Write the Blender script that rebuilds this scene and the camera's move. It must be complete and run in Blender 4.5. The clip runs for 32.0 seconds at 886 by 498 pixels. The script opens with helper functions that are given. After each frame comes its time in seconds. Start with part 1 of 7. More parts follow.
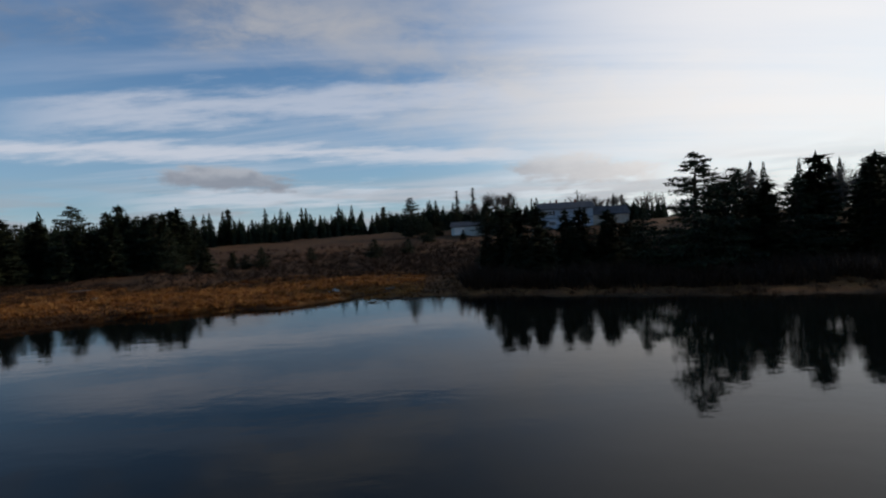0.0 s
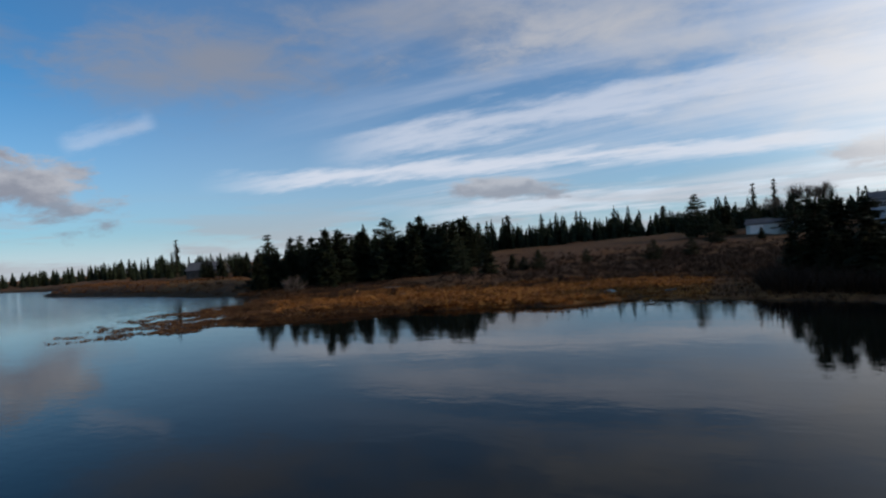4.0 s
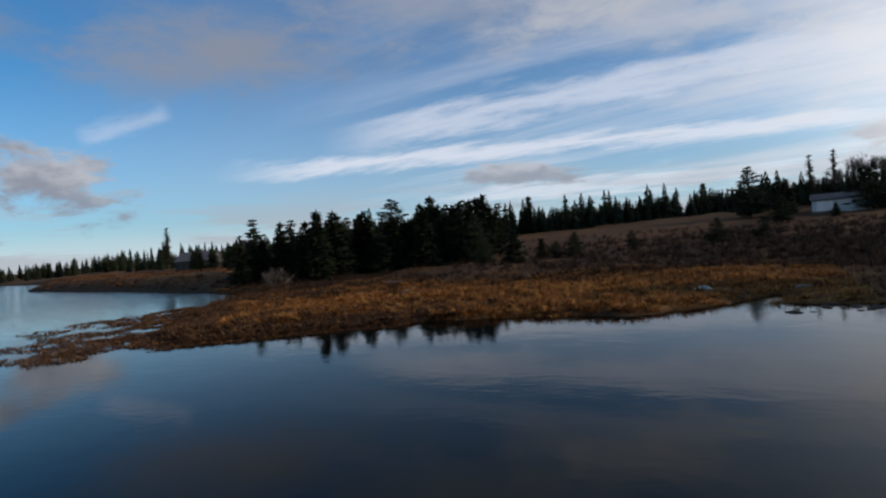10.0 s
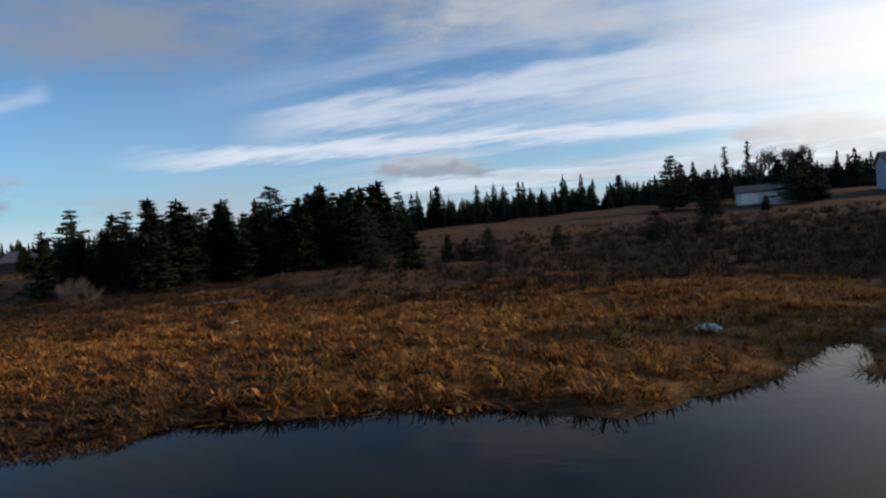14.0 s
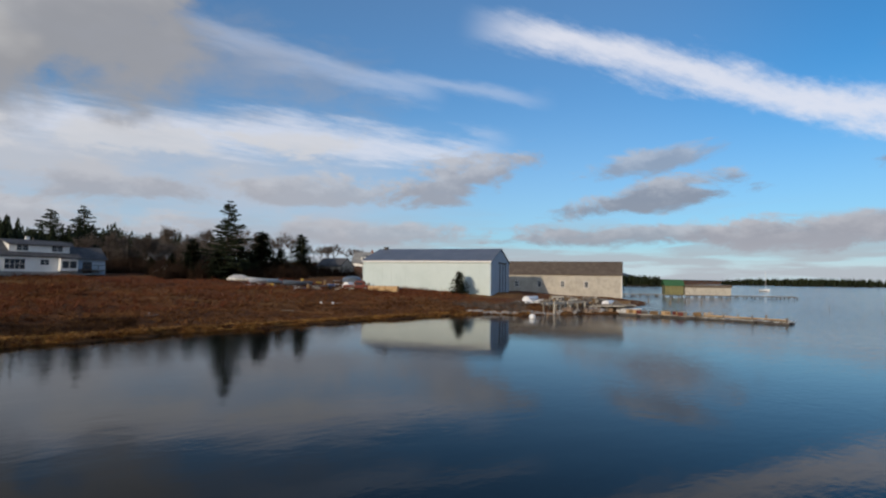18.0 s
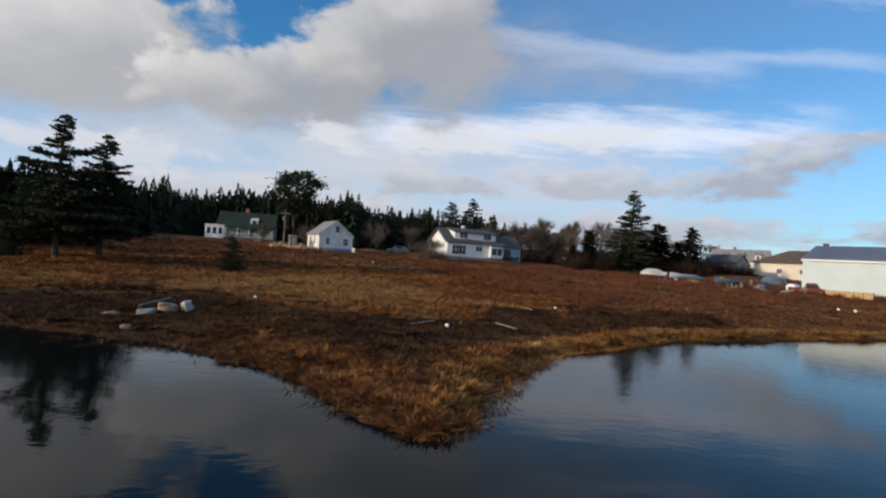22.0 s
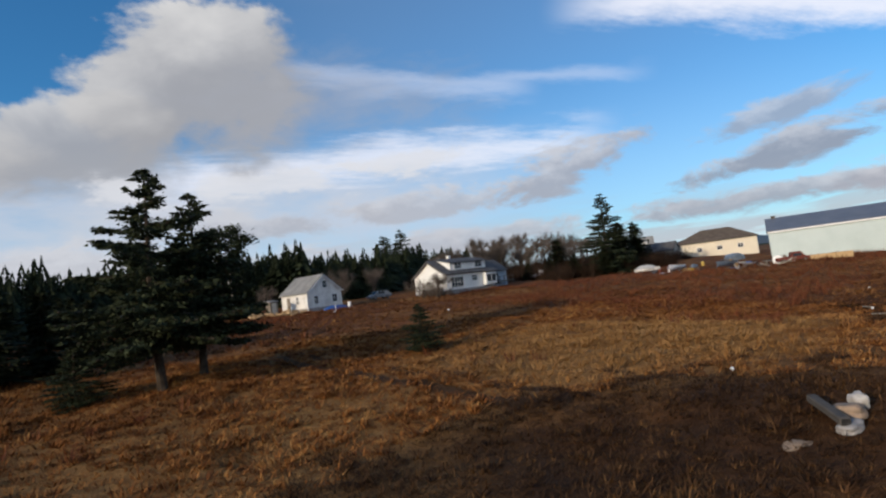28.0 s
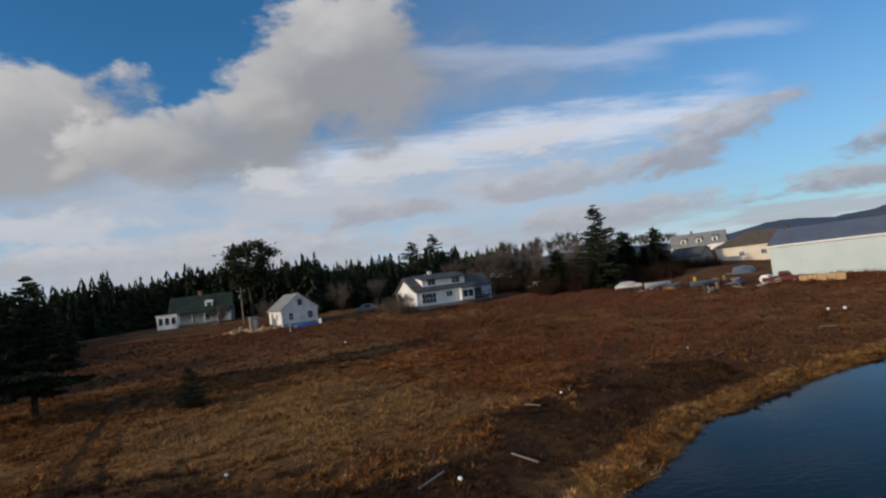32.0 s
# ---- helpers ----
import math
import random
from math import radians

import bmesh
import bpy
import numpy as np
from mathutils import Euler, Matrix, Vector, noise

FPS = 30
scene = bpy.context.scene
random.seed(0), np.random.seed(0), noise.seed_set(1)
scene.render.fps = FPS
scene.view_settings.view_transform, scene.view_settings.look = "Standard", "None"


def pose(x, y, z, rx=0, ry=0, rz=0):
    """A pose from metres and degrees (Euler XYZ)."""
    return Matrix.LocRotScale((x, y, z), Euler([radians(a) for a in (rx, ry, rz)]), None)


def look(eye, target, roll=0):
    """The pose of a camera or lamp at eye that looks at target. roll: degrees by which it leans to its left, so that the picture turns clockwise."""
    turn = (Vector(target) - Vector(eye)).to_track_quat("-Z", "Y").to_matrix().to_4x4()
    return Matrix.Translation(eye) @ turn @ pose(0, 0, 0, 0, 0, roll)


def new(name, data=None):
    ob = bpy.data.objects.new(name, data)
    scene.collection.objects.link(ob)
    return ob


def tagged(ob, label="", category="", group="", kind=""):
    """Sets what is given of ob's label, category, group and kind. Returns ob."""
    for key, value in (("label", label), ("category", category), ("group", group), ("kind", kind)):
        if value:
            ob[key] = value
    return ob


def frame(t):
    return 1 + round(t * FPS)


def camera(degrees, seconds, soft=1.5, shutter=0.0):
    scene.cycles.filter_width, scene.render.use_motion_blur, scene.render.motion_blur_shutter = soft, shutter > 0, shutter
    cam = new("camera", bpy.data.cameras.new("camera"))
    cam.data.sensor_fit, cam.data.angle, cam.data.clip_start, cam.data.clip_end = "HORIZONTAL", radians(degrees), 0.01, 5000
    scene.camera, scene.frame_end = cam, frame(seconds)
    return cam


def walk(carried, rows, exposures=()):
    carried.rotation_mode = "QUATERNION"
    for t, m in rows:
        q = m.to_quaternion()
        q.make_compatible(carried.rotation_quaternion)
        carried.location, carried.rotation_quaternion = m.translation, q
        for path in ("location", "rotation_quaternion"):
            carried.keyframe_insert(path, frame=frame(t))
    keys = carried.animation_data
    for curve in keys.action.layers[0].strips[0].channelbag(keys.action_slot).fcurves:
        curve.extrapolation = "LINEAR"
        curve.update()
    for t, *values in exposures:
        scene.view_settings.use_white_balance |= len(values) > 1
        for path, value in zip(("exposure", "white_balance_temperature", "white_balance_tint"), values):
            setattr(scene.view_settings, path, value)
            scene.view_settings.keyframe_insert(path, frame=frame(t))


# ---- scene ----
cam = camera(77.4, 32.0, soft=2.2)
PATH = [
    (0, (0.0, 0.0, 4.77), (0.0, 2.0, 4.729), -2.8),
    (0.5, (-0.094, -0.073, 4.673), (-0.115, 1.926, 4.639), -2.8),
    (1, (-0.217, -0.066, 4.539), (-0.247, 1.934, 4.511), -2.9),
    (1.5, (-0.271, -0.139, 4.439), (-0.6, 1.834, 4.426), -3.0),
    (2, (-0.187, -0.234, 4.362), (-0.975, 1.605, 4.376), -3.0),
    (2.5, (-0.154, -0.215, 4.354), (-1.048, 1.574, 4.377), -3.3),
    (3, (-0.13, -0.223, 4.388), (-1.035, 1.561, 4.414), -3.5),
    (3.5, (-0.029, -0.275, 4.414), (-0.949, 1.5, 4.442), -3.5),
    (4, (0.105, -0.377, 4.423), (-0.83, 1.391, 4.452), -3.6),
    (4.5, (0.234, -0.483, 4.404), (-0.717, 1.276, 4.433), -3.6),
    (5, (0.253, -0.453, 4.368), (-0.714, 1.297, 4.397), -3.7),
    (5.5, (0.058, -0.146, 4.327), (-0.928, 1.593, 4.355), -3.7),
    (6, (-0.279, 0.346, 4.287), (-1.287, 2.073, 4.312), -3.9),
    (6.5, (-0.621, 1.048, 4.189), (-1.652, 2.762, 4.221), -4.0),
    (7, (-1.243, 2.154, 4.262), (-2.285, 3.861, 4.294), -4.0),
    (7.5, (-1.947, 3.538, 4.331), (-3.006, 5.234, 4.357), -4.1),
    (8, (-2.757, 5.149, 4.399), (-3.834, 6.834, 4.413), -4.2),
    (8.5, (-3.679, 7.01, 4.419), (-4.772, 8.685, 4.426), -4.3),
    (9, (-4.622, 8.85, 4.348), (-5.726, 10.517, 4.352), -4.2),
    (9.5, (-5.773, 10.87, 4.284), (-6.863, 12.547, 4.279), -4.1),
    (10, (-7.072, 12.99, 4.276), (-8.054, 14.732, 4.261), -4.3),
    (10.5, (-8.205, 15.225, 4.26), (-8.991, 17.064, 4.235), -4.3),
    (11, (-9.204, 17.795, 4.226), (-9.896, 19.671, 4.196), -4.3),
    (11.5, (-10.169, 20.737, 4.367), (-10.814, 22.63, 4.346), -4.3),
    (12, (-10.797, 23.073, 4.539), (-11.42, 24.973, 4.514), -4.5),
    (12.5, (-11.282, 25.056, 4.645), (-11.893, 26.96, 4.613), -4.5),
    (13, (-11.554, 26.429, 4.63), (-12.157, 28.335, 4.588), -4.4),
    (13.5, (-11.711, 27.431, 4.619), (-12.311, 29.338, 4.557), -4.4),
    (14, (-11.767, 28.373, 4.632), (-12.468, 30.245, 4.568), -4.4),
    (14.5, (-11.652, 29.17, 4.677), (-12.625, 30.917, 4.637), -4.4),
    (15, (-11.413, 29.784, 4.729), (-12.753, 31.269, 4.73), -4.3),
    (15.5, (-11.095, 30.178, 4.768), (-12.794, 31.232, 4.81), -4.1),
    (16, (-10.753, 30.451, 4.791), (-12.688, 30.949, 4.871), -3.8),
    (16.5, (-10.288, 30.376, 4.997), (-12.283, 30.29, 5.105), -2.7),
    (17, (-9.625, 30.008, 5.052), (-11.494, 29.307, 5.175), -1.1),
    (17.5, (-8.927, 29.567, 4.995), (-10.503, 28.341, 5.113), -0.3),
    (18, (-8.171, 28.65, 4.821), (-9.317, 27.014, 4.928), 0.8),
    (18.5, (-7.165, 27.377, 4.585), (-7.791, 25.479, 4.666), 1.9),
    (19, (-5.594, 25.954, 4.343), (-5.68, 23.956, 4.392), 2.8),
    (19.5, (-3.311, 24.357, 4.213), (-3.147, 22.364, 4.241), 3.3),
    (20, (-0.915, 22.671, 4.072), (-0.772, 20.677, 4.097), 3.4),
    (20.5, (1.658, 20.857, 3.851), (1.777, 18.86, 3.877), 3.5),
    (21, (4.71, 18.833, 3.64), (4.654, 16.834, 3.675), 3.7),
    (21.5, (7.714, 16.807, 3.661), (7.659, 14.808, 3.695), 3.7),
    (22, (11.172, 14.489, 3.823), (10.973, 12.499, 3.869), 3.7),
    (22.5, (14.796, 11.937, 4.02), (14.32, 9.995, 4.082), 3.7),
    (23, (18.43, 9.122, 4.19), (17.965, 7.177, 4.242), 4.0),
    (23.5, (21.853, 6.704, 4.278), (21.427, 4.75, 4.327), 4.2),
    (24, (25.567, 4.372, 4.299), (24.883, 2.493, 4.356), 4.1),
    (24.5, (29.255, 2.039, 4.286), (28.36, 0.252, 4.362), 3.8),
    (25, (33.162, -0.152, 4.169), (32.267, -1.939, 4.246), 2.8),
    (25.5, (36.821, -2.151, 4.321), (35.923, -3.935, 4.415), 0.7),
    (26, (39.356, -3.335, 4.545), (38.464, -5.122, 4.647), -1.0),
    (26.5, (40.803, -3.922, 4.832), (39.937, -5.722, 4.938), -2.2),
    (27, (41.268, -4.077, 5.152), (40.435, -5.892, 5.268), -3.8),
    (27.5, (40.018, -3.43, 5.494), (39.218, -5.259, 5.622), -5.6),
    (28, (37.425, -2.073, 5.787), (36.643, -3.909, 5.922), -7.2),
    (28.5, (33.859, -0.095, 5.963), (33.066, -1.927, 6.088), -8.0),
    (29, (29.931, 2.162, 6.057), (29.106, 0.344, 6.16), -8.1),
    (29.5, (25.931, 3.98, 6.196), (25.037, 2.193, 6.273), -7.2),
    (30, (22.83, 5.248, 6.441), (21.854, 3.503, 6.493), -7.3),
    (30.5, (20.024, 6.403, 6.833), (18.957, 4.712, 6.87), -8.0),
    (31, (17.219, 7.785, 7.45), (16.19, 6.071, 7.486), -8.1),
    (31.5, (14.394, 9.331, 8.322), (13.666, 7.47, 8.394), -7.7),
    (32, (11.683, 10.67, 9.198), (11.338, 8.703, 9.313), -7.0),
]
EXPOSURES = [(0.0, -0.35), (1.0, -0.35), (2.5, -0.15), (9.0, -0.05), (12.0, -0.05), (13.5, 0.0), (15.5, 0.1), (17.0, -0.05), (18.0, -0.1), (20.0, 0.1), (24.0, 0.2), (26.5, 0.17), (29.0, 0.1), (30.0, 0.07), (31.0, 0.02), (32.0, -0.15)]
walk(cam, [(t, look(eye, target, roll)) for t, eye, target, roll in PATH], EXPOSURES)

# ---------------------------------------------------------------- world and sun
SUN_YAW, SUN_UP = -68.0, 15.0          # degrees to the left of +y, degrees above the horizon
SUN_DIR = Vector((-math.sin(radians(SUN_YAW)) * math.cos(radians(SUN_UP)),
                  math.cos(radians(SUN_YAW)) * math.cos(radians(SUN_UP)), math.sin(radians(SUN_UP))))
sun = new("sun", bpy.data.lights.new("sun", "SUN"))
sun.data.energy, sun.data.angle, sun.data.color = 3.0, radians(1.0), (1.0, 0.81, 0.60)
sun.matrix_world = look(SUN_DIR * 200, (0, 0, 0))


class Nodes:
    """A short way to write node trees."""

    def __init__(self, tree):
        self.tree = tree
        tree.nodes.clear()

    def add(self, kind, inputs=None):
        n = self.tree.nodes.new(kind)
        self.fill(n, inputs or {})
        return n

    def fill(self, n, inputs):
        for k, v in inputs.items():
            if isinstance(v, bpy.types.NodeSocket):
                self.tree.links.new(v, n.inputs[k])
            else:
                n.inputs[k].default_value = v

    def math(self, op, a, b=0.0, c=0.0):
        n = self.add("ShaderNodeMath", {0: a, 1: b, 2: c})
        n.operation = op
        return n.outputs[0]

    def vec(self, op, a, b=(0, 0, 0)):
        n = self.add("ShaderNodeVectorMath", {0: a, 1: b})
        n.operation = op
        return n.outputs[1 if op == "DOT_PRODUCT" else 0]

    def mix(self, f, a, b, blend="MIX"):
        n = self.add("ShaderNodeMix")
        n.data_type, n.blend_type = "RGBA", blend
        self.fill(n, {0: f, 6: a if isinstance(a, bpy.types.NodeSocket) else (*a[:3], 1),
                      7: b if isinstance(b, bpy.types.NodeSocket) else (*b[:3], 1)})
        return n.outputs[2]

    def ramp(self, f, lo, hi, a=0.0, b=1.0):
        n = self.add("ShaderNodeMapRange", {0: f, 1: lo, 2: hi, 3: a, 4: b})
        n.interpolation_type = "SMOOTHSTEP"
        return n.outputs[0]

    def noise(self, v, scale, detail=4.0, rough=0.55, warp=0.0):
        return self.add("ShaderNodeTexNoise", {"Vector": v, "Scale": scale, "Detail": detail, "Roughness": rough,
                                               "Distortion": warp}).outputs[0]


def sky_dir(yaw, up):
    return Vector((-math.sin(radians(yaw)) * math.cos(radians(up)), math.cos(radians(yaw)) * math.cos(radians(up)), math.sin(radians(up))))


def build_world():
    w = bpy.data.worlds.new("sky")
    scene.world = w
    w.use_nodes = True
    n = Nodes(w.node_tree)
    tex = n.add("ShaderNodeTexSky")
    tex.sky_type, tex.sun_disc, tex.sun_elevation, tex.sun_rotation = "NISHITA", False, radians(SUN_UP), radians(-SUN_YAW)
    tex.air_density, tex.dust_density, tex.ozone_density = 1.0, 0.6, 2.5
    sky = tex.outputs[0]
    d = n.add("ShaderNodeTexCoord").outputs["Generated"]
    s = n.add("ShaderNodeSeparateXYZ", {0: d})
    up = n.math("MAXIMUM", s.outputs[2], 0.0)
    k = n.math("ADD", up, 0.10)
    flat = n.add("ShaderNodeCombineXYZ", {0: n.math("DIVIDE", s.outputs[0], k), 1: n.math("DIVIDE", s.outputs[1], k), 2: 0.0}).outputs[0]

    def near(yaw, elev, lo, hi):
        return n.ramp(n.vec("DOT_PRODUCT", d, tuple(sky_dir(yaw, elev))), lo, hi)

    def streak(one, two, width, soft):
        """A long thin cloud along the great circle through two places in the sky (yaw, elevation)."""
        p, q = sky_dir(*one), sky_dir(*two)
        axis, mid = p.cross(q).normalized(), (p + q).normalized()
        reach = p.angle(q) / 2
        ragged = n.math("MULTIPLY", n.math("SUBTRACT", n.noise(n.vec("MULTIPLY", flat, (0.7, 1.6, 1)), 2.2, 6, 0.65), 0.5), width * 2.6)
        off = n.math("ABSOLUTE", n.math("ADD", n.vec("DOT_PRODUCT", d, tuple(axis)), ragged))
        core = n.ramp(off, width, 0.0)
        ends = n.ramp(n.vec("DOT_PRODUCT", d, tuple(mid)), math.cos(reach * 1.15), math.cos(reach * 0.7))
        return n.math("MULTIPLY", n.math("MULTIPLY", core, ends), soft)

    glow = near(-46, 14, 0.57, 1.0)
    north = near(0, 12, 0.45, 0.95)
    # high thin streaks, drawn out from east to west
    st = n.vec("MULTIPLY", flat, (0.14, 0.85, 1))
    thin = n.math("ADD", n.noise(st, 1.1, 6, 0.62, 0.4), n.math("MULTIPLY", north, 0.07))
    thin = n.ramp(n.math("ADD", thin, n.math("MULTIPLY", glow, 0.12)), 0.53, 0.78)
    thin = n.math("MULTIPLY", n.math("MULTIPLY", n.math("MULTIPLY", thin, n.ramp(up, 0.0, 0.10)), n.ramp(up, 0.62, 0.42)), near(-20, 10, 0.35, 0.80))
    lines = streak((140.5, 25.0), (96.0, 9.0), 0.040, 0.95)
    for one, two, width, soft in (((48, 8.3), (-12, 7.6), 0.022, 0.8), ((38, 11.3), (-14, 13.6), 0.045, 0.6), ((62, 11.4), (55, 14.2), 0.022, 0.30),
                                  ((185, 12.5), (140, 12.8), 0.050, 0.75), ((30, 4.6), (-25, 3.6), 0.03, 0.7), ((165, 20.5), (135, 18.0), 0.022, 0.30), ((172, 22.5), (146, 18.5), 0.03, 0.35)):
        lines = n.math("MAXIMUM", lines, streak(one, two, width, soft))
    thin = n.math("MAXIMUM", n.math("MULTIPLY", thin, 0.62), lines)
    # broken heaps high overhead
    hp = n.vec("ADD", n.vec("MULTIPLY", flat, (0.75, 0.75, 1)), (3.7, 1.9, 0))
    heap = n.math("MULTIPLY", n.ramp(n.noise(hp, 1.15, 7, 0.52, 0.25), 0.50, 0.68), n.ramp(up, 0.47, 0.60))
    shade = n.ramp(n.noise(n.vec("ADD", hp, (-0.10, -0.07, 0)), 1.15, 5, 0.52, 0.25), 0.48, 0.80)
    STREAK, BRIGHT, DARK, SKY = SKYTONES
    hue = n.mix(1.0, sky, SKY, "MULTIPLY")
    veil = n.math("MULTIPLY", n.ramp(up, 0.0, 0.34, 1.0, 0.0), n.math("MULTIPLY_ADD", near(195, 8, 0.60, 0.97), 0.22, 0.42))
    hue = n.mix(veil, hue, (6.0, 7.0, 8.3))
    low = n.math("MULTIPLY", n.ramp(up, 0.29, 0.20), n.math("MULTIPLY", near(182, 8, 0.74, 0.97), n.ramp(n.noise(n.vec("MULTIPLY", d, (3.0, 3.0, 11.0)), 1.8, 6, 0.6, 0.3), 0.28, 0.62, 0.30, 0.80)))
    hue = n.mix(low, hue, (5.0, 5.6, 6.7))
    hue = n.mix(n.math("MULTIPLY", near(146, 24, 0.80, 0.98), 0.12), hue, (5.2, 5.9, 7.0))
    hue = n.mix(n.math("MULTIPLY", near(25, 20, 0.72, 0.97), 0.13), hue, (5.6, 5.7, 6.8))
    hue = n.mix(n.ramp(up, 0.075, 0.01, 0.0, 0.6), hue, (7.2, 7.7, 8.5))
    c = n.mix(n.math("MULTIPLY", thin, 0.9), hue, STREAK)
    body = n.mix(shade, BRIGHT, DARK)
    c = n.mix(n.math("MULTIPLY", heap, 0.75), c, body)
    # single clouds: yaw, elevation, half width, half height and tilt in degrees, darkness, density
    curl = n.math("SUBTRACT", n.noise(n.vec("MULTIPLY", d, (5.0, 5.0, 13.0)), 1.6, 8, 0.62, 0.3), 0.5)
    fine = n.math("SUBTRACT", n.noise(n.vec("MULTIPLY", d, (9.0, 9.0, 17.0)), 2.2, 6, 0.6), 0.5)
    def axes(yaw, elev, wide, tall, tilt):
        """How far a direction lies to the right of a cloud's middle and above it, in half widths and half heights."""
        D = sky_dir(yaw, elev)
        R = Vector((math.cos(radians(yaw)), math.sin(radians(yaw)), 0))
        U = R.cross(D)
        R, U = R * math.cos(radians(tilt)) + U * math.sin(radians(tilt)), U * math.cos(radians(tilt)) - R * math.sin(radians(tilt))
        x = n.math("DIVIDE", n.vec("DOT_PRODUCT", d, tuple(R)), math.sin(radians(wide)))
        y = n.math("DIVIDE", n.vec("DOT_PRODUCT", d, tuple(U)), math.sin(radians(tall)))
        return x, y, n.ramp(n.vec("DOT_PRODUCT", d, tuple(D)), 0.2, 0.5)

    # great heaps, lit from the east, with crisp tops and soft undersides
    puff = n.math("SUBTRACT", n.noise(n.vec("MULTIPLY", d, (4.2, 4.2, 6.0)), 1.7, 6, 0.50, 0.35), 0.5)
    for yaw, elev, wide, tall, tilt, dark, dense in GREAT_CLOUDS:
        x, y, ahead = axes(yaw, elev, wide, tall, tilt)
        f = n.math("SUBTRACT", 1.0, n.math("SQRT", n.math("ADD", n.math("MULTIPLY", x, x), n.math("MULTIPLY", y, y))))
        f = n.math("MULTIPLY_ADD", puff, 1.5, n.math("MULTIPLY_ADD", fine, 0.5, f))
        lit = n.math("ADD", n.math("MULTIPLY", y, 0.55), n.math("MULTIPLY_ADD", x, -0.55, n.math("MULTIPLY", puff, 1.3)))
        soft = n.ramp(lit, 0.6, -0.5, 0.24, 0.85)
        m = n.math("MULTIPLY", n.ramp(n.math("DIVIDE", f, soft), 0.0, 1.0), ahead)
        tone = n.mix(n.math("MULTIPLY", n.ramp(lit, 1.05, 0.0), dark), (6.9, 6.8, 6.7), (3.4, 3.45, 3.7))
        c = n.mix(n.math("MULTIPLY", m, dense), c, tone)
    for yaw, elev, wide, tall, tilt, dark, dense in NORTH_CLOUDS + WEST_CLOUDS + SOUTH_CLOUDS:
        x, y, ahead = axes(yaw, elev, wide, tall, tilt)
        f = n.math("SUBTRACT", 1.0, n.math("SQRT", n.math("ADD", n.math("MULTIPLY", x, x), n.math("MULTIPLY", y, y))))
        f = n.math("MULTIPLY_ADD", curl, 3.4 if dense > 0.7 else 1.7, f)
        m = n.math("MULTIPLY", n.ramp(f, 0.0, 0.62 if dense > 0.7 else 1.1), ahead)
        under = n.ramp(n.math("MULTIPLY_ADD", fine, 3.0, y), 0.95, -0.45) if dense > 0.7 else 0.85
        tone = n.mix(n.math("MULTIPLY", n.math("MULTIPLY_ADD", under, 0.55, 0.45), dark), BRIGHT, DARK if dense > 0.7 else (2.1, 2.35, 3.05))
        c = n.mix(n.math("MULTIPLY", m, dense), c, tone)
    c = n.mix(n.math("MULTIPLY", n.math("MULTIPLY", glow, glow), 0.68), c, (14.0, 13.2, 12.4))
    # a grey bank lies along the horizon
    low = n.math("MULTIPLY", n.ramp(n.noise(n.vec("MULTIPLY", d, (3.0, 3.0, 26.0)), 1.6, 5, 0.55), 0.45, 0.6), n.ramp(up, 0.14, 0.03))
    c = n.mix(n.math("MULTIPLY", low, 0.7), c, (4.4, 4.5, 5.0))
    bg = n.add("ShaderNodeBackground", {0: c, 1: 0.1})
    out = n.add("ShaderNodeOutputWorld", {0: bg.outputs[0]})
    return out


SKYTONES = ((8.4, 8.5, 9.3), (6.7, 6.8, 7.2), (2.75, 2.95, 3.6), (0.44, 1.08, 1.48))
NORTH_CLOUDS = [(65, 8.4, 6.1, 2.9, 1, 0.9, 0.85), (48, 20, 17, 5.0, 1, 0.95, 0.69), (27, 23.0, 20, 5.0, -4, 0.8, 0.69), (21, 6.6, 6.3, 1.3, -4, 0.9, 0.85),
                (345, 6.1, 8.5, 1.7, -4, 0.8, 0.85), (4, 18.6, 27.4, 3.8, -8, 0.3, 0.7), (8, 23, 22, 4.5, 0, 0.35, 0.6), (-14, 12, 30, 6.0, -3, 0.0, 0.62)]
WEST_CLOUDS = [(103, 10.5, 4.5, 1.5, -4, 0.95, 0.9), (85, 7.2, 12.0, 3.0, -6, 1.0, 0.9), (64.5, 7.8, 6.4, 3.1, -20, 1.0, 0.85), (75, 11.2, 12.0, 2.1, -5, 1.0, 0.85),
               (90, 20.2, 18, 6.2, 1, 1.0, 0.69), (71, 20.2, 12, 3.4, -3, 1.0, 0.65), (52, 18.8, 14, 5.6, 2, 0.95, 0.66), (104, 5.2, 13.5, 1.1, -2, 0.9, 0.85), (81, 3.3, 13, 1.7, -3, 0.95, 0.88), (112, 4.6, 10, 1.7, 2, 0.85, 0.85)]
SOUTH_CLOUDS = [(166, 19.5, 17, 6.5, -6, 0.75, 0.55), (182, 9.5, 36, 5.5, 1, 0.25, 0.69), (192, 4.8, 30, 3.0, 0, 0.5, 0.9), (174, 12.4, 19, 2.0, 1, 0.0, 0.75), (160, 13.4, 9, 1.4, 1, 0.0, 0.71),
                (206, 8.0, 12, 1.8, 2, 0.15, 0.75), (176, 8.0, 12, 2.0, 3, 0.7, 0.8), (158, 8.6, 10, 1.7, 2, 0.65, 0.8), (143, 10.2, 8.6, 2.7, 16, 0.8, 0.9),
                (123.5, 8.4, 10.5, 1.8, 9, 1.0, 0.9), (125, 11.5, 6.0, 1.5, 10, 0.9, 0.75), (152, 4.6, 12, 1.5, 1, 0.65, 0.85), (125, 4.6, 15, 1.6, 1, 0.85, 0.9), (107, 4.4, 13.0, 1.4, -1, 0.9, 0.88)]
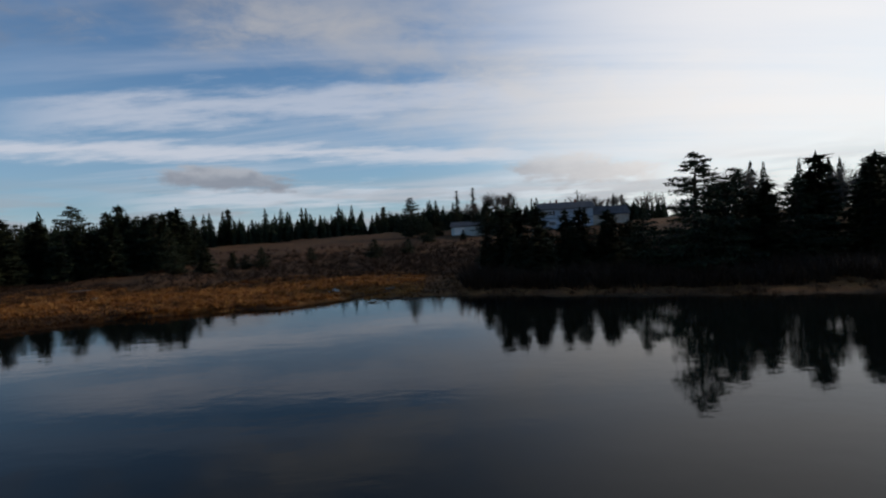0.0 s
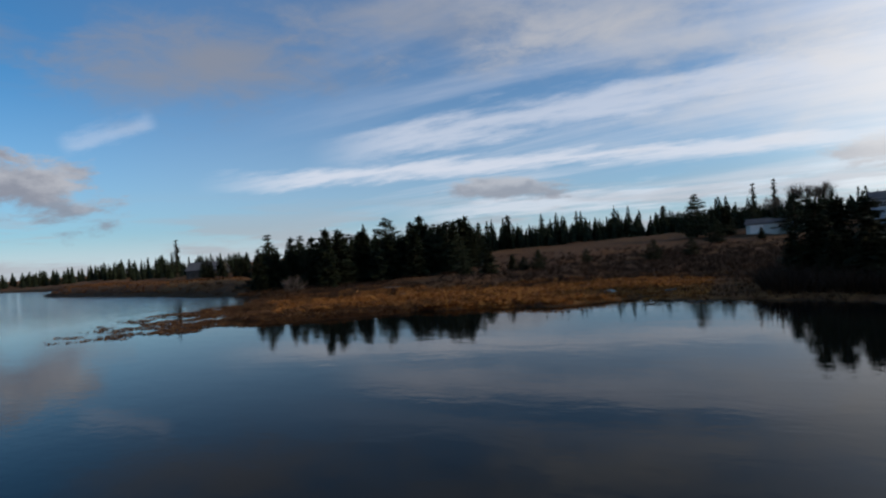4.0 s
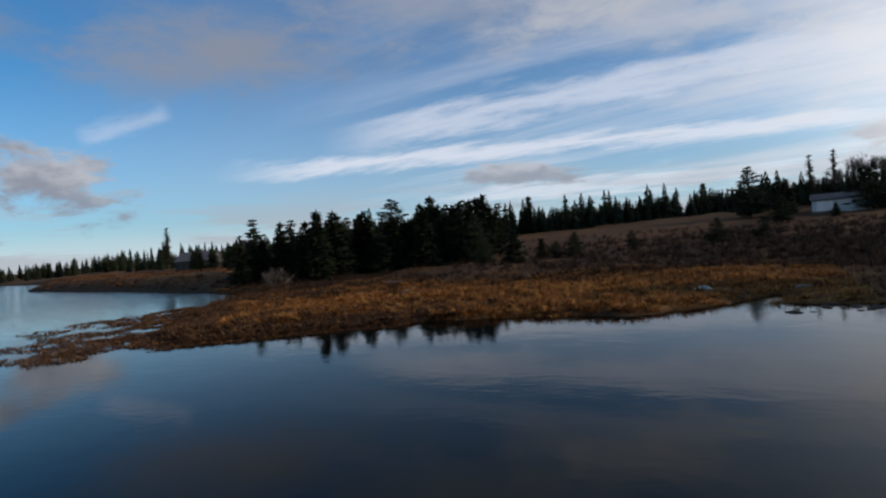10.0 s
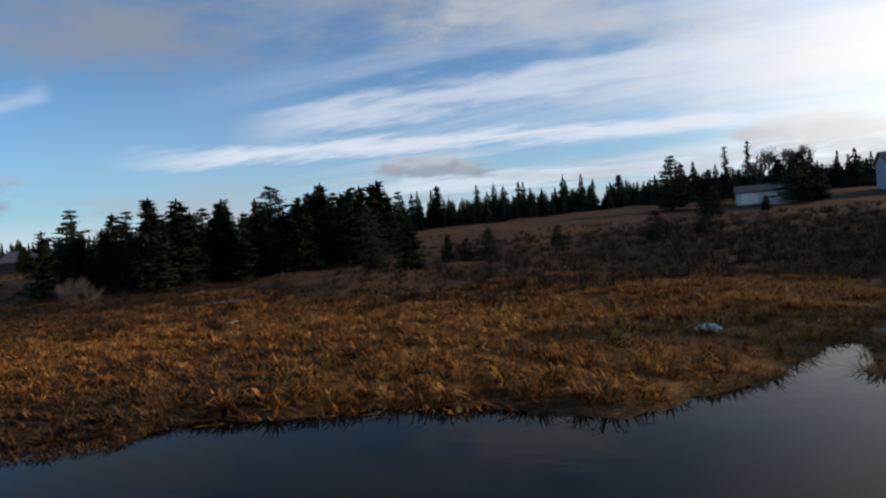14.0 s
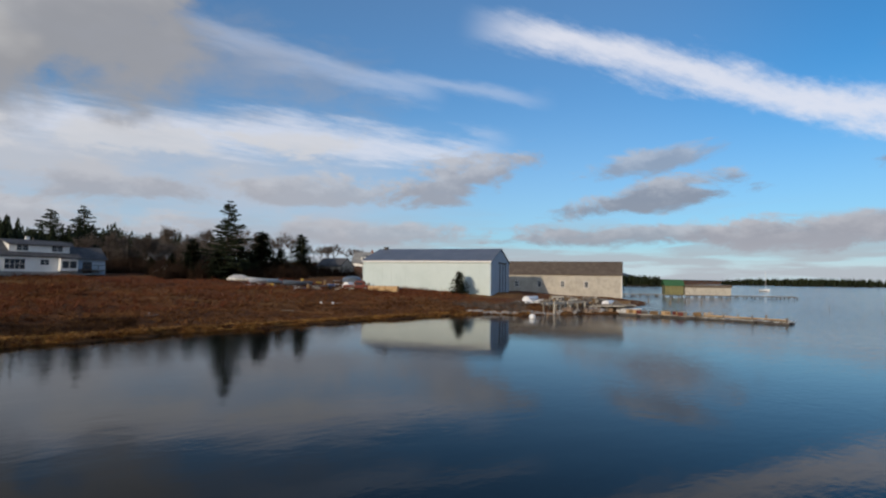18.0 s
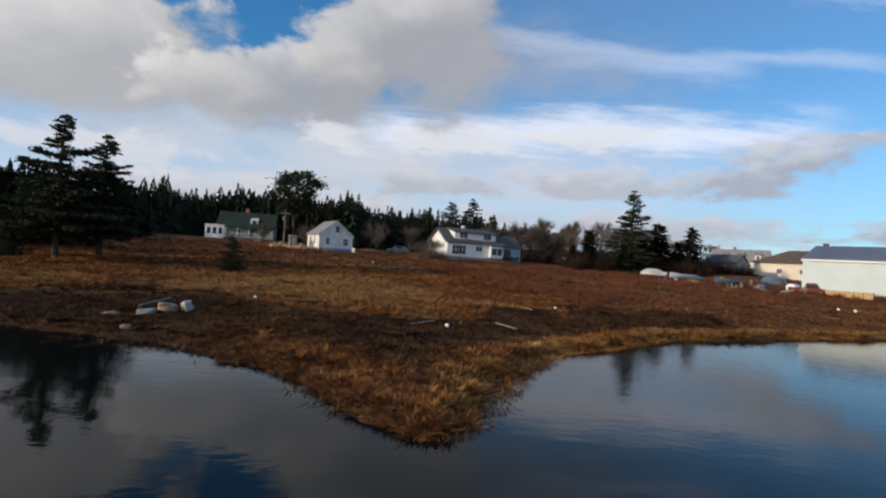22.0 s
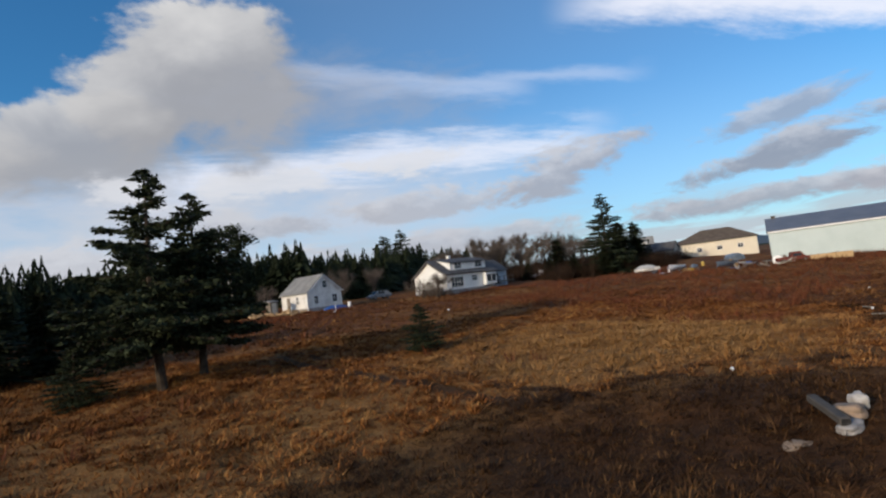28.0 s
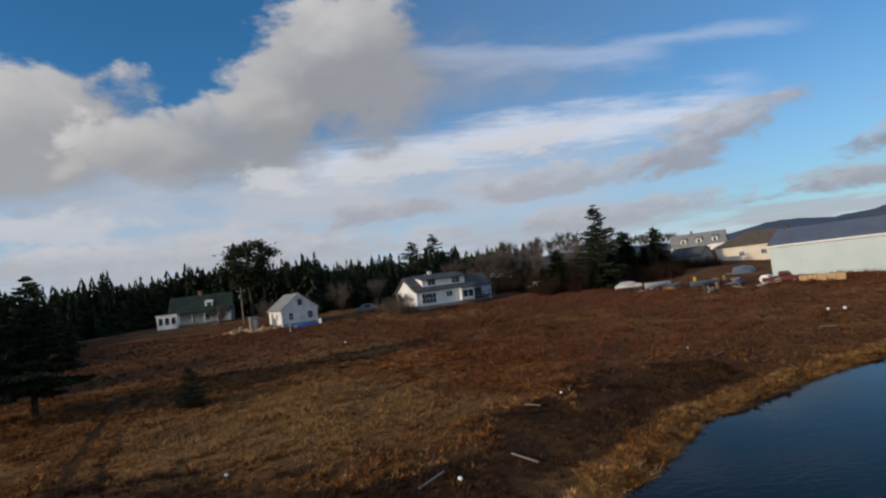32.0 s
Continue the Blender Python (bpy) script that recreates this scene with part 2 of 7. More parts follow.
GREAT_CLOUDS = [(207, 14.6, 17, 7.4, 0, 0.85, 0.97), (190, 15.2, 16, 5.0, 4, 1.0, 0.9), (178.5, 20.0, 11.5, 9.0, -8, 1.0, 0.95)]
build_world()


# ---------------------------------------------------------------- materials
def mat(name, build, **kw):
    m = bpy.data.materials.new(name)
    m.use_nodes = True
    n = Nodes(m.node_tree)
    bsdf = n.add("ShaderNodeBsdfPrincipled")
    n.add("ShaderNodeOutputMaterial", {0: bsdf.outputs[0]})
    for k, v in kw.items():
        bsdf.inputs[k.replace("_", " ")].default_value = v
    build(n, bsdf)
    return m


def put_in(n, bsdf, **links):
    for k, v in links.items():
        n.tree.links.new(v, bsdf.inputs[k.replace("_", " ")])


def bump(n, bsdf, height, strength=0.3, distance=0.02):
    b = n.add("ShaderNodeBump", {"Height": height, "Strength": strength, "Distance": distance})
    n.tree.links.new(b.outputs[0], bsdf.inputs["Normal"])


def place(n):
    return n.add("ShaderNodeNewGeometry").outputs["Position"]


def local(n):
    return n.add("ShaderNodeTexCoord").outputs["Object"]


def rough_paint(name, a, b, scale=1.5, rough=0.7, boards=0.0, streaks=0.25, dirt=(0.16, 0.13, 0.10)):
    """Weathered paint or wood; boards: height of clapboards in metres."""

    def build(n, bsdf):
        v = local(n)
        big = n.ramp(n.noise(v, scale, 5, 0.6), 0.35, 0.7)
        col = n.mix(big, a, b)
        run = n.noise(n.vec("MULTIPLY", v, (3.0, 3.0, 0.25)), 2.0, 5, 0.6)
        col = n.mix(n.math("MULTIPLY", n.ramp(run, 0.52, 0.8), streaks), col, dirt)
        put_in(n, bsdf, Base_Color=col)
        if boards:
            z = n.add("ShaderNodeSeparateXYZ", {0: v}).outputs[2]
            saw = n.math("FRACT", n.math("DIVIDE", z, boards))
            bump(n, bsdf, n.math("MULTIPLY", saw, -1.0), 0.6, 0.02)
        else:
            bump(n, bsdf, n.noise(v, 18, 4), 0.25, 0.01)

    return mat(name, build, Roughness=rough, Specular_IOR_Level=0.5 if rough < 0.6 else 0.15)


def foliage(name, dark, light, scale=0.5):
    def build(n, bsdf):
        v = place(n)
        isl = n.add("ShaderNodeNewGeometry").outputs["Random Per Island"]
        f = n.math("ADD", n.math("MULTIPLY", n.noise(v, scale, 3), 0.6), n.math("MULTIPLY", isl, 0.45))
        put_in(n, bsdf, Base_Color=n.mix(n.ramp(f, 0.3, 0.8), dark, light))

    return mat(name, build, Roughness=0.85, Specular_IOR_Level=0.15)


def grass_mat(name, cols, scale, worn=None):
    """Dead grass; worn: the paler colour of the cropped patch in the middle of the south field."""

    def build(n, bsdf):
        v = place(n)
        isl = n.add("ShaderNodeNewGeometry").outputs["Random Per Island"]
        f = n.math("ADD", n.math("MULTIPLY", n.noise(v, scale, 4, 0.6), 0.50), n.math("MULTIPLY", isl, 0.26))
        f = n.math("ADD", f, n.math("MULTIPLY", n.ramp(n.noise(v, 1.7, 3, 0.5), 0.3, 0.7), 0.30))
        col = n.mix(n.ramp(f, 0.35, 0.6), cols[0], cols[1])
        col = n.mix(n.ramp(f, 0.58, 0.8), col, cols[2])
        if worn:
            s = n.add("ShaderNodeSeparateXYZ", {0: v})
            x, y = n.math("MULTIPLY_ADD", s.outputs[0], 0.075, -15 * 0.075), n.math("MULTIPLY_ADD", s.outputs[1], 0.095, 28 * 0.095)
            r = n.math("ADD", n.math("ADD", n.math("MULTIPLY", x, x), n.math("MULTIPLY", y, y)), n.math("MULTIPLY", n.math("SUBTRACT", n.noise(v, 0.12, 4), 0.5), 2.0))
            col = n.mix(n.math("MULTIPLY", n.ramp(r, 1.25, 0.45), n.math("MULTIPLY_ADD", isl, 0.5, 0.3)), col, worn)
        put_in(n, bsdf, Base_Color=col)

    return mat(name, build, Roughness=0.9, Specular_IOR_Level=0.1)


M_SPRUCE = foliage("spruce_needles", (0.014, 0.020, 0.011), (0.036, 0.045, 0.020))
M_WOODS = foliage("wood_needles", (0.013, 0.019, 0.010), (0.032, 0.042, 0.019))
M_PINE = foliage("pine_needles", (0.014, 0.020, 0.010), (0.038, 0.047, 0.021))
M_BARK = rough_paint("bark", (0.038, 0.029, 0.022), (0.078, 0.062, 0.048), 3.0, 0.95)
M_TWIG = foliage("bare_twigs", (0.075, 0.060, 0.050), (0.170, 0.138, 0.118))
M_ALDER = foliage("alder_twigs", (0.020, 0.012, 0.008), (0.052, 0.030, 0.018), 0.15)
M_ROSE = foliage("red_brush_twigs", (0.085, 0.026, 0.013), (0.21, 0.075, 0.032), 0.12)
M_MARSH = grass_mat("marsh_grass", ((0.095, 0.034, 0.011), (0.35, 0.140, 0.033), (0.54, 0.285, 0.088)), 0.45)
M_GOLD = grass_mat("golden_fringe_grass", ((0.22, 0.105, 0.030), (0.42, 0.22, 0.066), (0.56, 0.36, 0.13)), 0.5)
M_TARP = rough_paint("grey_tarpaulin", (0.42, 0.43, 0.45), (0.30, 0.31, 0.33), 2.5, 0.75)
M_SEDGE = grass_mat("dark_sedge", ((0.026, 0.014, 0.008), (0.066, 0.033, 0.015), (0.150, 0.076, 0.028)), 0.3)
# wet drowned grass; its dark tone also paints shade on the far bank
M_DROWNED_SHADED = grass_mat("drowned_and_shaded_grass", ((0.050, 0.024, 0.013), (0.12, 0.058, 0.026), (0.22, 0.115, 0.045)), 0.5)
M_FIELD = grass_mat("field_grass", ((0.090, 0.032, 0.011), (0.275, 0.108, 0.030), (0.46, 0.245, 0.082)), 0.16, (0.40, 0.235, 0.09))
M_RUSSET = grass_mat("russet_grass", ((0.060, 0.025, 0.012), (0.17, 0.070, 0.025), (0.32, 0.165, 0.06)), 0.25)
M_WHITE = rough_paint("white_clapboard", (0.80, 0.80, 0.78), (0.72, 0.72, 0.70), 0.6, 0.6, 0.12, 0.12)
M_WORN_WHITE = rough_paint("worn_white_board", (0.74, 0.73, 0.70), (0.55, 0.53, 0.50), 0.8, 0.8, 0.13, 0.45)
M_METAL_WALL = rough_paint("pale_green_siding", (0.47, 0.55, 0.55), (0.43, 0.51, 0.51), 0.3, 0.5, 0.0, 0.12)
M_CREAM = rough_paint("cream_siding", (0.68, 0.62, 0.50), (0.62, 0.56, 0.45), 0.3, 0.6, 0.12, 0.15)
M_GREYWALL = rough_paint("grey_shingle_wall", (0.46, 0.43, 0.37), (0.36, 0.335, 0.29), 0.8, 0.85, 0.14, 0.3)
M_BLUEWALL = rough_paint("blue_grey_siding", (0.36, 0.44, 0.52), (0.31, 0.39, 0.47), 0.5, 0.6, 0.13, 0.12)
M_ROOF_DARK = rough_paint("dark_shingle_roof", (0.075, 0.075, 0.08), (0.11, 0.11, 0.115), 1.0, 0.85, 0.0, 0.2)
M_ROOF_GREY = rough_paint("grey_shingle_roof", (0.20, 0.20, 0.20), (0.27, 0.27, 0.26), 0.8, 0.8, 0.0, 0.3)
M_ROOF_METAL = rough_paint("slate_blue_metal_roof", (0.115, 0.125, 0.15), (0.15, 0.16, 0.185), 0.4, 0.45, 0.0, 0.15)
M_ROOF_BROWN = rough_paint("brown_shingle_roof", (0.10, 0.078, 0.062), (0.14, 0.112, 0.088), 0.8, 0.85)
M_ROOF_GREEN = rough_paint("dark_green_roof", (0.018, 0.032, 0.026), (0.03, 0.05, 0.038), 0.6, 0.75)
M_HUT_ROOF = rough_paint("green_painted_roof", (0.055, 0.15, 0.065), (0.045, 0.12, 0.055), 1.0, 0.7)
M_OLIVE = rough_paint("olive_board", (0.20, 0.19, 0.09), (0.15, 0.14, 0.07), 1.2, 0.85)
M_TRIM = rough_paint("white_trim", (0.78, 0.78, 0.76), (0.68, 0.68, 0.66), 1.0, 0.6)
M_DARKTRIM = rough_paint("dark_trim", (0.06, 0.055, 0.05), (0.1, 0.09, 0.08), 1.0, 0.7)
M_WOOD = rough_paint("weathered_plank", (0.23, 0.20, 0.165), (0.15, 0.128, 0.105), 1.2, 0.9)
M_BROWNWOOD = rough_paint("brown_board", (0.26, 0.17, 0.09), (0.17, 0.11, 0.06), 1.2, 0.85)
M_PALEWOOD = rough_paint("pale_cut_wood", (0.55, 0.38, 0.20), (0.42, 0.27, 0.14), 2.0, 0.85)
M_STONE = rough_paint("grey_granite", (0.32, 0.31, 0.30), (0.20, 0.185, 0.175), 2.5, 0.85, 0.0, 0.35, (0.10, 0.085, 0.06))
M_TANSTONE = rough_paint("tan_granite", (0.31, 0.225, 0.16), (0.22, 0.17, 0.13), 2.5, 0.85, 0.0, 0.3, (0.12, 0.09, 0.06))
M_PALESTONE = rough_paint("pale_quartz", (0.44, 0.42, 0.40), (0.33, 0.31, 0.29), 3.0, 0.85, 0.0, 0.25, (0.14, 0.12, 0.09))
M_PLASTIC = rough_paint("white_plastic", (0.78, 0.79, 0.80), (0.66, 0.67, 0.68), 2.0, 0.4)
M_BLUE = rough_paint("blue_tarp", (0.03, 0.09, 0.30), (0.05, 0.14, 0.38), 2.0, 0.5)
M_TEAL = rough_paint("pale_teal_plastic", (0.40, 0.62, 0.62), (0.55, 0.72, 0.70), 3.0, 0.5)
M_RED = rough_paint("faded_red_paint", (0.15, 0.035, 0.025), (0.11, 0.035, 0.025), 2.0, 0.6)
M_YELLOW = rough_paint("ochre_board", (0.52, 0.36, 0.08), (0.40, 0.27, 0.08), 1.0, 0.7)
M_TYRE = rough_paint("black_rubber", (0.02, 0.02, 0.02), (0.035, 0.035, 0.035), 3.0, 0.9)
M_STEEL = rough_paint("dull_steel", (0.20, 0.20, 0.21), (0.14, 0.135, 0.13), 3.0, 0.5)
M_CARBLUE = rough_paint("grey_blue_car_paint", (0.14, 0.17, 0.21), (0.11, 0.14, 0.18), 2.0, 0.3)
M_BRICK = rough_paint("chimney_brick", (0.28, 0.13, 0.09), (0.20, 0.10, 0.075), 6.0, 0.9)


def glass_build(n, bsdf):
    put_in(n, bsdf, Base_Color=n.mix(n.noise(local(n), 2.0), (0.015, 0.02, 0.03), (0.045, 0.055, 0.07)))


M_GLASS = mat("window_glass", glass_build, Roughness=0.12, IOR=1.35)


def water_build(n, bsdf):
    v = place(n)
    calm = n.ramp(n.noise(n.vec("MULTIPLY", v, (0.012, 0.02, 1)), 1.0, 3), 0.42, 0.62)
    s = n.add("ShaderNodeSeparateXYZ", {0: v})
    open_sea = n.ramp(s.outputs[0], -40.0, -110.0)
    clear = n.ramp(s.outputs[0], -14.0, -60.0)
    small = n.noise(n.vec("MULTIPLY", v, (1.3, 1.9, 1)), 1.6, 3, 0.5)
    long = n.noise(n.vec("MULTIPLY", v, (0.35, 0.6, 1)), 1.0, 4, 0.55, 0.4)
    h = n.math("ADD", n.math("MULTIPLY", small, n.math("ADD", n.math("MULTIPLY_ADD", calm, 0.006, 0.0022), n.math("MULTIPLY", open_sea, 0.045))),
               n.math("MULTIPLY", long, n.math("ADD", 0.008, n.math("MULTIPLY", open_sea, 0.22))))
    b = n.add("ShaderNodeBump", {"Height": h, "Strength": 1.0, "Distance": 1.0})
    n.tree.links.new(b.outputs[0], bsdf.inputs["Normal"])
    put_in(n, bsdf, IOR=n.math("MULTIPLY_ADD", clear, 0.14, 1.17), Roughness=n.math("MULTIPLY_ADD", open_sea, 0.07, 0.035))
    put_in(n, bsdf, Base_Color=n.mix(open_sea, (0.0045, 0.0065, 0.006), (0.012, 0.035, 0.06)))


M_WATER = mat("still_water", water_build, Roughness=0.03, IOR=1.17)


def ground_build(n, bsdf):
    v = place(n)
    tag = n.add("ShaderNodeAttribute")
    tag.attribute_name = "shore"
    d = tag.outputs["Fac"]
    s = n.add("ShaderNodeSeparateXYZ", {0: v})
    big = n.noise(v, 0.045, 4, 0.55, 0.6)
    mid = n.noise(v, 0.30, 5, 0.6, 0.4)
    fine = n.noise(v, 2.2, 6, 0.65)
    tan, orange, brown, red = (0.31, 0.165, 0.058), (0.25, 0.100, 0.030), (0.108, 0.044, 0.018), (0.15, 0.050, 0.022)
    field = n.mix(n.ramp(mid, 0.36, 0.62), brown, orange)
    inland = n.math("MULTIPLY", n.ramp(s.outputs[1], -14.0, -20.0), n.math("MULTIPLY", n.ramp(s.outputs[1], -58.0, -44.0), n.ramp(s.outputs[0], 2.0, 14.0)))
    pale = n.math("ADD", n.math("ADD", big, n.math("MULTIPLY", mid, 0.35)), n.math("MULTIPLY", inland, 0.22))
    field = n.mix(n.ramp(pale, 0.62, 0.86), field, tan)
    rose = n.ramp(n.noise(n.vec("ADD", v, (31, 7, 0)), 0.04, 3, 0.5, 0.5), 0.45, 0.56)
    south = n.math("MULTIPLY", n.ramp(s.outputs[1], -24.0, -44.0), n.math("MULTIPLY", rose, n.math("SUBTRACT", 1.0, n.math("MULTIPLY", inland, 0.8))))
    field = n.mix(n.math("MULTIPLY", south, 0.85), field, red)
    sedge = n.math("MULTIPLY", n.ramp(n.math("ADD", d, n.math("MULTIPLY", mid, 6.0)), 15.0, 9.0), n.ramp(s.outputs[1], 4.0, -3.0))
    sedge = n.math("MULTIPLY", sedge, n.math("MULTIPLY", n.ramp(s.outputs[0], 13.5, 18.0), n.ramp(s.outputs[0], 40.0, 30.0)))
    belt = n.math("MULTIPLY", n.math("MULTIPLY", n.ramp(s.outputs[0], -30.0, -8.0), n.ramp(s.outputs[0], 24.0, 12.0)),
                  n.math("MULTIPLY", n.ramp(n.math("MULTIPLY_ADD", mid, 4.0, d), 4.0, 6.5), n.ramp(n.math("MULTIPLY_ADD", mid, 5.0, d), 17.0, 12.0)))
    sedge = n.math("MAXIMUM", sedge, n.math("MULTIPLY", belt, n.ramp(s.outputs[1], 8.0, 0.0)))
    field = n.mix(n.math("MULTIPLY", sedge, 0.80), field, (0.050, 0.025, 0.013))
    hill = n.math("MULTIPLY", n.ramp(s.outputs[1], 52.0, 66.0), n.ramp(n.math("MULTIPLY_ADD", big, 60.0, s.outputs[1]), 215.0, 185.0))
    field = n.mix(n.math("MULTIPLY", n.math("MULTIPLY", hill, n.ramp(s.outputs[0], -82.0, -40.0, 0.5, 1.0)), 0.8), field, (0.070, 0.035, 0.019))

    def rut(ax, ay, bx, by, wide):
        """A muddy wheel track between two places."""
        long = math.hypot(bx - ax, by - ay)
        ux, uy = (bx - ax) / long, (by - ay) / long
        rx, ry = n.math("SUBTRACT", s.outputs[0], ax), n.math("SUBTRACT", s.outputs[1], ay)
        along = n.math("ADD", n.math("MULTIPLY", rx, ux), n.math("MULTIPLY", ry, uy))
        off = n.math("ABSOLUTE", n.math("ADD", n.math("SUBTRACT", n.math("MULTIPLY", ry, ux), n.math("MULTIPLY", rx, uy)), n.math("MULTIPLY_ADD", mid, 2.2, -1.1)))
        return n.math("MULTIPLY", n.ramp(off, wide, wide * 0.4), n.math("MULTIPLY", n.ramp(along, -1.0, 0.5), n.ramp(along, long + 1.0, long - 0.5)))

    mud = n.math("MAXIMUM", rut(33.5, -45.0, 27.0, -19.7, 0.8), n.math("MAXIMUM", rut(27.2, -19.9, 12.0, -20.5, 0.7), rut(31.6, -45.0, 25.2, -20.5, 0.6)))
    field = n.mix(n.math("MULTIPLY", mud, 0.9), field, (0.038, 0.022, 0.013))
    yx, yy = n.math("MULTIPLY_ADD", s.outputs[0], 0.085, 52 * 0.085), n.math("MULTIPLY_ADD", s.outputs[1], 0.13, 73 * 0.13)
    yard = n.ramp(n.math("MULTIPLY_ADD", mid, 1.6, n.math("ADD", n.math("MULTIPLY", yx, yx), n.math("MULTIPLY", yy, yy))), 1.9, 1.3)
    field = n.mix(n.math("MULTIPLY", yard, 0.85), field, (0.050, 0.040, 0.032))
    wet = n.math("SUBTRACT", 1.0, n.ramp(n.math("ADD", d, n.math("MULTIPLY", mid, 1.2)), 0.2, 1.5))
    drowned = n.math("MULTIPLY", n.ramp(n.math("MULTIPLY_ADD", mid, 3.0, d), 5.5, 2.5), n.math("MULTIPLY", n.ramp(s.outputs[1], 18.0, 22.0), n.ramp(s.outputs[0], -16.0, -26.0)))
    wet = n.math("MAXIMUM", wet, drowned)
    field = n.mix(n.math("MULTIPLY", wet, 0.85), field, (0.028, 0.019, 0.012))
    bare = n.math("SUBTRACT", 1.0, n.math("MULTIPLY", n.math("MAXIMUM", sedge, mud), 0.75))
    field = n.mix(n.ramp(fine, 0.35, 0.7, 0.45, 0.0), field, (0.045, 0.022, 0.011))
    # matted straw: tan clumps, and the shadows between them painted dark
    straw_and_shade = n.noise(n.vec("MULTIPLY", v, (1.0, 2.6, 1.0)), 3.5, 6, 0.7, 0.6)
    field = n.mix(n.math("MULTIPLY", n.math("MULTIPLY", n.ramp(straw_and_shade, 0.50, 0.70), 0.6), bare), field, (0.36, 0.19, 0.066))
    field = n.mix(n.math("MULTIPLY", n.ramp(straw_and_shade, 0.47, 0.30), 0.55), field, (0.036, 0.018, 0.009))
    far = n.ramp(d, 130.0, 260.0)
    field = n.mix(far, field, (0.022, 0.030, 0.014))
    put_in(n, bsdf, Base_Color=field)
    bump(n, bsdf, n.math("ADD", fine, n.math("MULTIPLY", n.noise(v, 9, 4), 0.4)), 0.9, 0.12)


M_GROUND = mat("autumn_ground", ground_build, Roughness=0.95, Specular_IOR_Level=0.1)


# ---------------------------------------------------------------- the land, its shore and the water
SHORE = [(29, -10.6), (25, -10), (21, -8.6), (18, -7), (15.5, -5), (13.5, -2.5), (11.5, 0.6), (10, 2.6), (8.8, 1.4), (7.5, -1.6),
         (6, -5.4), (3, -9.4), (-1, -12.2), (-6, -16.6), (-12, -19.2), (-20, -22), (-28, -24.5), (-40, -27.6), (-50, -29.6),
         (-56.5, -30.5), (-60.5, -26), (-68, -24.6), (-76, -22.8), (-82, -25), (-92, -33), (-108, -41), (-120, -49), (-124, -75), (-150, -115), (-260, -190), (-500, -420),
         (-3600, -1300), (-3600, -3600), (3600, -3600), (3600, 3600), (-3600, 3600), (-3600, 1200)]
SHORE += [(-1300, 420), (-800, 190), (-390, 157), (-240, 130), (-200, 108), (-190, 93), (-172, 86), (-149, 81), (-113, 74), (-82, 65.5), (-68, 61.5),
          (-59, 56), (-55, 50), (-50, 44.5), (-46, 41), (-42, 37.4), (-39, 33.6), (-36.4, 31.6), (-34, 32), (-31, 34.2),
          (-27, 37.5), (-23, 40), (-18, 41.3), (-13, 42), (-9, 44.6), (-6.4, 50), (-5.2, 50), (-6.6, 45.5), (-2, 45.5), (4, 43.6), (10, 40.5),
          (18, 37), (27, 34.6), (40, 33), (50, 27), (56, 14), (51, 0), (41, -9)]


def to_shore(x, y):
    """Metres from the waterline: positive on land, negative in the water."""
    x, y = np.asarray(x, float), np.asarray(y, float)
    far, inside = np.full(x.shape, 1e9), np.zeros(x.shape, bool)
    pts = SHORE + SHORE[:1]
    for (ax, ay), (bx, by) in zip(pts, pts[1:]):
        ex, ey = bx - ax, by - ay
        t = np.clip(((x - ax) * ex + (y - ay) * ey) / (ex * ex + ey * ey), 0, 1)
        far = np.minimum(far, np.hypot(x - ax - t * ex, y - ay - t * ey))
        if ay != by:
            inside ^= ((ay > y) != (by > y)) & (x < (bx - ax) * (y - ay) / (by - ay) + ax)
    return np.where(inside, far, -far)


def grain(x, y, s, seed=0):
    """Smooth random values from 0 to 1, with lumps of about s metres."""
    x, y = np.asarray(x, float) / s + 1000.5, np.asarray(y, float) / s + 1000.5
    i, j = np.floor(x), np.floor(y)
    u, v = x - i, y - j
    u, v = u * u * (3 - 2 * u), v * v * (3 - 2 * v)
    h = lambda a, b: np.modf(np.abs(np.sin(a * 12.9898 + b * 78.233 + seed * 37.719) * 43758.5453))[0]  # noqa: E731
    return (h(i, j) * (1 - u) + h(i + 1, j) * u) * (1 - v) + (h(i, j + 1) * (1 - u) + h(i + 1, j + 1) * u) * v


def height(x, y, d=None):
    """The ground's height; the water lies at 0."""
    x, y = np.asarray(x, float), np.asarray(y, float)
    d = to_shore(x, y) if d is None else d
    d = d + 1.5 * (grain(x, y, 2.2, 1) - 0.5) + 0.8 * (grain(x, y, 0.9, 2) - 0.5)
    north = 1 / (1 + np.exp(-(y - 18) / 6))
    marsh = 0.12 + 0.38 * (1 - np.exp(-np.maximum(d, 0) / 4)) + 0.07 * np.clip(d - 18, 0, 90) + 0.02 * np.clip(d - 108, 0, 400)
    bank = 0.22 + 0.25 * (1 - np.exp(-np.maximum(d, 0) / 2)) + 0.053 * np.clip(d - 2, 0, 95) + 0.03 * np.clip(d - 97, 0, 300)
    bank = bank + 5.0 * np.exp(-((x + 105) ** 2 + (y + 170) ** 2) / 4000.0)
    land = north * marsh + (1 - north) * bank
    land = land + north * 2.0 * np.clip((-72 - x) / 20, 0, 1) * np.clip(d / 5, 0, 1) * np.clip((x + 420) / 150, 0, 1)
    rough = np.clip(d / 6, 0, 1) * (0.5 * (grain(x, y, 6, 3) - 0.5) + 0.25 * (grain(x, y, 2.1, 4) - 0.5) + 0.12 * (grain(x, y, 1.0, 5) - 0.5))
    z = np.where(d > 0, land * np.clip(d / 0.9, 0, 1) + rough, np.maximum(d * 0.35, -2.5))
    return z


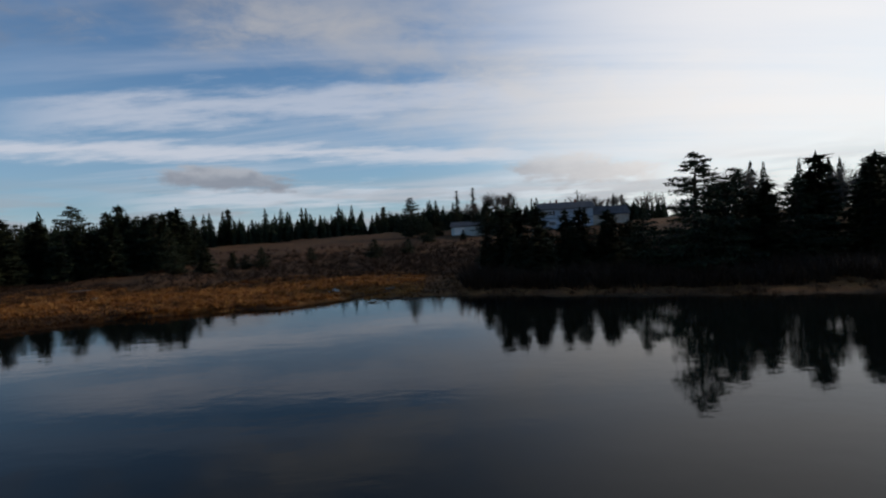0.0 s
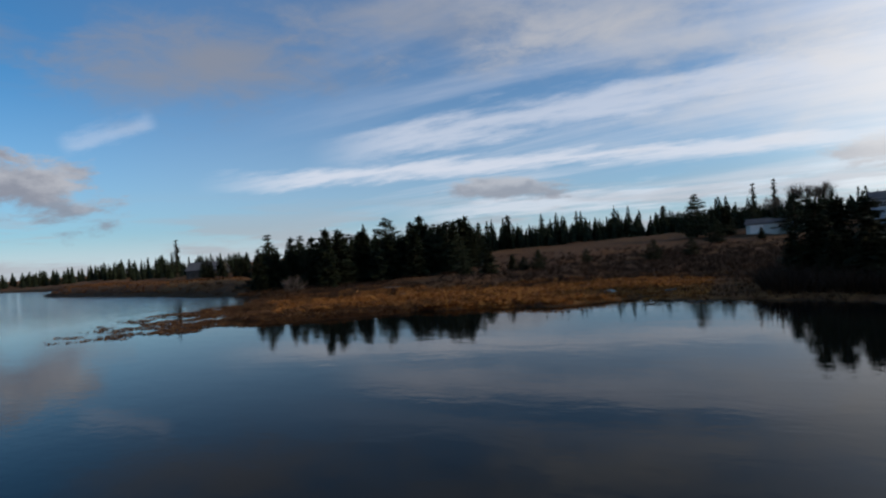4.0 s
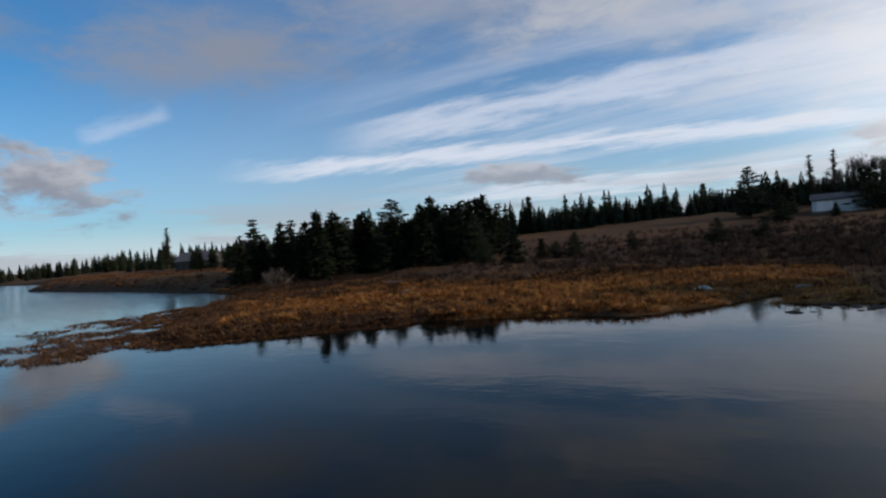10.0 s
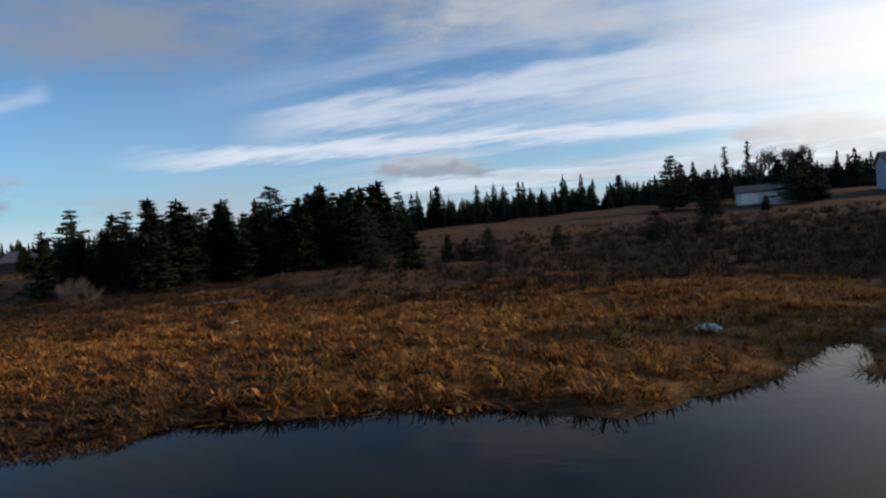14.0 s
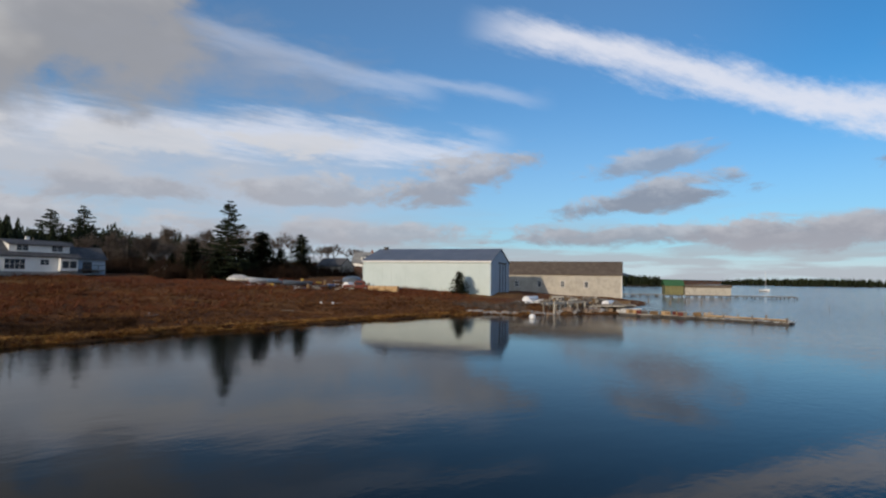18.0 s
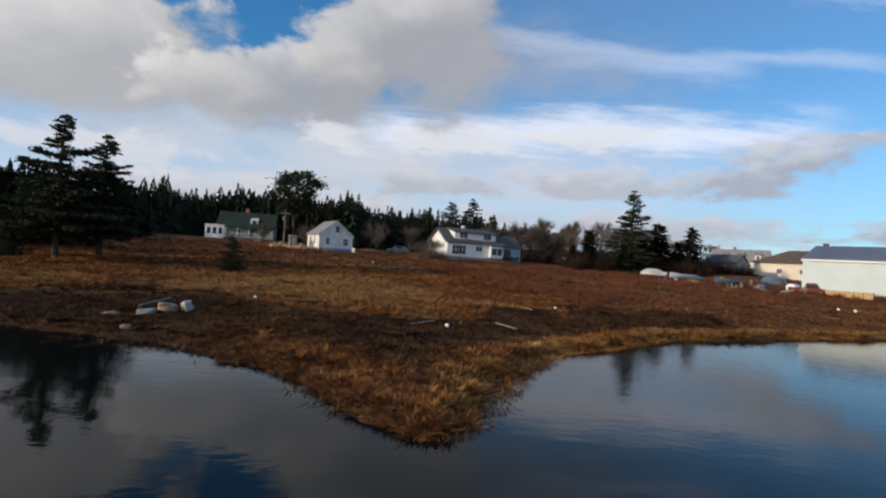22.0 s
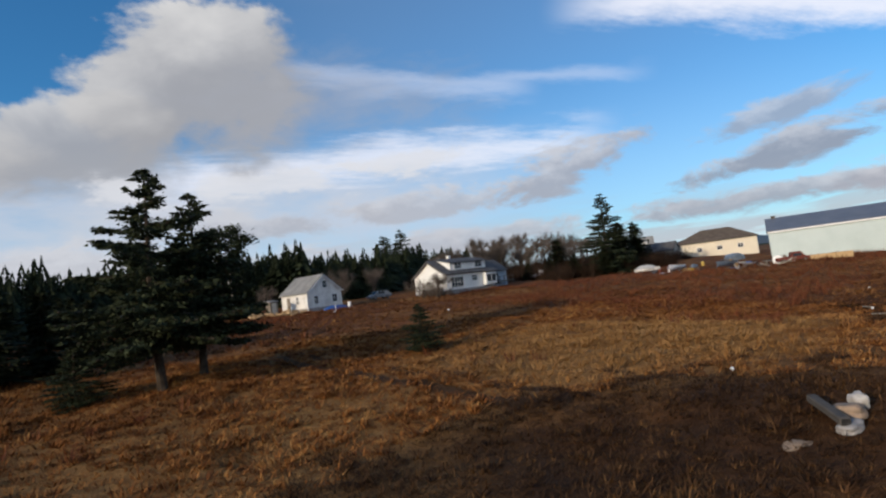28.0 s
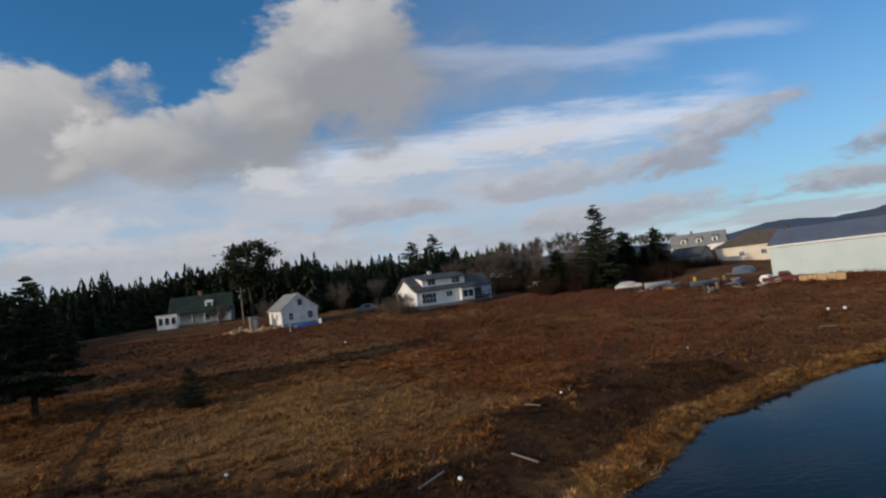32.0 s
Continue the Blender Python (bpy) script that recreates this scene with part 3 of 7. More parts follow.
def spread(n, near, far):
    """n steps either side of 0, close together in the middle and wide apart at the ends."""
    k = np.linspace(-1, 1, 2 * n + 1)
    a = 1.0
    for _ in range(60):
        a = math.log(2 * far / (near * n) * a + 1e-9) if a > 0.01 else 1.0
    return np.sinh(a * k) / np.sinh(a) * far


def mesh_from(name, verts, faces, smooth=False):
    """A mesh from arrays; all faces have the same number of corners."""
    verts, faces = np.asarray(verts, np.float32), np.asarray(faces, np.int32)
    me = bpy.data.meshes.new(name)
    me.vertices.add(len(verts))
    me.vertices.foreach_set("co", verts.ravel())
    me.loops.add(faces.size)
    me.loops.foreach_set("vertex_index", faces.ravel())
    me.polygons.add(len(faces))
    me.polygons.foreach_set("loop_start", np.arange(0, faces.size, faces.shape[1], dtype=np.int32))
    me.polygons.foreach_set("use_smooth", np.full(len(faces), smooth))
    me.update(calc_edges=True)
    me.validate()
    return me


def build_ground():
    xs, ys = spread(250, 0.5, 3500) - 8, spread(250, 0.5, 3500) + 2
    X, Y = np.meshgrid(xs, ys)
    d = to_shore(X, Y)
    Z = height(X, Y, d)
    n = len(xs)
    i = (np.arange(len(ys) - 1)[:, None] * n + np.arange(n - 1)[None]).ravel()
    me = mesh_from("ground", np.stack([X.ravel(), Y.ravel(), Z.ravel()], 1), np.stack([i, i + 1, i + n + 1, i + n], 1), True)
    me.attributes.new("shore", "FLOAT", "POINT").data.foreach_set("value", d.ravel().astype(np.float32))
    me.materials.append(M_GROUND)
    tagged(new("ground", me), "brown autumn field and marsh sloping to the pond", "ground", kind="structure")
    me = mesh_from("water", [(-4500, -4500, 0), (4500, -4500, 0), (4500, 4500, 0), (-4500, 4500, 0)], [(0, 1, 2, 3)])
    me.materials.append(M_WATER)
    tagged(new("water", me), "still dark pond opening into a blue bay", "water", kind="structure")


build_ground()


def lie(x, y):
    return float(height(x, y))


# ---------------------------------------------------------------- helpers for things
def thing(name, label, category, x, y, z=None, turn=0.0, group="", kind=""):
    ob = new(name)
    ob.matrix_basis = pose(x, y, lie(x, y) if z is None else z, 0, 0, turn)
    return tagged(ob, label, category, group, kind)


def part(name, bm, material, parent, label=""):
    """Links a bmesh, or a ready mesh, as one part."""
    if isinstance(bm, bmesh.types.BMesh):
        me = bpy.data.meshes.new(name)
        bm.to_mesh(me)
        bm.free()
    else:
        me = bm
    if not me.materials:
        me.materials.append(material)
    ob = new(name, me)
    ob.parent = parent
    return tagged(ob, label)


def box(size, at=(0, 0, 0), bevel=0.0, bm=None, turn=None):
    """A box by its size and the middle of its bottom."""
    bm = bm or bmesh.new()
    made = bmesh.ops.create_cube(bm, size=1.0)["verts"]
    m = Matrix.Translation((at[0], at[1], at[2] + size[2] / 2))
    if turn:
        m = m @ Euler([radians(a) for a in turn]).to_matrix().to_4x4()
    bmesh.ops.transform(bm, matrix=m @ Matrix.Diagonal((*size, 1)), verts=made)
    if bevel:
        edges = list({e for v in made for e in v.link_edges})
        bmesh.ops.bevel(bm, geom=edges, offset=bevel, segments=1, affect="EDGES")
    return bm


def rod(a, b, r0, r1=None, n=8, bm=None):
    """A tapered round bar from a to b."""
    bm = bm or bmesh.new()
    a, b = Vector(a), Vector(b)
    m = Matrix.Translation((a + b) / 2) @ (b - a).to_track_quat("Z", "Y").to_matrix().to_4x4()
    bmesh.ops.create_cone(bm, cap_ends=True, segments=n, radius1=r0, radius2=r0 if r1 is None else r1, depth=(b - a).length, matrix=m)
    return bm


def prism(outline, y0, y1):
    """An outline in x and z, drawn out from y0 to y1."""
    bm = bmesh.new()
    a = [bm.verts.new((x, y0, z)) for x, z in outline]
    b = [bm.verts.new((x, y1, z)) for x, z in outline]
    bm.faces.new(a)
    bm.faces.new(b[::-1])
    for i in range(len(a)):
        j = (i + 1) % len(a)
        bm.faces.new((a[j], a[i], b[i], b[j]))
    bmesh.ops.recalc_face_normals(bm, faces=bm.faces)
    return bm


def roof_slab(w, length, eave, ridge, over=0.35, thick=0.16, side=1):
    """One slope of a gable roof whose ridge runs along y."""
    run = w / 2
    slope = (ridge - eave) / run
    x1, z1 = side * (run + over), eave - over * slope
    return prism([(0, ridge + 0.01), (x1, z1), (x1, z1 + thick), (0, ridge + thick + 0.02)], -length / 2 - over, length / 2 + over)


def window(parent, x, y, z, w, h, face, material=None, bars=1, name="window"):
    """A window set on a wall; face: the wall's outward turn in degrees (0 looks to -y)."""
    hold = new(name)
    hold.parent = parent
    hold.matrix_basis = pose(x, y, z, 0, 0, face)
    fr = bmesh.new()
    t = 0.09
    box((w + 2 * t, 0.08, t), (0, -0.03, h / 2), bm=fr)
    box((w + 2 * t, 0.10, t), (0, -0.04, -h / 2 - t), bm=fr)
    box((t, 0.08, h), (-w / 2 - t / 2, -0.03, -h / 2), bm=fr)
    box((t, 0.08, h), (w / 2 + t / 2, -0.03, -h / 2), bm=fr)
    for k in range(bars):
        box((0.045, 0.05, h), (-w / 2 + w * (k + 1) / (bars + 1), -0.03, -h / 2), bm=fr)
    box((w, 0.05, 0.045), (0, -0.03, -0.02), bm=fr)
    part("frame", fr, material or M_TRIM, hold)
    part("pane", box((w, 0.02, h), (0, -0.012, -h / 2)), M_GLASS, hold)
    return hold


def gable_house(name, label, x, y, turn, w, length, eave, ridge, wall, roof, z=None, over=0.35, category="house", group=""):
    """A house with its ridge along local y; its walls, roof and trim are parts."""
    ob = thing(name, label, category, x, y, z, turn, group)
    part("wall", prism([(-w / 2, -1.2), (w / 2, -1.2), (w / 2, eave), (0, ridge), (-w / 2, eave)], -length / 2, length / 2), wall, ob)
    part("roof", roof_slab(w, length, eave, ridge, over, side=1), roof, ob)
    part("roof", roof_slab(w, length, eave, ridge, over, side=-1), roof, ob)
    return ob


# ---------------------------------------------------------------- trees
def scatter_faces(tri_list):
    v = np.concatenate(tri_list).reshape(-1, 3)
    return v, np.arange(len(v)).reshape(-1, 3)


def spruce_crown(rng, h, r, bare=0.1, whorls=26, per=9, sprays=7, droop=0.35, ragged=0.3, leaf=1.1, core=0.6):
    """A crown of many small needle sprays on whorls of branches; its outline is ragged."""
    tris = []
    for k in range(whorls):
        f = (k + rng.random() * 0.7) / whorls
        z0 = h * (bare + (1 - bare) * f)
        reach = r * ((1 - f) ** 0.72) * (1 - 0.35 * max(0, 0.18 - f) / 0.18)
        count = max(4, int(per * (0.55 + 0.45 * (1 - f))))
        for b in range(count):
            if rng.random() < 0.12 * ragged / 0.3:
                continue
            a = rng.random() * 2 * math.pi
            zb = z0 + rng.uniform(-0.9, 0.9) * h * (1 - bare) / whorls
            long = reach * (1 - ragged * rng.random()) + 0.10
            out = np.array([math.cos(a), math.sin(a), 0.0])
            side = np.array([-math.sin(a), math.cos(a), 0.0])
            ns = max(2, int(sprays * (0.35 + 0.65 * long / r)))
            for s in range(ns):
                u = (s + 0.5 + 0.5 * rng.random()) / (ns + 0.3)
                p = out * long * u + np.array([0, 0, zb - droop * long * u * u + 0.12 * long * u * u * u * 2])
                size = leaf * (0.22 + 0.16 * rng.random()) * (0.6 + 0.8 * (1 - abs(u - 0.45)))
                for sg in (-1, 1):
                    tip = p + out * size * 1.1 + side * sg * size * (0.75 + 0.5 * rng.random()) + np.array([0, 0, (rng.random() - 0.75) * size * 0.8])
                    q = p + side * sg * size * 0.12 - out * size * 0.5
                    e = p + out * size * 0.75 + np.array([0, 0, -0.12 * size])
                    tris.append(np.array([q, tip, e]))
                if rng.random() < 0.5:
                    tip = p + out * size * 0.5 + np.array([0, 0, -size * (0.6 + 0.6 * rng.random())])
                    tris.append(np.array([p - out * size * 0.4, p + out * size * 0.6, tip]))
    for k in range(150):
        f = rng.random() ** 1.2 * 0.93
        z0 = h * (bare + 0.02 + (0.95 - bare) * f)
        q = (core * r * (1 - f) ** 0.8 + 0.05) * (0.5 + 0.85 * rng.random())
        a, w, up = rng.random() * 6.283, 0.35 + 0.3 * rng.random(), h * rng.uniform(0.04, 0.10)
        tris.append(np.array([(q * math.cos(a), q * math.sin(a), z0 - 0.3 * q * rng.random()), (0.2 * q * math.cos(a + w), 0.2 * q * math.sin(a + w), z0 + up), (0.25 * q * math.cos(a - w), 0.25 * q * math.sin(a - w), z0 + up * 0.2)]))
    top = np.array([0, 0, h])
    for b in range(6):
        a = b * 1.05
        p = np.array([math.cos(a) * 0.16, math.sin(a) * 0.16, h * 0.955])
        tris.append(np.array([p, top + [0, 0, 0.25], np.array([math.cos(a + 1) * 0.1, math.sin(a + 1) * 0.1, h * 0.94])]))
    return tris


def tree_meshes(seed, h, r, bark=M_BARK, leaf_mat=M_SPRUCE, **kw):
    rng = random.Random(seed)
    v, f = scatter_faces(spruce_crown(rng, h, r, **kw))
    crown = mesh_from("crown", v, f)
    crown.materials.append(leaf_mat)
    bm = bmesh.new()
    w = 0.012 * h + 0.05
    rod((0, 0, -0.4), (0, 0, h * 0.35), w * 1.25, w * 0.85, 9, bm)
    rod((0, 0, h * 0.35), (0, 0, h * 0.97), w * 0.85, 0.02, 7, bm)
    for k in range(14):
        f2 = 0.12 + 0.7 * k / 14
        a = k * 2.4
        reach = r * (1 - f2) * 0.75
        rod((0, 0, h * f2), (math.cos(a) * reach, math.sin(a) * reach, h * f2 - 0.12 * reach), 0.035, 0.012, 4, bm)
    trunk = bpy.data.meshes.new("trunk")
    bm.to_mesh(trunk)
    bm.free()
    trunk.materials.append(bark)
    return trunk, crown, h


def bough_meshes(seed, h, r, bare=0.08, limbs=80, taper=0.8, lift=0.35, sag=0.25, leaf_mat=M_WOODS, thick=1.0, gaps=0.15):
    """An open-grown spruce: single boughs of uneven length, each hung with tufts of needles, on a straight trunk."""
    rng = random.Random(seed)
    bm = bmesh.new()
    w = 0.013 * h + 0.06
    rod((0, 0, -0.4), (0.02 * h, 0, h * 0.4), w * 1.3, w * 0.8, 9, bm)
    rod((0.02 * h, 0, h * 0.4), (0, 0, h * 0.98), w * 0.8, 0.025, 7, bm)
    spots = []                                             # place, outward direction, tuft radius
    for k in range(limbs):
        f = ((k + rng.random()) / limbs) ** 1.2
        if rng.random() < gaps * 1.6 * f:
            continue
        z0 = h * (bare + (0.975 - bare) * f)
        long = r * min(1.0, (1 - f) / taper) ** 0.85 * rng.uniform(0.55, 1.1) * min(1.0, 0.7 + 2.2 * f) + 0.12
        a = k * 2.399 + rng.uniform(-0.6, 0.6)
        out = Vector((math.cos(a), math.sin(a), 0))
        rise = lift * (f - 0.2) + rng.uniform(-0.08, 0.08)
        line = [out * long * u + Vector((0, 0, z0 + long * (rise * u - sag * u * (1 - 0.55 * u * u)))) for u in (0.0, 0.35, 0.7, 1.0)]
        for p, q in zip(line, line[1:]):
            rod(p, q, 0.02 + 0.012 * long, 0.02 + 0.006 * long, 4, bm)
        count = max(3, int(long / 0.26))
        for j in range(count):
            u = 0.12 + 0.88 * (j + rng.random()) / count
            i = min(2, int(u * 3))
            p = line[i].lerp(line[i + 1], min(1.0, u * 3 - i))
            spots.append((p.x, p.y, p.z, out.x, out.y, (0.07 * long + 0.16) * (1.25 - 0.65 * u) * thick))
    g = np.random.default_rng(seed)
    spots = np.repeat(np.array(spots), 18, 0)
    n = len(spots)
    p, o, c = spots[:, :3], np.column_stack([spots[:, 3:5], np.zeros(n)]), spots[:, 5:6]
    sd = np.column_stack([-o[:, 1], o[:, 0], np.zeros(n)])
    e = g.normal(size=(n, 3))
    p = p + o * e[:, :1] * c * 0.7 + sd * e[:, 1:2] * c * 1.15 + np.column_stack([np.zeros((n, 2)), e[:, 2] * c[:, 0] * 0.30 - c[:, 0] * 0.10])
    size = g.uniform(0.16, 0.34, (n, 1)) * (0.6 + 0.04 * h)
    way = o * g.uniform(0.2, 1.0, (n, 1)) + sd * g.uniform(-1, 1, (n, 1)) + np.column_stack([np.zeros((n, 2)), g.uniform(-0.55, 0.3, n)])
    side = np.cross(way, g.normal(size=(n, 3)))
    side /= np.linalg.norm(side, axis=1, keepdims=True) + 1e-9
    v = np.stack([p - side * size * 0.34, p + side * size * 0.34, p + way * size], 1).reshape(-1, 3)
    crown = mesh_from("crown", v, np.arange(len(v)).reshape(-1, 3))
    crown.materials.append(leaf_mat)
    trunk = bpy.data.meshes.new("trunk")
    bm.to_mesh(trunk)
    bm.free()
    trunk.materials.append(M_BARK)
    return trunk, crown, h


def plant(kind, x, y, top=None, turn=0.0, label="dark green spruce tree standing among others", category="tree", group="spruces", name="spruce", wide=1.0):
    """A tree of a ready kind, scaled so that its top stands at the height top."""
    trunk, crown, h = kind
    z = lie(x, y)
    s = (top - z) / h if top else 1.0
    ob = new(name)
    ob.matrix_basis = pose(x, y, z, 0, 0, turn) @ Matrix.Diagonal((s * wide, s * wide, s, 1))
    tagged(ob, label, category, group)
    for nm, me in (("trunk", trunk), ("crown", crown)):
        c = new(nm, me)
        c.parent = ob
    return ob


SPRUCES = [tree_meshes(k, 10.0, r, whorls=w, per=p + 3, sprays=7, bare=b, ragged=g)
           for k, (r, w, p, b, g) in enumerate(((2.9, 28, 10, 0.05, 0.34), (2.3, 28, 9, 0.06, 0.36), (3.5, 26, 11, 0.04, 0.34), (2.7, 24, 9, 0.04, 0.45)))]
BOUGHS = [bough_meshes(61, 10.0, 2.9, limbs=84), bough_meshes(62, 10.0, 2.4, limbs=90, taper=0.95, gaps=0.25), bough_meshes(63, 10.0, 3.3, limbs=76, taper=0.7, thick=1.25)]
THIN = tree_meshes(21, 10.0, 1.5, whorls=24, per=6, sprays=4, bare=0.12, ragged=0.5)


# ---------------------------------------------------------------- north shore: woods and firs
def row_of_trees(places, group, label, kinds=SPRUCES, wide=1.0, seed=1):
    rng = random.Random(seed)
    for x, y, top in places:
        plant(rng.choice(kinds), x, y, top, rng.random() * 360, label, group=group, wide=wide * (0.9 + 0.25 * rng.random()))


def north_woods():
    rng = random.Random(5)
    tall = [(-65.2, 112, 14.6), (-68.0, 112.5, 13.3), (-59.1, 70.7, 10.3), (-58.1, 150.7, 15.4),
            (-18.2, 173.7, 15.4), (4, 150, 13), (12, 150, 13.5), (-5, 150, 12)]
    row_of_trees(tall, "spruces on the north hill", "tall dark spruce above the wooded north shore", SPRUCES[:2] + BOUGHS[:1], seed=2, wide=1.2)
    broad = [(-67.5, 101.1, 14.1), (-7.5, 136.0, 15.2), (10.8, 131.0, 13.0), (14.0, 134.0, 11.0), (4.6, 122.0, 6.4), (-1.5, 137.0, 12.0)]
    row_of_trees(broad, "broad spruces on the north hill", "broad full-boughed spruce on the north hill", [BOUGHS[2], SPRUCES[2]], seed=8, wide=1.45)
    row_of_trees([(-127, 101, 7.2), (-123, 99, 7.8), (-134, 103, 6.6), (-119, 97, 7.0), (-139, 106, 6.4), (-112, 95, 7.4), (-104, 92, 7.0), (-97, 88, 7.4), (-90, 86, 7.6)], "cape firs", "low dark fir on the cape", SPRUCES, seed=12, wide=1.5)
    for x, y, top in ((4.9, 166.4, 18.6), (9.9, 169.7, 19.6), (-146.1, 107.4, 14.4), (-152, 110, 11)):
        plant(THIN, x, y, top, x * 7, "thin ragged spruce rising over the wood", group="thin spruces")
    clump = []
    for k in range(66):
        u = k / 65
        x = -75 + 31 * u + rng.uniform(-2.5, 2.5)
        y = 67 + 19 * u + rng.uniform(0, 16)
        clump.append((x, y, lie(x, y) + rng.uniform(6.5, 10.0)))
    row_of_trees(clump, "spruces in the shore wood", "dense dark spruce in the wood behind the marsh", SPRUCES + BOUGHS[1:], seed=3, wide=1.25)
    small = [(-31.3, 72.6, 5.5), (-26.6, 81, 4.8), (-37.2, 76.9, 5.0), (-31.0, 81.4, 4.2), (-28.8, 80.5, 3.8), (-11.1, 89.6, 5.2), (-21, 88, 4.4), (-6, 95, 5.0), (-3, 118, 8.5)]
    row_of_trees(small, "young firs on the north field", "young dark fir standing alone in brown grass", [SPRUCES[2], BOUGHS[2]], seed=4, wide=1.55)
    right = [(20.9, 45.3, 11.0), (26.4, 49.7, 10.0), (34.5, 50.8, 10.9), (40.5, 51.5, 10.8), (23.5, 48, 8.2), (30, 53, 8), (37, 55, 8.6), (45, 53, 9), (18.2, 50, 6.6), (49, 50, 10), (54, 46, 9), (28, 47.5, 8.4), (31, 48.5, 8.8), (38, 49, 9.4), (24, 46.6, 8.6), (43, 49, 9.6), (26, 52, 8.8)]
    row_of_trees(right, "spruces by the east shore", "large dark spruce beside the still pond", SPRUCES[:2] + BOUGHS, 1.3, seed=5)
    mid = [(6.2, 56, 7.2), (8.0, 58, 7.4), (10.2, 58, 7.4), (12.5, 56, 7.0), (9.2, 52, 5.6), (14.5, 58, 7.2), (16.5, 55, 6.8)]
    mid += [(4.6 + 17 * k / 15 + rng.uniform(-0.5, 0.5), 50 + rng.uniform(0, 11), rng.uniform(4.4, 6.6)) for k in range(16)]
    row_of_trees(mid, "dark firs above the north bank", "dark fir in the brush above the bank", seed=6, wide=1.5)


north_woods()


def far_spruce(rng, h, r):
    """A small spruce of ragged tiers, for the far woods."""
    tris, tiers = [], 15
    for k in range(tiers):
        f = (k + 0.5 * rng.random()) / tiers
        z0 = h * (0.04 + 0.93 * f)
        rr = (r * (1 - f) ** 0.9 + 0.08) * rng.uniform(0.7, 1.2)
        n = 8 if f < 0.6 else 6
        for b in range(n):
            a = 2 * math.pi * (b + rng.random()) / n
            q = rr * (0.5 + 0.75 * rng.random())
            w = 0.55 + 0.35 * rng.random()
            up = h * rng.uniform(0.06, 0.13)
            tris.append(((q * math.cos(a), q * math.sin(a), z0 - 0.25 * q * rng.random()), (0.3 * q * math.cos(a + w), 0.3 * q * math.sin(a + w), z0 + up), (0.3 * q * math.cos(a - w), 0.3 * q * math.sin(a - w), z0 + up * 0.3)))
    tris.append(((0.1, 0, h * 0.93), (-0.08, 0.1, h * 0.92), (0, 0, h * rng.uniform(1.0, 1.06))))
    for b in range(7):
        a = b * 0.9
        tris.append(((0.3 * r * math.cos(a), 0.3 * r * math.sin(a), 0), (0.3 * r * math.cos(a + 1.2), 0.3 * r * math.sin(a + 1.2), 0.1), (0, 0, h * 0.85)))
    return np.array(tris)


FAR_KINDS = [far_spruce(random.Random(50 + k), 9.0, r) for k, r in enumerate((1.9, 1.4, 2.4, 1.6, 2.1, 1.2, 2.2))]


def woods(name, label, places, material=M_SPRUCE, wide=1.3, seed=9, category="woods"):
    """Many far trees in one mesh. places: rows of x, y, base (or none) and height."""
    rng = random.Random(seed)
    out = []
    if len(places[0]) == 3:                                # no base given: the trees stand on the land
        places = np.asarray(places)
        places = np.column_stack([places[:, :2], height(places[:, 0], places[:, 1]), places[:, 2]])
    for x, y, z, h in places:
        t = FAR_KINDS[rng.randrange(len(FAR_KINDS))]
        a, s = rng.random() * 6.28, h / 9.0
        c, sn = math.cos(a), math.sin(a)
        w = s * wide * rng.uniform(0.85, 1.25)
        p = np.stack([(t[..., 0] * c - t[..., 1] * sn) * w + x, (t[..., 0] * sn + t[..., 1] * c) * w + y, t[..., 2] * s + z - 0.3], -1)
        out.append(p.reshape(-1, 3))
    v = np.concatenate(out)
    me = mesh_from(name, v, np.arange(len(v)).reshape(-1, 3))
    me.materials.append(material)
    return tagged(new(name, me), label, category, kind="stuff" if category else "")


def band(rng, line, count, depth, lo, hi):
    """Trees along a line of points, in a strip of that depth behind it (to its left)."""
    rows, pts = [], [Vector(p) for p in line]
    steps = [(b - a).length for a, b in zip(pts, pts[1:])]
    for _ in range(count):
        u = rng.random() * sum(steps)
        for a, b, s in zip(pts, pts[1:], steps):
            if u <= s:
                break
            u -= s
        p = a.lerp(b, u / s)
        q = (b - a).normalized()
        p = p + Vector((-q.y, q.x)) * depth * rng.random() ** 1.3
        rows.append((p.x, p.y, rng.uniform(lo, hi)))
    ashore = to_shore([r[0] for r in rows], [r[1] for r in rows]) > 1.0
    return [r for r, ok in zip(rows, ashore) if ok]


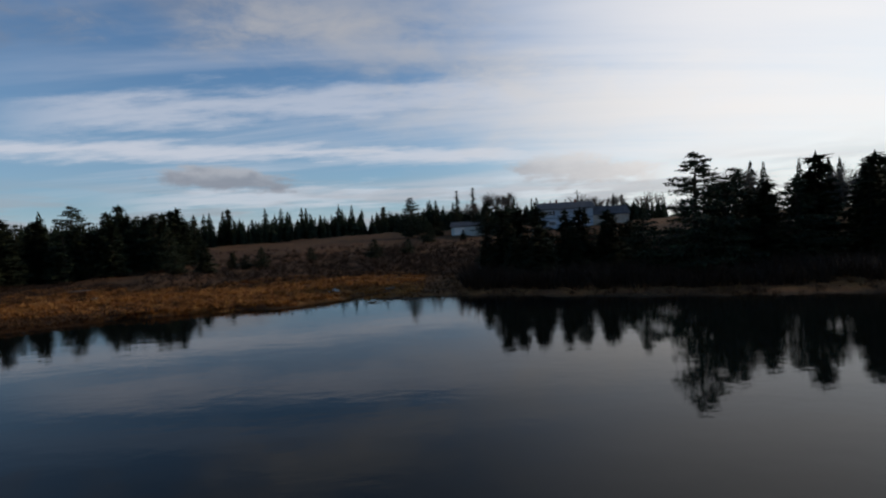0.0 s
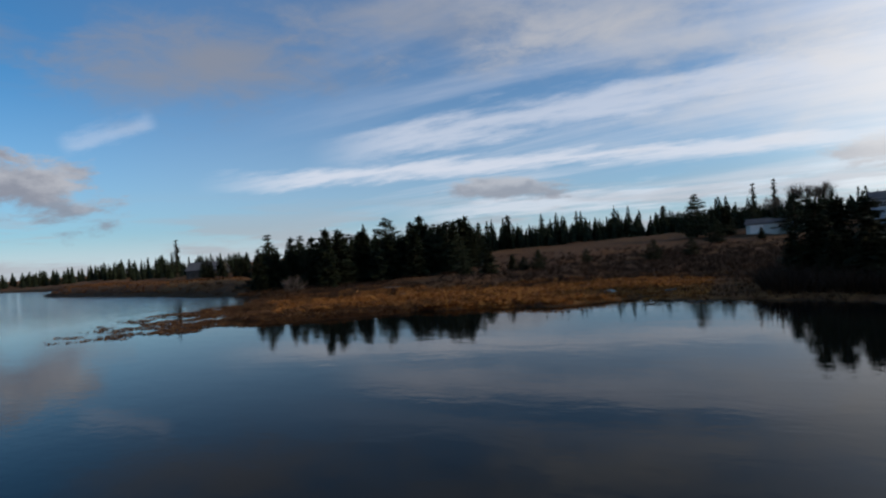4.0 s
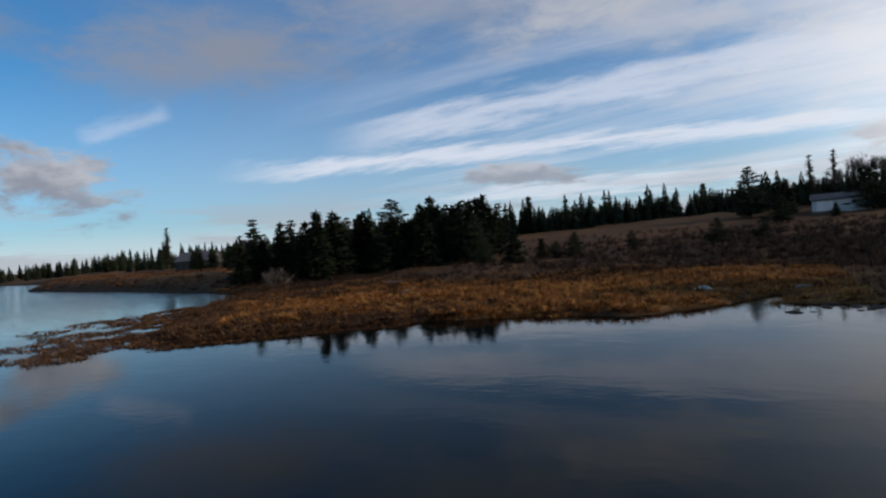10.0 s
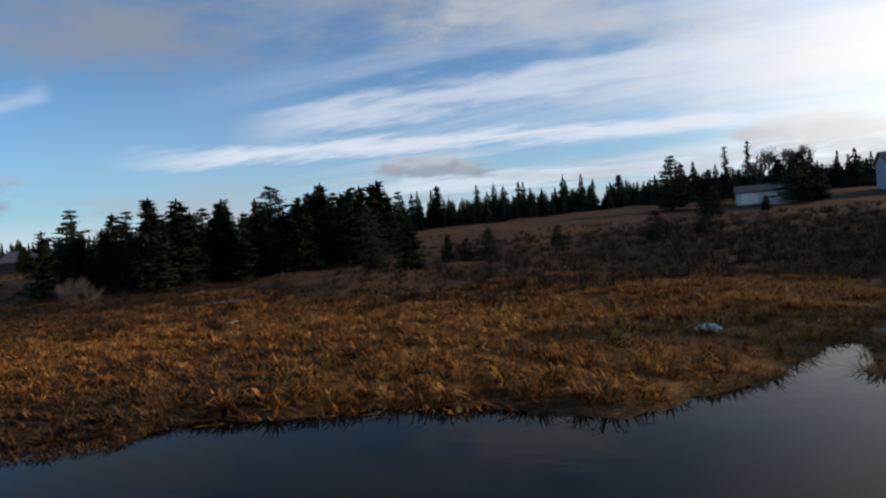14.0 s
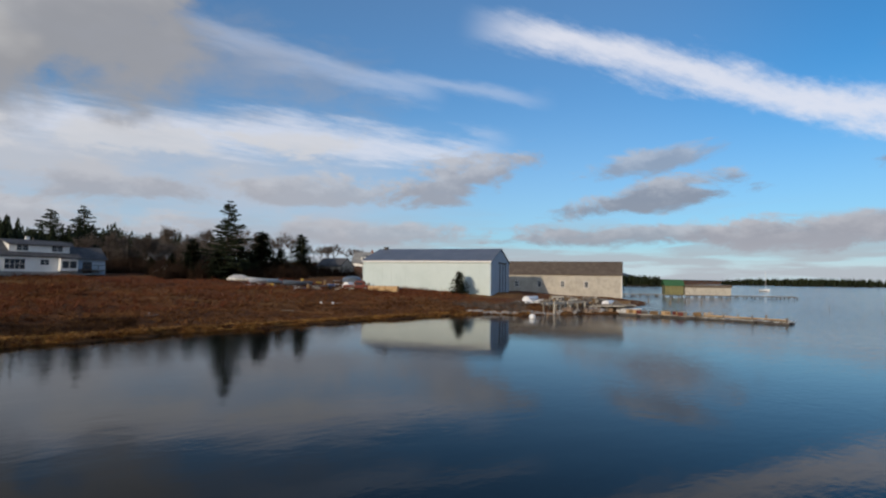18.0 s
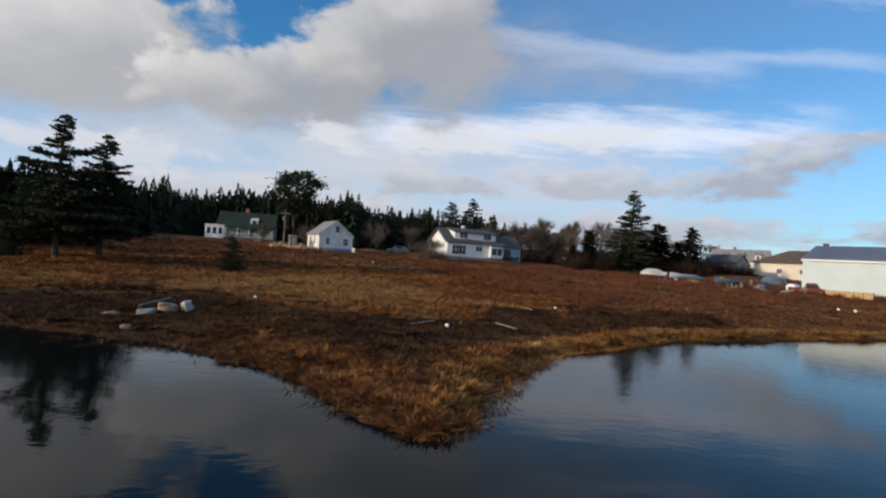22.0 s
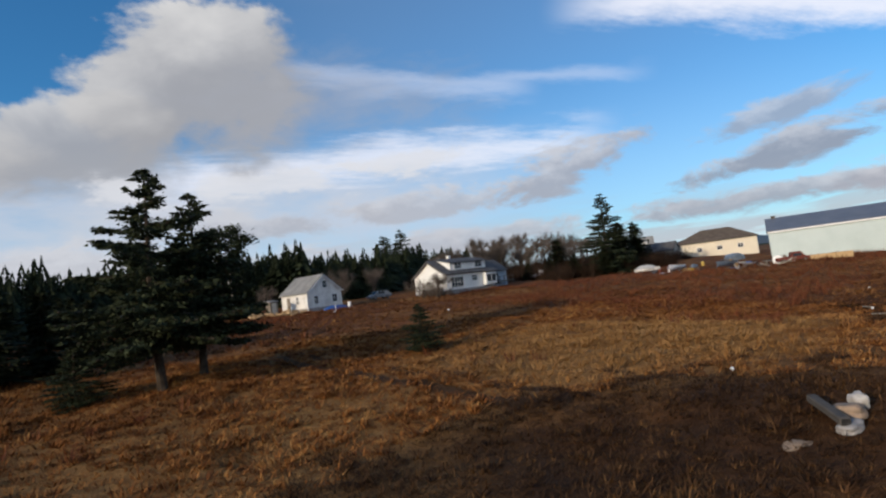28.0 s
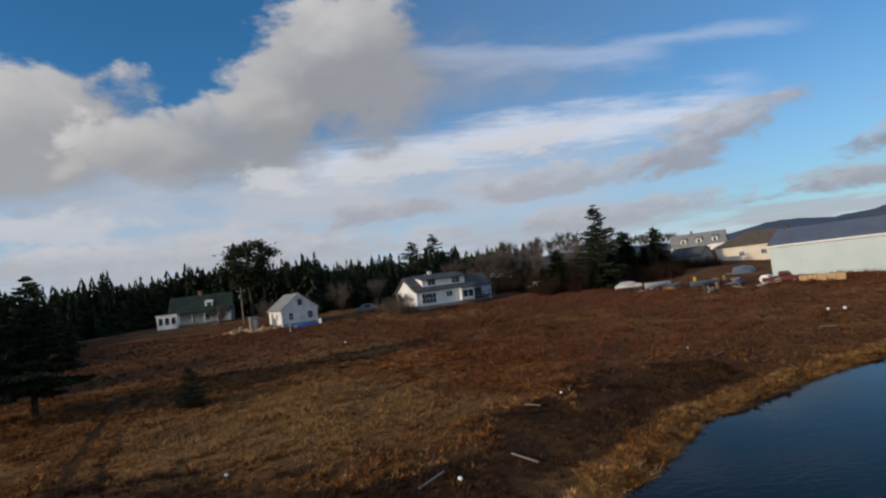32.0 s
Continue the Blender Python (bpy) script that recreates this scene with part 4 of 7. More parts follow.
def far_woods():
    rng = random.Random(77)
    north = band(rng, [(-100, 122), (-60, 148), (-20, 162), (70, 166)], 1300, 40, 3.0, 6.8)
    north = [(x, y, h * (1.5 if rng.random() < 0.09 else 1.0)) for x, y, h in north]
    north += [(x, y, rng.uniform(3, 6.5)) for x, y in ((rng.uniform(-14, 30), rng.uniform(158, 184)) for _ in range(130))]
    for _ in range(420):
        x = -82 - 640 * rng.random() ** 1.7
        base = np.interp(x, (-730, -400, -240, -195, -172, -113, -82), (184, 180, 158, 124, 112, 101, 90))
        y = float(base) + rng.uniform(0, 40)
        north.append((x, y, rng.uniform(3.6, 6.6) + (4.0 if x < -260 else 0)))
    woods("north_woods", "dark spruce woods along the northern skyline", north, M_WOODS, 1.45, seed=3)
    east = band(rng, [(110, -60), (95, 0), (90, 60), (60, 120)][::-1], 160, 40, 8, 13)
    woods("east_woods", "dark spruce woods closing the east end", [r for r in east if r[0] > 62], seed=4)
    south = []
    for _ in range(2700):
        x = rng.uniform(-60, 130)
        base = np.interp(x, (-60, -20, 0, 20, 26, 29, 58, 66, 85, 130), (-205, -156, -124, -114, -116, -137, -143, -125, -95, -60))
        y = float(base) - rng.uniform(0, 1) ** 1.4 * 45
        south.append((x, y, float(np.interp(x, (5, 20, 45, 60), (5.4, 7.2, 7.4, 6.4))) + 5.0 * float(grain(x, y, 9.0, 6)) + rng.uniform(-1, 1) + 4 * rng.random() ** 5))
    for _ in range(330):
        x, y = rng.uniform(60, 130), rng.uniform(-140, -42)
        if x > 60 + max(0, (-75 - y)) * 0.12:
            south.append((x, y, rng.uniform(6, 9.5)))
    woods("south_woods", "dense dark spruce woods behind the houses", south, M_WOODS, 1.55, seed=5)


far_woods()


# ---------------------------------------------------------------- grass and brush
def tufts(name, label, x, y, size, blades, material, lean=0.7, width=0.07, seed=1, category="grass", sink=0.05, plain=False):
    """Tufts of bent blades in one mesh; x, y, size: arrays, one value a tuft."""
    rng = np.random.default_rng(seed)
    n = len(x)
    z = np.maximum(height(x, y), -0.04) - sink
    r = lambda a, b: rng.uniform(a, b, (n, blades))  # noqa: E731
    az, out, long = r(0, 2 * np.pi), r(0, 0.32), r(0.55, 1.15)
    s = size[:, None]
    bx, by = x[:, None] + np.cos(az) * out * s, y[:, None] + np.sin(az) * out * s
    bz = np.repeat(z[:, None], blades, 1)
    bend = lean * r(0.3, 1.2)
    dx, dy = np.cos(az), np.sin(az)
    w = width * s * r(0.6, 1.3)
    mx, my, mz = bx + dx * bend * long * s * 0.35, by + dy * bend * long * s * 0.35, bz + long * s * 0.62
    tx, ty, tz = bx + dx * bend * long * s, by + dy * bend * long * s, bz + long * s * (1 - 0.35 * bend)
    ex, ey = -dy * w, dx * w
    if plain:                                              # one bent-over triangle a blade
        v = np.stack([np.stack([bx - ex, by - ey, bz], -1), np.stack([bx + ex, by + ey, bz], -1), np.stack([tx, ty, tz], -1)], 2).reshape(-1, 3)
        me = mesh_from(name, v, np.arange(len(v)).reshape(-1, 3))
        me.materials.append(material)
        return tagged(new(name, me), label, category, kind="stuff")
    v = np.stack([np.stack([bx - ex, by - ey, bz], -1), np.stack([bx + ex, by + ey, bz], -1), np.stack([mx + ex * 0.8, my + ey * 0.8, mz], -1),
                  np.stack([mx - ex * 0.8, my - ey * 0.8, mz], -1), np.stack([tx, ty, tz], -1)], 2).reshape(-1, 3)
    i = np.arange(n * blades)[:, None] * 5
    f = np.concatenate([i + [0, 1, 2], i + [0, 2, 3], i + [3, 2, 4]])
    me = mesh_from(name, v, f)
    me.materials.append(material)
    return tagged(new(name, me), label, category, kind="stuff")


def strewn(seed, count, x0, x1, y0, y1, near=0.0, far=1e9, keep=None):
    """Random places on land, by their distance from the waterline."""
    rng = np.random.default_rng(seed)
    x, y = rng.uniform(x0, x1, count), rng.uniform(y0, y1, count)
    d = to_shore(x, y)
    ok = (d > near) & (d < far)
    if keep is not None:
        ok &= keep(x, y, d, rng.random(count))
    return x[ok], y[ok], d[ok], rng.random(int(ok.sum()))


def patchy(x, y, s=4.0):
    return 0.65 * grain(x, y, s * 1.6, 7) + 0.35 * grain(x, y, s * 0.6, 8)


def grasses():
    x, y, d, u = strewn(1, 62000, -52, -2, 20, 70, -0.2, 22, lambda x, y, d, q: (q < 0.25 + 0.75 * patchy(x, y, 0.8)) & ((x > -24) | (d > 1.0 + 6 * patchy(x, y, 1.5) - 0.25 * np.maximum(x + 36, 0))))
    tufts("marsh_grass", "matted orange-brown marsh grass in bent tussocks", x, y, 0.24 + 0.40 * u * patchy(x, y, 0.6), 10, M_MARSH, 1.7, 0.085, 2, plain=True)
    x, y, d, u = strewn(18, 3600, -48, -6, 24, 62, 0.2, 20, lambda x, y, d, q: (patchy(x, y, 0.55) > 0.45) & ((x > -24) | (d > 3)))
    tufts("marsh_tussock", "tall combed-over tussocks standing in the marsh", x, y, 0.42 + 0.22 * u, 22, M_MARSH, 1.7, 0.04, 19)
    # the far bank's shade is put into the grass colour
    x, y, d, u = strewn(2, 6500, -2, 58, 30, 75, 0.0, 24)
    tufts("bank_grass", "dull brown grass on the shaded far bank", x, y, 0.3 + 0.4 * u, 14, M_DROWNED_SHADED, 1.1, 0.045, 3, plain=True)
    x, y, d, u = strewn(3, 60000, -56, -24, 17, 48, -13.0, 0.15, lambda x, y, d, q: (d > -1.3) | ((y - 32) * -0.54 + (x + 36) * 0.85 < 2.0 + 2.6 * patchy(x, y, 1.0)) & (q < 1.5 * np.exp(d / 6.0)) & (patchy(x, y, 0.8) > 0.37 - 0.022 * d))
    x2, y2, d2, u2 = strewn(23, 26000, -56, -22, 24, 56, -0.3, 7.5, lambda x, y, d, q: q < 0.5 + 0.6 * patchy(x, y, 0.9))
    x, y, u = np.concatenate([x, x2]), np.concatenate([y, y2]), np.concatenate([u, u2 + 0.7])
    tufts("flooded_grass", "dark drowned grass tips along the marsh point", x, y, 0.12 + 0.17 * u, 9, M_DROWNED_SHADED, 1.8, 0.12, 4, sink=0.0, plain=True)
    dark = lambda x, y, d: np.where(x > 22, d < 4.5 + 8 * patchy(x, y, 2.2) + 3 * patchy(x, y, 0.5), (d < 1 + 11 * patchy(x, y, 3) + 5 * patchy(x, y, 0.6)) & ((d > 3.0 - 1.5 * patchy(x, y, 0.7)) | (x > 16)) & (x > -14))  # noqa: E731
    rut = lambda x, y: (np.abs((x - 27.0) * 0.968 + (y + 19.7) * 0.249) < 0.32) & (y < -19) & (y > -45)  # noqa: E731
    x, y, d, u = strewn(4, 105000, -4, 58, -50, 8, 0.1, 50, lambda x, y, d, q: (q < 0.35 + 0.8 * patchy(x, y, 1.4)) & ~dark(x, y, d) & ~rut(x, y))
    tufts("field_grass", "rough tan and brown grass on the south field", x, y, 0.22 + 0.38 * u * patchy(x, y, 0.9), 8, M_FIELD, 1.7, 0.095, 5, plain=True)
    x, y, d, u = strewn(19, 6000, 6, 58, -36, 4, 0.6, 30, lambda x, y, d, q: (patchy(x, y, 1.6) > 0.52) & ~dark(x, y, d) & ~rut(x, y))
    tufts("field_tussock", "bent tussocks of rough orange grass", x, y, 0.24 + 0.30 * u * u, 15, M_FIELD, 1.9, 0.045, 20)
    x, y, d, u = strewn(14, 60000, -14, 44, -32, 6, 0.1, 15, lambda x, y, d, q: dark(x, y, d))
    tufts("sedge", "dark brown sedge along the pond bank", x, y, 0.20 + 0.36 * u * patchy(x, y, 1.0), 9, M_SEDGE, 1.6, 0.085, 15, plain=True)
    x, y, d, u = strewn(28, 16000, -12, 62, -96, -48, 20, 90, lambda x, y, d, q: q < 0.3 + 0.7 * patchy(x, y, 2.5))
    tufts("upper_field_grass", "rough reddish grass below the houses", x, y, 0.30 + 0.45 * u * patchy(x, y, 1.5), 8, M_RUSSET, 1.4, 0.11, 29, plain=True)
    x, y, d, u = strewn(5, 26000, -70, -4, -75, 0, 0.1, 52, lambda x, y, d, q: ((d < 14) | (q < 0.5)) & ~dark(x, y, d))
    tufts("west_field_grass", "rough reddish-brown grass towards the boatyard", x, y, 0.28 + 0.40 * u * patchy(x, y, 1.2), 10, M_RUSSET, 1.5, 0.085, 6, plain=True)
    x, y, d, u = strewn(6, 110000, -62, 10, -34, 4, 0.05, 2.3, lambda x, y, d, q: q < 1.15 - 0.42 * d)
    tufts("shore_grass", "golden grass fringe along the south waterline", x, y, 0.18 + 0.22 * u, 11, M_GOLD, 1.8, 0.075, 7, plain=True)
    x, y, d, u = strewn(21, 700, 14, 24, -10, -4, -2.6, 0.1, lambda x, y, d, q: patchy(x, y, 0.9) > 0.56)
    tufts("flooded_grass", "orange grass tips standing in the pond's edge", x, y, 0.10 + 0.16 * u, 9, M_DROWNED_SHADED, 1.6, 0.06, 22, sink=0.0, plain=True)
    x, y, d, u = strewn(35, 9000, 4, 18, -10, 3, -0.5, 3.2)
    tufts("spit_grass", "matted brown grass over the low spit", x, y, 0.13 + 0.20 * u * patchy(x, y, 0.7), 11, M_RUSSET, 1.8, 0.08, 36, sink=0.0, plain=True)
    x, y, d, u = strewn(39, 16000, 12, 58, -16, 20, -0.8, 0.9, lambda x, y, d, q: q < 0.35 + 0.7 * patchy(x, y, 0.8))
    tufts("waterline_grass", "wet brown grass lying along the pond's edge", x, y, 0.12 + 0.20 * u, 10, M_DROWNED_SHADED, 1.8, 0.09, 40, sink=0.0, plain=True)
    # brush
    x, y, d, u = strewn(7, 11000, -70, 46, -92, -24, 14, 90, lambda x, y, d, q: q < np.clip(2.2 * patchy(x + 9, y, 9.0) - 0.75, 0, 1) * np.where((x > 8) & (y > -52), 0.08, 1))
    tufts("red_brush", "low reddish-brown brush on the south field", x, y, 0.5 + 0.6 * u, 18, M_ROSE, 0.8, 0.026, 8, "brush", plain=True)
    x, y, d, u = strewn(8, 30000, -60, 62, 48, 128, 14, 80, lambda x, y, d, q: q < np.clip((x + 45) / 45, 0.06, 1) * np.clip((70 - d) / 40, 0, 1))
    tufts("alder_brush", "dark brown leafless brush on the north slope", x, y, 0.5 + 0.6 * u, 20, M_ALDER, 1.2, 0.026, 9, "brush", plain=True)
    x, y, d, u = strewn(9, 5200, -84, -36, 48, 82, 5, 22, lambda x, y, d, q: (patchy(x, y, 2.0) > 0.36) & (d > 4 + 6 * patchy(x, y, 3.0)))
    tufts("edge_brush", "dark brown leafless brush at the edge of the wood", x, y, 0.5 + 0.8 * u * patchy(x, y, 1.5), 24, M_ALDER, 1.0, 0.020, 10, "brush", plain=True)
    x, y, d, u = strewn(37, 9000, -200, -68, 58, 130, 1.0, 18, lambda x, y, d, q: q < 0.4 + 0.6 * patchy(x, y, 4.0))
    tufts("cape_grass", "pale tan grass along the top of the cape", x, y, 0.4 + 0.4 * u, 10, M_RUSSET, 1.4, 0.10, 38, plain=True)
    x, y, d, u = strewn(33, 2600, -72, -50, 46, 70, 0.3, 12, lambda x, y, d, q: q < 0.3 + 0.7 * patchy(x, y, 1.5))
    tufts("bank_sedge", "dark brown sedge between the marsh and the wood", x, y, 0.3 + 0.4 * u, 16, M_SEDGE, 1.2, 0.05, 34, plain=True)
    x, y, d, u = strewn(10, 3600, 2, 60, 38, 64, 2.5, 30)
    tufts("bank_brush", "dark tangled brush under the shore trees", x, y, 0.8 + 1.5 * u, 28, M_ALDER, 0.8, 0.02, 11, "brush", plain=True)
    x, y, d, u = strewn(16, 4200, -75, 10, -135, -92, 40, 200, lambda x, y, d, q: ((y < -106) & (x < -6)) | ((x < -24) & (x > -56) & (y < -92)))
    tufts("thicket", "tall grey-brown leafless thicket behind the houses", x, y, 1.6 + 2.8 * u, 26, M_ALDER, 0.7, 0.012, 17, "brush", plain=True)
    x, y, d, u = strewn(26, 1500, -90, -58, -40, -24, 0.3, 12, lambda x, y, d, q: patchy(x, y, 1.6) > 0.48)
    tufts("bank_scrub", "tangled brown weeds on the wharf bank", x, y, 0.5 + 0.7 * u, 16, M_TWIG, 0.7, 0.03, 27, "brush", plain=True)
    x, y, d, u = strewn(24, 26, 0.4, 4.5, -93, -87, 40, 200)
    tufts("gable_shrub", "pale leafless shrub against the white gable", x, y, 1.5 + 1.2 * u, 60, M_TWIG, 0.35, 0.008, 25, "shrub", plain=True)


grasses()


# ---------------------------------------------------------------- leafless trees
def limb(bm, a, way, long, r, depth, rng, spread_by):
    b = a + way * long
    rod(a, b, r, r * 0.62, 5 if depth > 2 else 3, bm)
    if depth == 0:
        return
    for _ in range(3 if depth > 1 else 4):
        turn = Vector((rng.uniform(-1, 1), rng.uniform(-1, 1), rng.uniform(-0.3, 0.8)))
        limb(bm, a.lerp(b, rng.uniform(0.55, 1.0)), (way + turn * spread_by).normalized(), long * rng.uniform(0.55, 0.8), max(0.012, r * 0.55), depth - 1, rng, spread_by)


def bare_meshes(seed, spread_by=0.75):
    """A leafless tree: limbs that fork four times, and a haze of fine twigs at their ends."""
    rng = random.Random(seed)
    bm = bmesh.new()
    limb(bm, Vector((0, 0, -0.3)), Vector((0, 0, 1)), 2.8, 0.15, 4, rng, spread_by)
    ends = np.array([v.co[:] for v in bm.verts if v.co.z > 2.6])
    trunk = bpy.data.meshes.new("trunk")
    bm.to_mesh(trunk)
    bm.free()
    trunk.materials.append(M_BARK)
    g = np.random.default_rng(seed)
    p = ends[g.integers(0, len(ends), 2300)]
    way = p - p.mean(0) + g.normal(size=p.shape) * 1.3 + (0, 0, 0.9)
    way /= np.linalg.norm(way, axis=1, keepdims=True)
    side = np.cross(way, g.normal(size=p.shape))
    side /= np.linalg.norm(side, axis=1, keepdims=True)
    long = g.uniform(0.4, 1.1, (len(p), 1))
    v = np.stack([p - side * 0.011, p + side * 0.011, p + way * long], 1).reshape(-1, 3)
    crown = mesh_from("crown", v, np.arange(len(v)).reshape(-1, 3))
    crown.materials.append(M_TWIG)
    return trunk, crown, float(v[:, 2].max())


BARE = [bare_meshes(3), bare_meshes(8), bare_meshes(13, 0.6)]


def bare_tree(k, x, y, top, group="leafless trees", label="grey leafless tree with fine spreading twigs", sunk=0.0):
    """sunk: the share of the stem that is left off, for shrubs that branch from the ground."""
    trunk, crown, h = BARE[k % len(BARE)]
    ob = new("bare_tree")
    z = lie(x, y)
    s = (top - z) / h / (1 - sunk)
    ob.matrix_basis = pose(x, y, z - sunk * h * s, 0, 0, x * 31 + y * 17) @ Matrix.Diagonal((s, s, s, 1))
    tagged(ob, label, "tree", group)
    for nm, me in (("trunk", trunk), ("crown", crown)):
        c = new(nm, me)
        c.parent = ob
    return ob


# ---------------------------------------------------------------- south field: the large trees
PINES = [bough_meshes(31, 13.0, 5.0, 0.19, 134, 0.74, 0.50, 0.20, M_PINE, 0.84, 0.36), bough_meshes(32, 12.5, 4.6, 0.19, 138, 0.86, 0.45, 0.22, M_PINE, 0.84, 0.30)]
BIG = bough_meshes(33, 16.0, 4.6, 0.05, 110, 0.85, 0.75, 0.30, M_WOODS, 1.1, 0.18)


def south_trees():
    plant(PINES[0], 40.4, -37.8, 15.0, 20, "tall dark spruce with ragged boughs over the field", group="pair of field spruces", wide=1.0)
    plant(PINES[1], 38.3, -40.9, 14.1, 130, "tall dark spruce leaning beside its twin", group="pair of field spruces", wide=1.0)
    plant(BOUGHS[2], 44.6, -38.0, 5.2, 70, "small dark spruce beside the field pair", group="field spruces", wide=1.7)
    for x, y, top in ((52, -49, 11.0), (49.5, -53, 9.5), (55.5, -51, 10.5), (47, -56, 8.5)):
        plant(SPRUCES[2], x, y, top, x * 20, "dense dark spruce behind the field pair", group="field spruces", wide=1.4)
    for k, (x, y, top) in enumerate(((57, -47, 8.5), (61, -52, 9), (55, -57, 8.5), (66, -48, 9.5), (62, -62, 9.5), (72, -58, 10), (58, -70, 9.5), (68, -74, 10.5), (78, -66, 11), (52, -76, 10), (55, -84, 10.5))):
        plant(SPRUCES[k % 3], x, y, top, k * 50, "dark spruce at the edge of the field", group="field spruces", wide=1.2)
    plant(BOUGHS[2], 25.0, -36.6, 5.0, 0, "small young fir alone in the tan grass", group="lone firs", wide=1.5)
    plant(BIG, -38.2, -93.9, 21.1, 40, "tall pointed spruce with open boughs by the boatyard", group="boatyard firs", wide=1.3)
    plant(SPRUCES[2], -60.5, -110.2, 15.9, 10, "broad dark fir beside the boatyard", group="boatyard firs", wide=1.5)
    plant(SPRUCES[0], -47.5, -101, 15.2, 80, "broad dark fir beside the boatyard", group="boatyard firs", wide=2.0)
    plant(SPRUCES[1], -33, -104, 13.0, 160, "dark fir near the tall spruce", group="boatyard firs", wide=2.1)
    for k, (x, y, top) in enumerate(((-35.5, -91.5, 9.5), (-41.5, -95.5, 11), (-44.0, -97.5, 10.5), (-31.0, -96.0, 9.0), (-28.5, -101, 9.5), (-51.5, -100.0, 11.5), (-25.0, -104.0, 8.5))):
        plant(SPRUCES[k % 3], x, y, top, k * 70, "low dark fir crowding round the tall spruce", group="boatyard firs", wide=1.9)
    plant(SPRUCES[2], -70.6, -55.0, 6.3, 30, "small dense fir beside the pale boat shed", group="lone firs", wide=1.9)
    plant(BOUGHS[0], -14.1, -153.0, 24.0, 200, "tall spruce above the white house", group="house spruces", wide=1.25)
    plant(BOUGHS[2], -6.7, -146.1, 21.7, 250, "bushy spruce above the white house", group="house spruces", wide=1.35)
    rng = random.Random(4)
    for k in range(22):
        u = k / 21
        x, y = -28 - 95 * u + rng.uniform(-4, 4), -150 - 55 * u + rng.uniform(-14, 14)
        bare_tree(k, x, y, lie(x, y) + rng.uniform(8, 14))
    for k, (x, y, h) in enumerate(((-18, -118, 8), (-26, -122, 9), (-33, -116, 8), (-40, -120, 9), (14, -112, 7), (6, -116, 7), (-48, -116, 9), (28, -104, 5), (3.4, -86.5, 4.6), (5.0, -88.5, 4.0), (40, -116, 5))):
        bare_tree(k, x, y, lie(x, y) + h, "leafless shrubs", "brown leafless shrub thicket near the houses", 0.35)
    for k in range(20):
        u = k / 19
        x, y = -12 - 44 * u + rng.uniform(-3, 3), -122 - 6 * u + rng.uniform(-9, 9)
        bare_tree(k, x, y, lie(x, y) + rng.uniform(6.5, 10.5), "thicket trees", "brown leafless tree in the thicket behind the yard")
    bare_tree(1, -58.0, 61.4, 3.4, "marsh shrubs", "pale grey rounded shrub at the edge of the wood", 0.42)
    bare_tree(2, -60.5, 62.4, 2.9, "marsh shrubs", "pale grey rounded shrub at the edge of the wood", 0.45)
    for k, (x, y, top) in enumerate(((14, 178, 20), (17, 172, 18), (22, 176, 19), (36, 140, 15), (40, 142, 14), (44, 138, 14), (48, 130, 14), (9, 160, 15), (30, 56, 11), (42, 60, 12), (47, 58, 11.5), (33, 75, 9))):
        bare_tree(k, x, y, top, "leafless trees on the north hill", "pale grey leafless tree against the sky")


south_trees()


def round_pine():
    """The old pine with a rounded crown on a tall crooked trunk."""
    ob = thing("pine_tree", "old pine with a rounded dark crown on a tall trunk", "tree", 34.9, -128.0, group="pines")
    rng = random.Random(6)
    h = 24.6 - lie(34.9, -128.0)
    bm = bmesh.new()
    rod((0, 0, -0.4), (0.4, 0, h * 0.45), 0.45, 0.32, 9, bm)
    rod((0.4, 0, h * 0.45), (0, 0, h * 0.92), 0.32, 0.08, 8, bm)
    tris = []
    for k in range(24):
        a, f = k * 2.4, 0.36 + 0.52 * k / 24
        reach = (3.0 + 2.4 * (k % 3) / 2) * math.sin(math.pi * min(1, (f - 0.2) / 0.85)) + 0.4
        b = Vector((math.cos(a) * reach, math.sin(a) * reach, h * f + 1.4))
        rod((0.3, 0, h * f - 0.4), b, 0.12, 0.04, 5, bm)
        for _ in range(230):
            p = np.array(b) + np.array([rng.gauss(0, 0.95), rng.gauss(0, 0.95), rng.gauss(0.1, 0.6)])
            d = [np.array([rng.uniform(-0.55, 0.55), rng.uniform(-0.55, 0.55), rng.uniform(-0.35, 0.45)]) for _ in range(3)]
            tris.append(np.array([p + e for e in d]))
    part("trunk", bm, M_BARK, ob)
    v, f = scatter_faces(tris)
    part("crown", mesh_from("crown", v, f), M_PINE, ob)


round_pine()


# ---------------------------------------------------------------- houses and boat sheds
YARD = -143.1          # the turn that the two boat sheds share


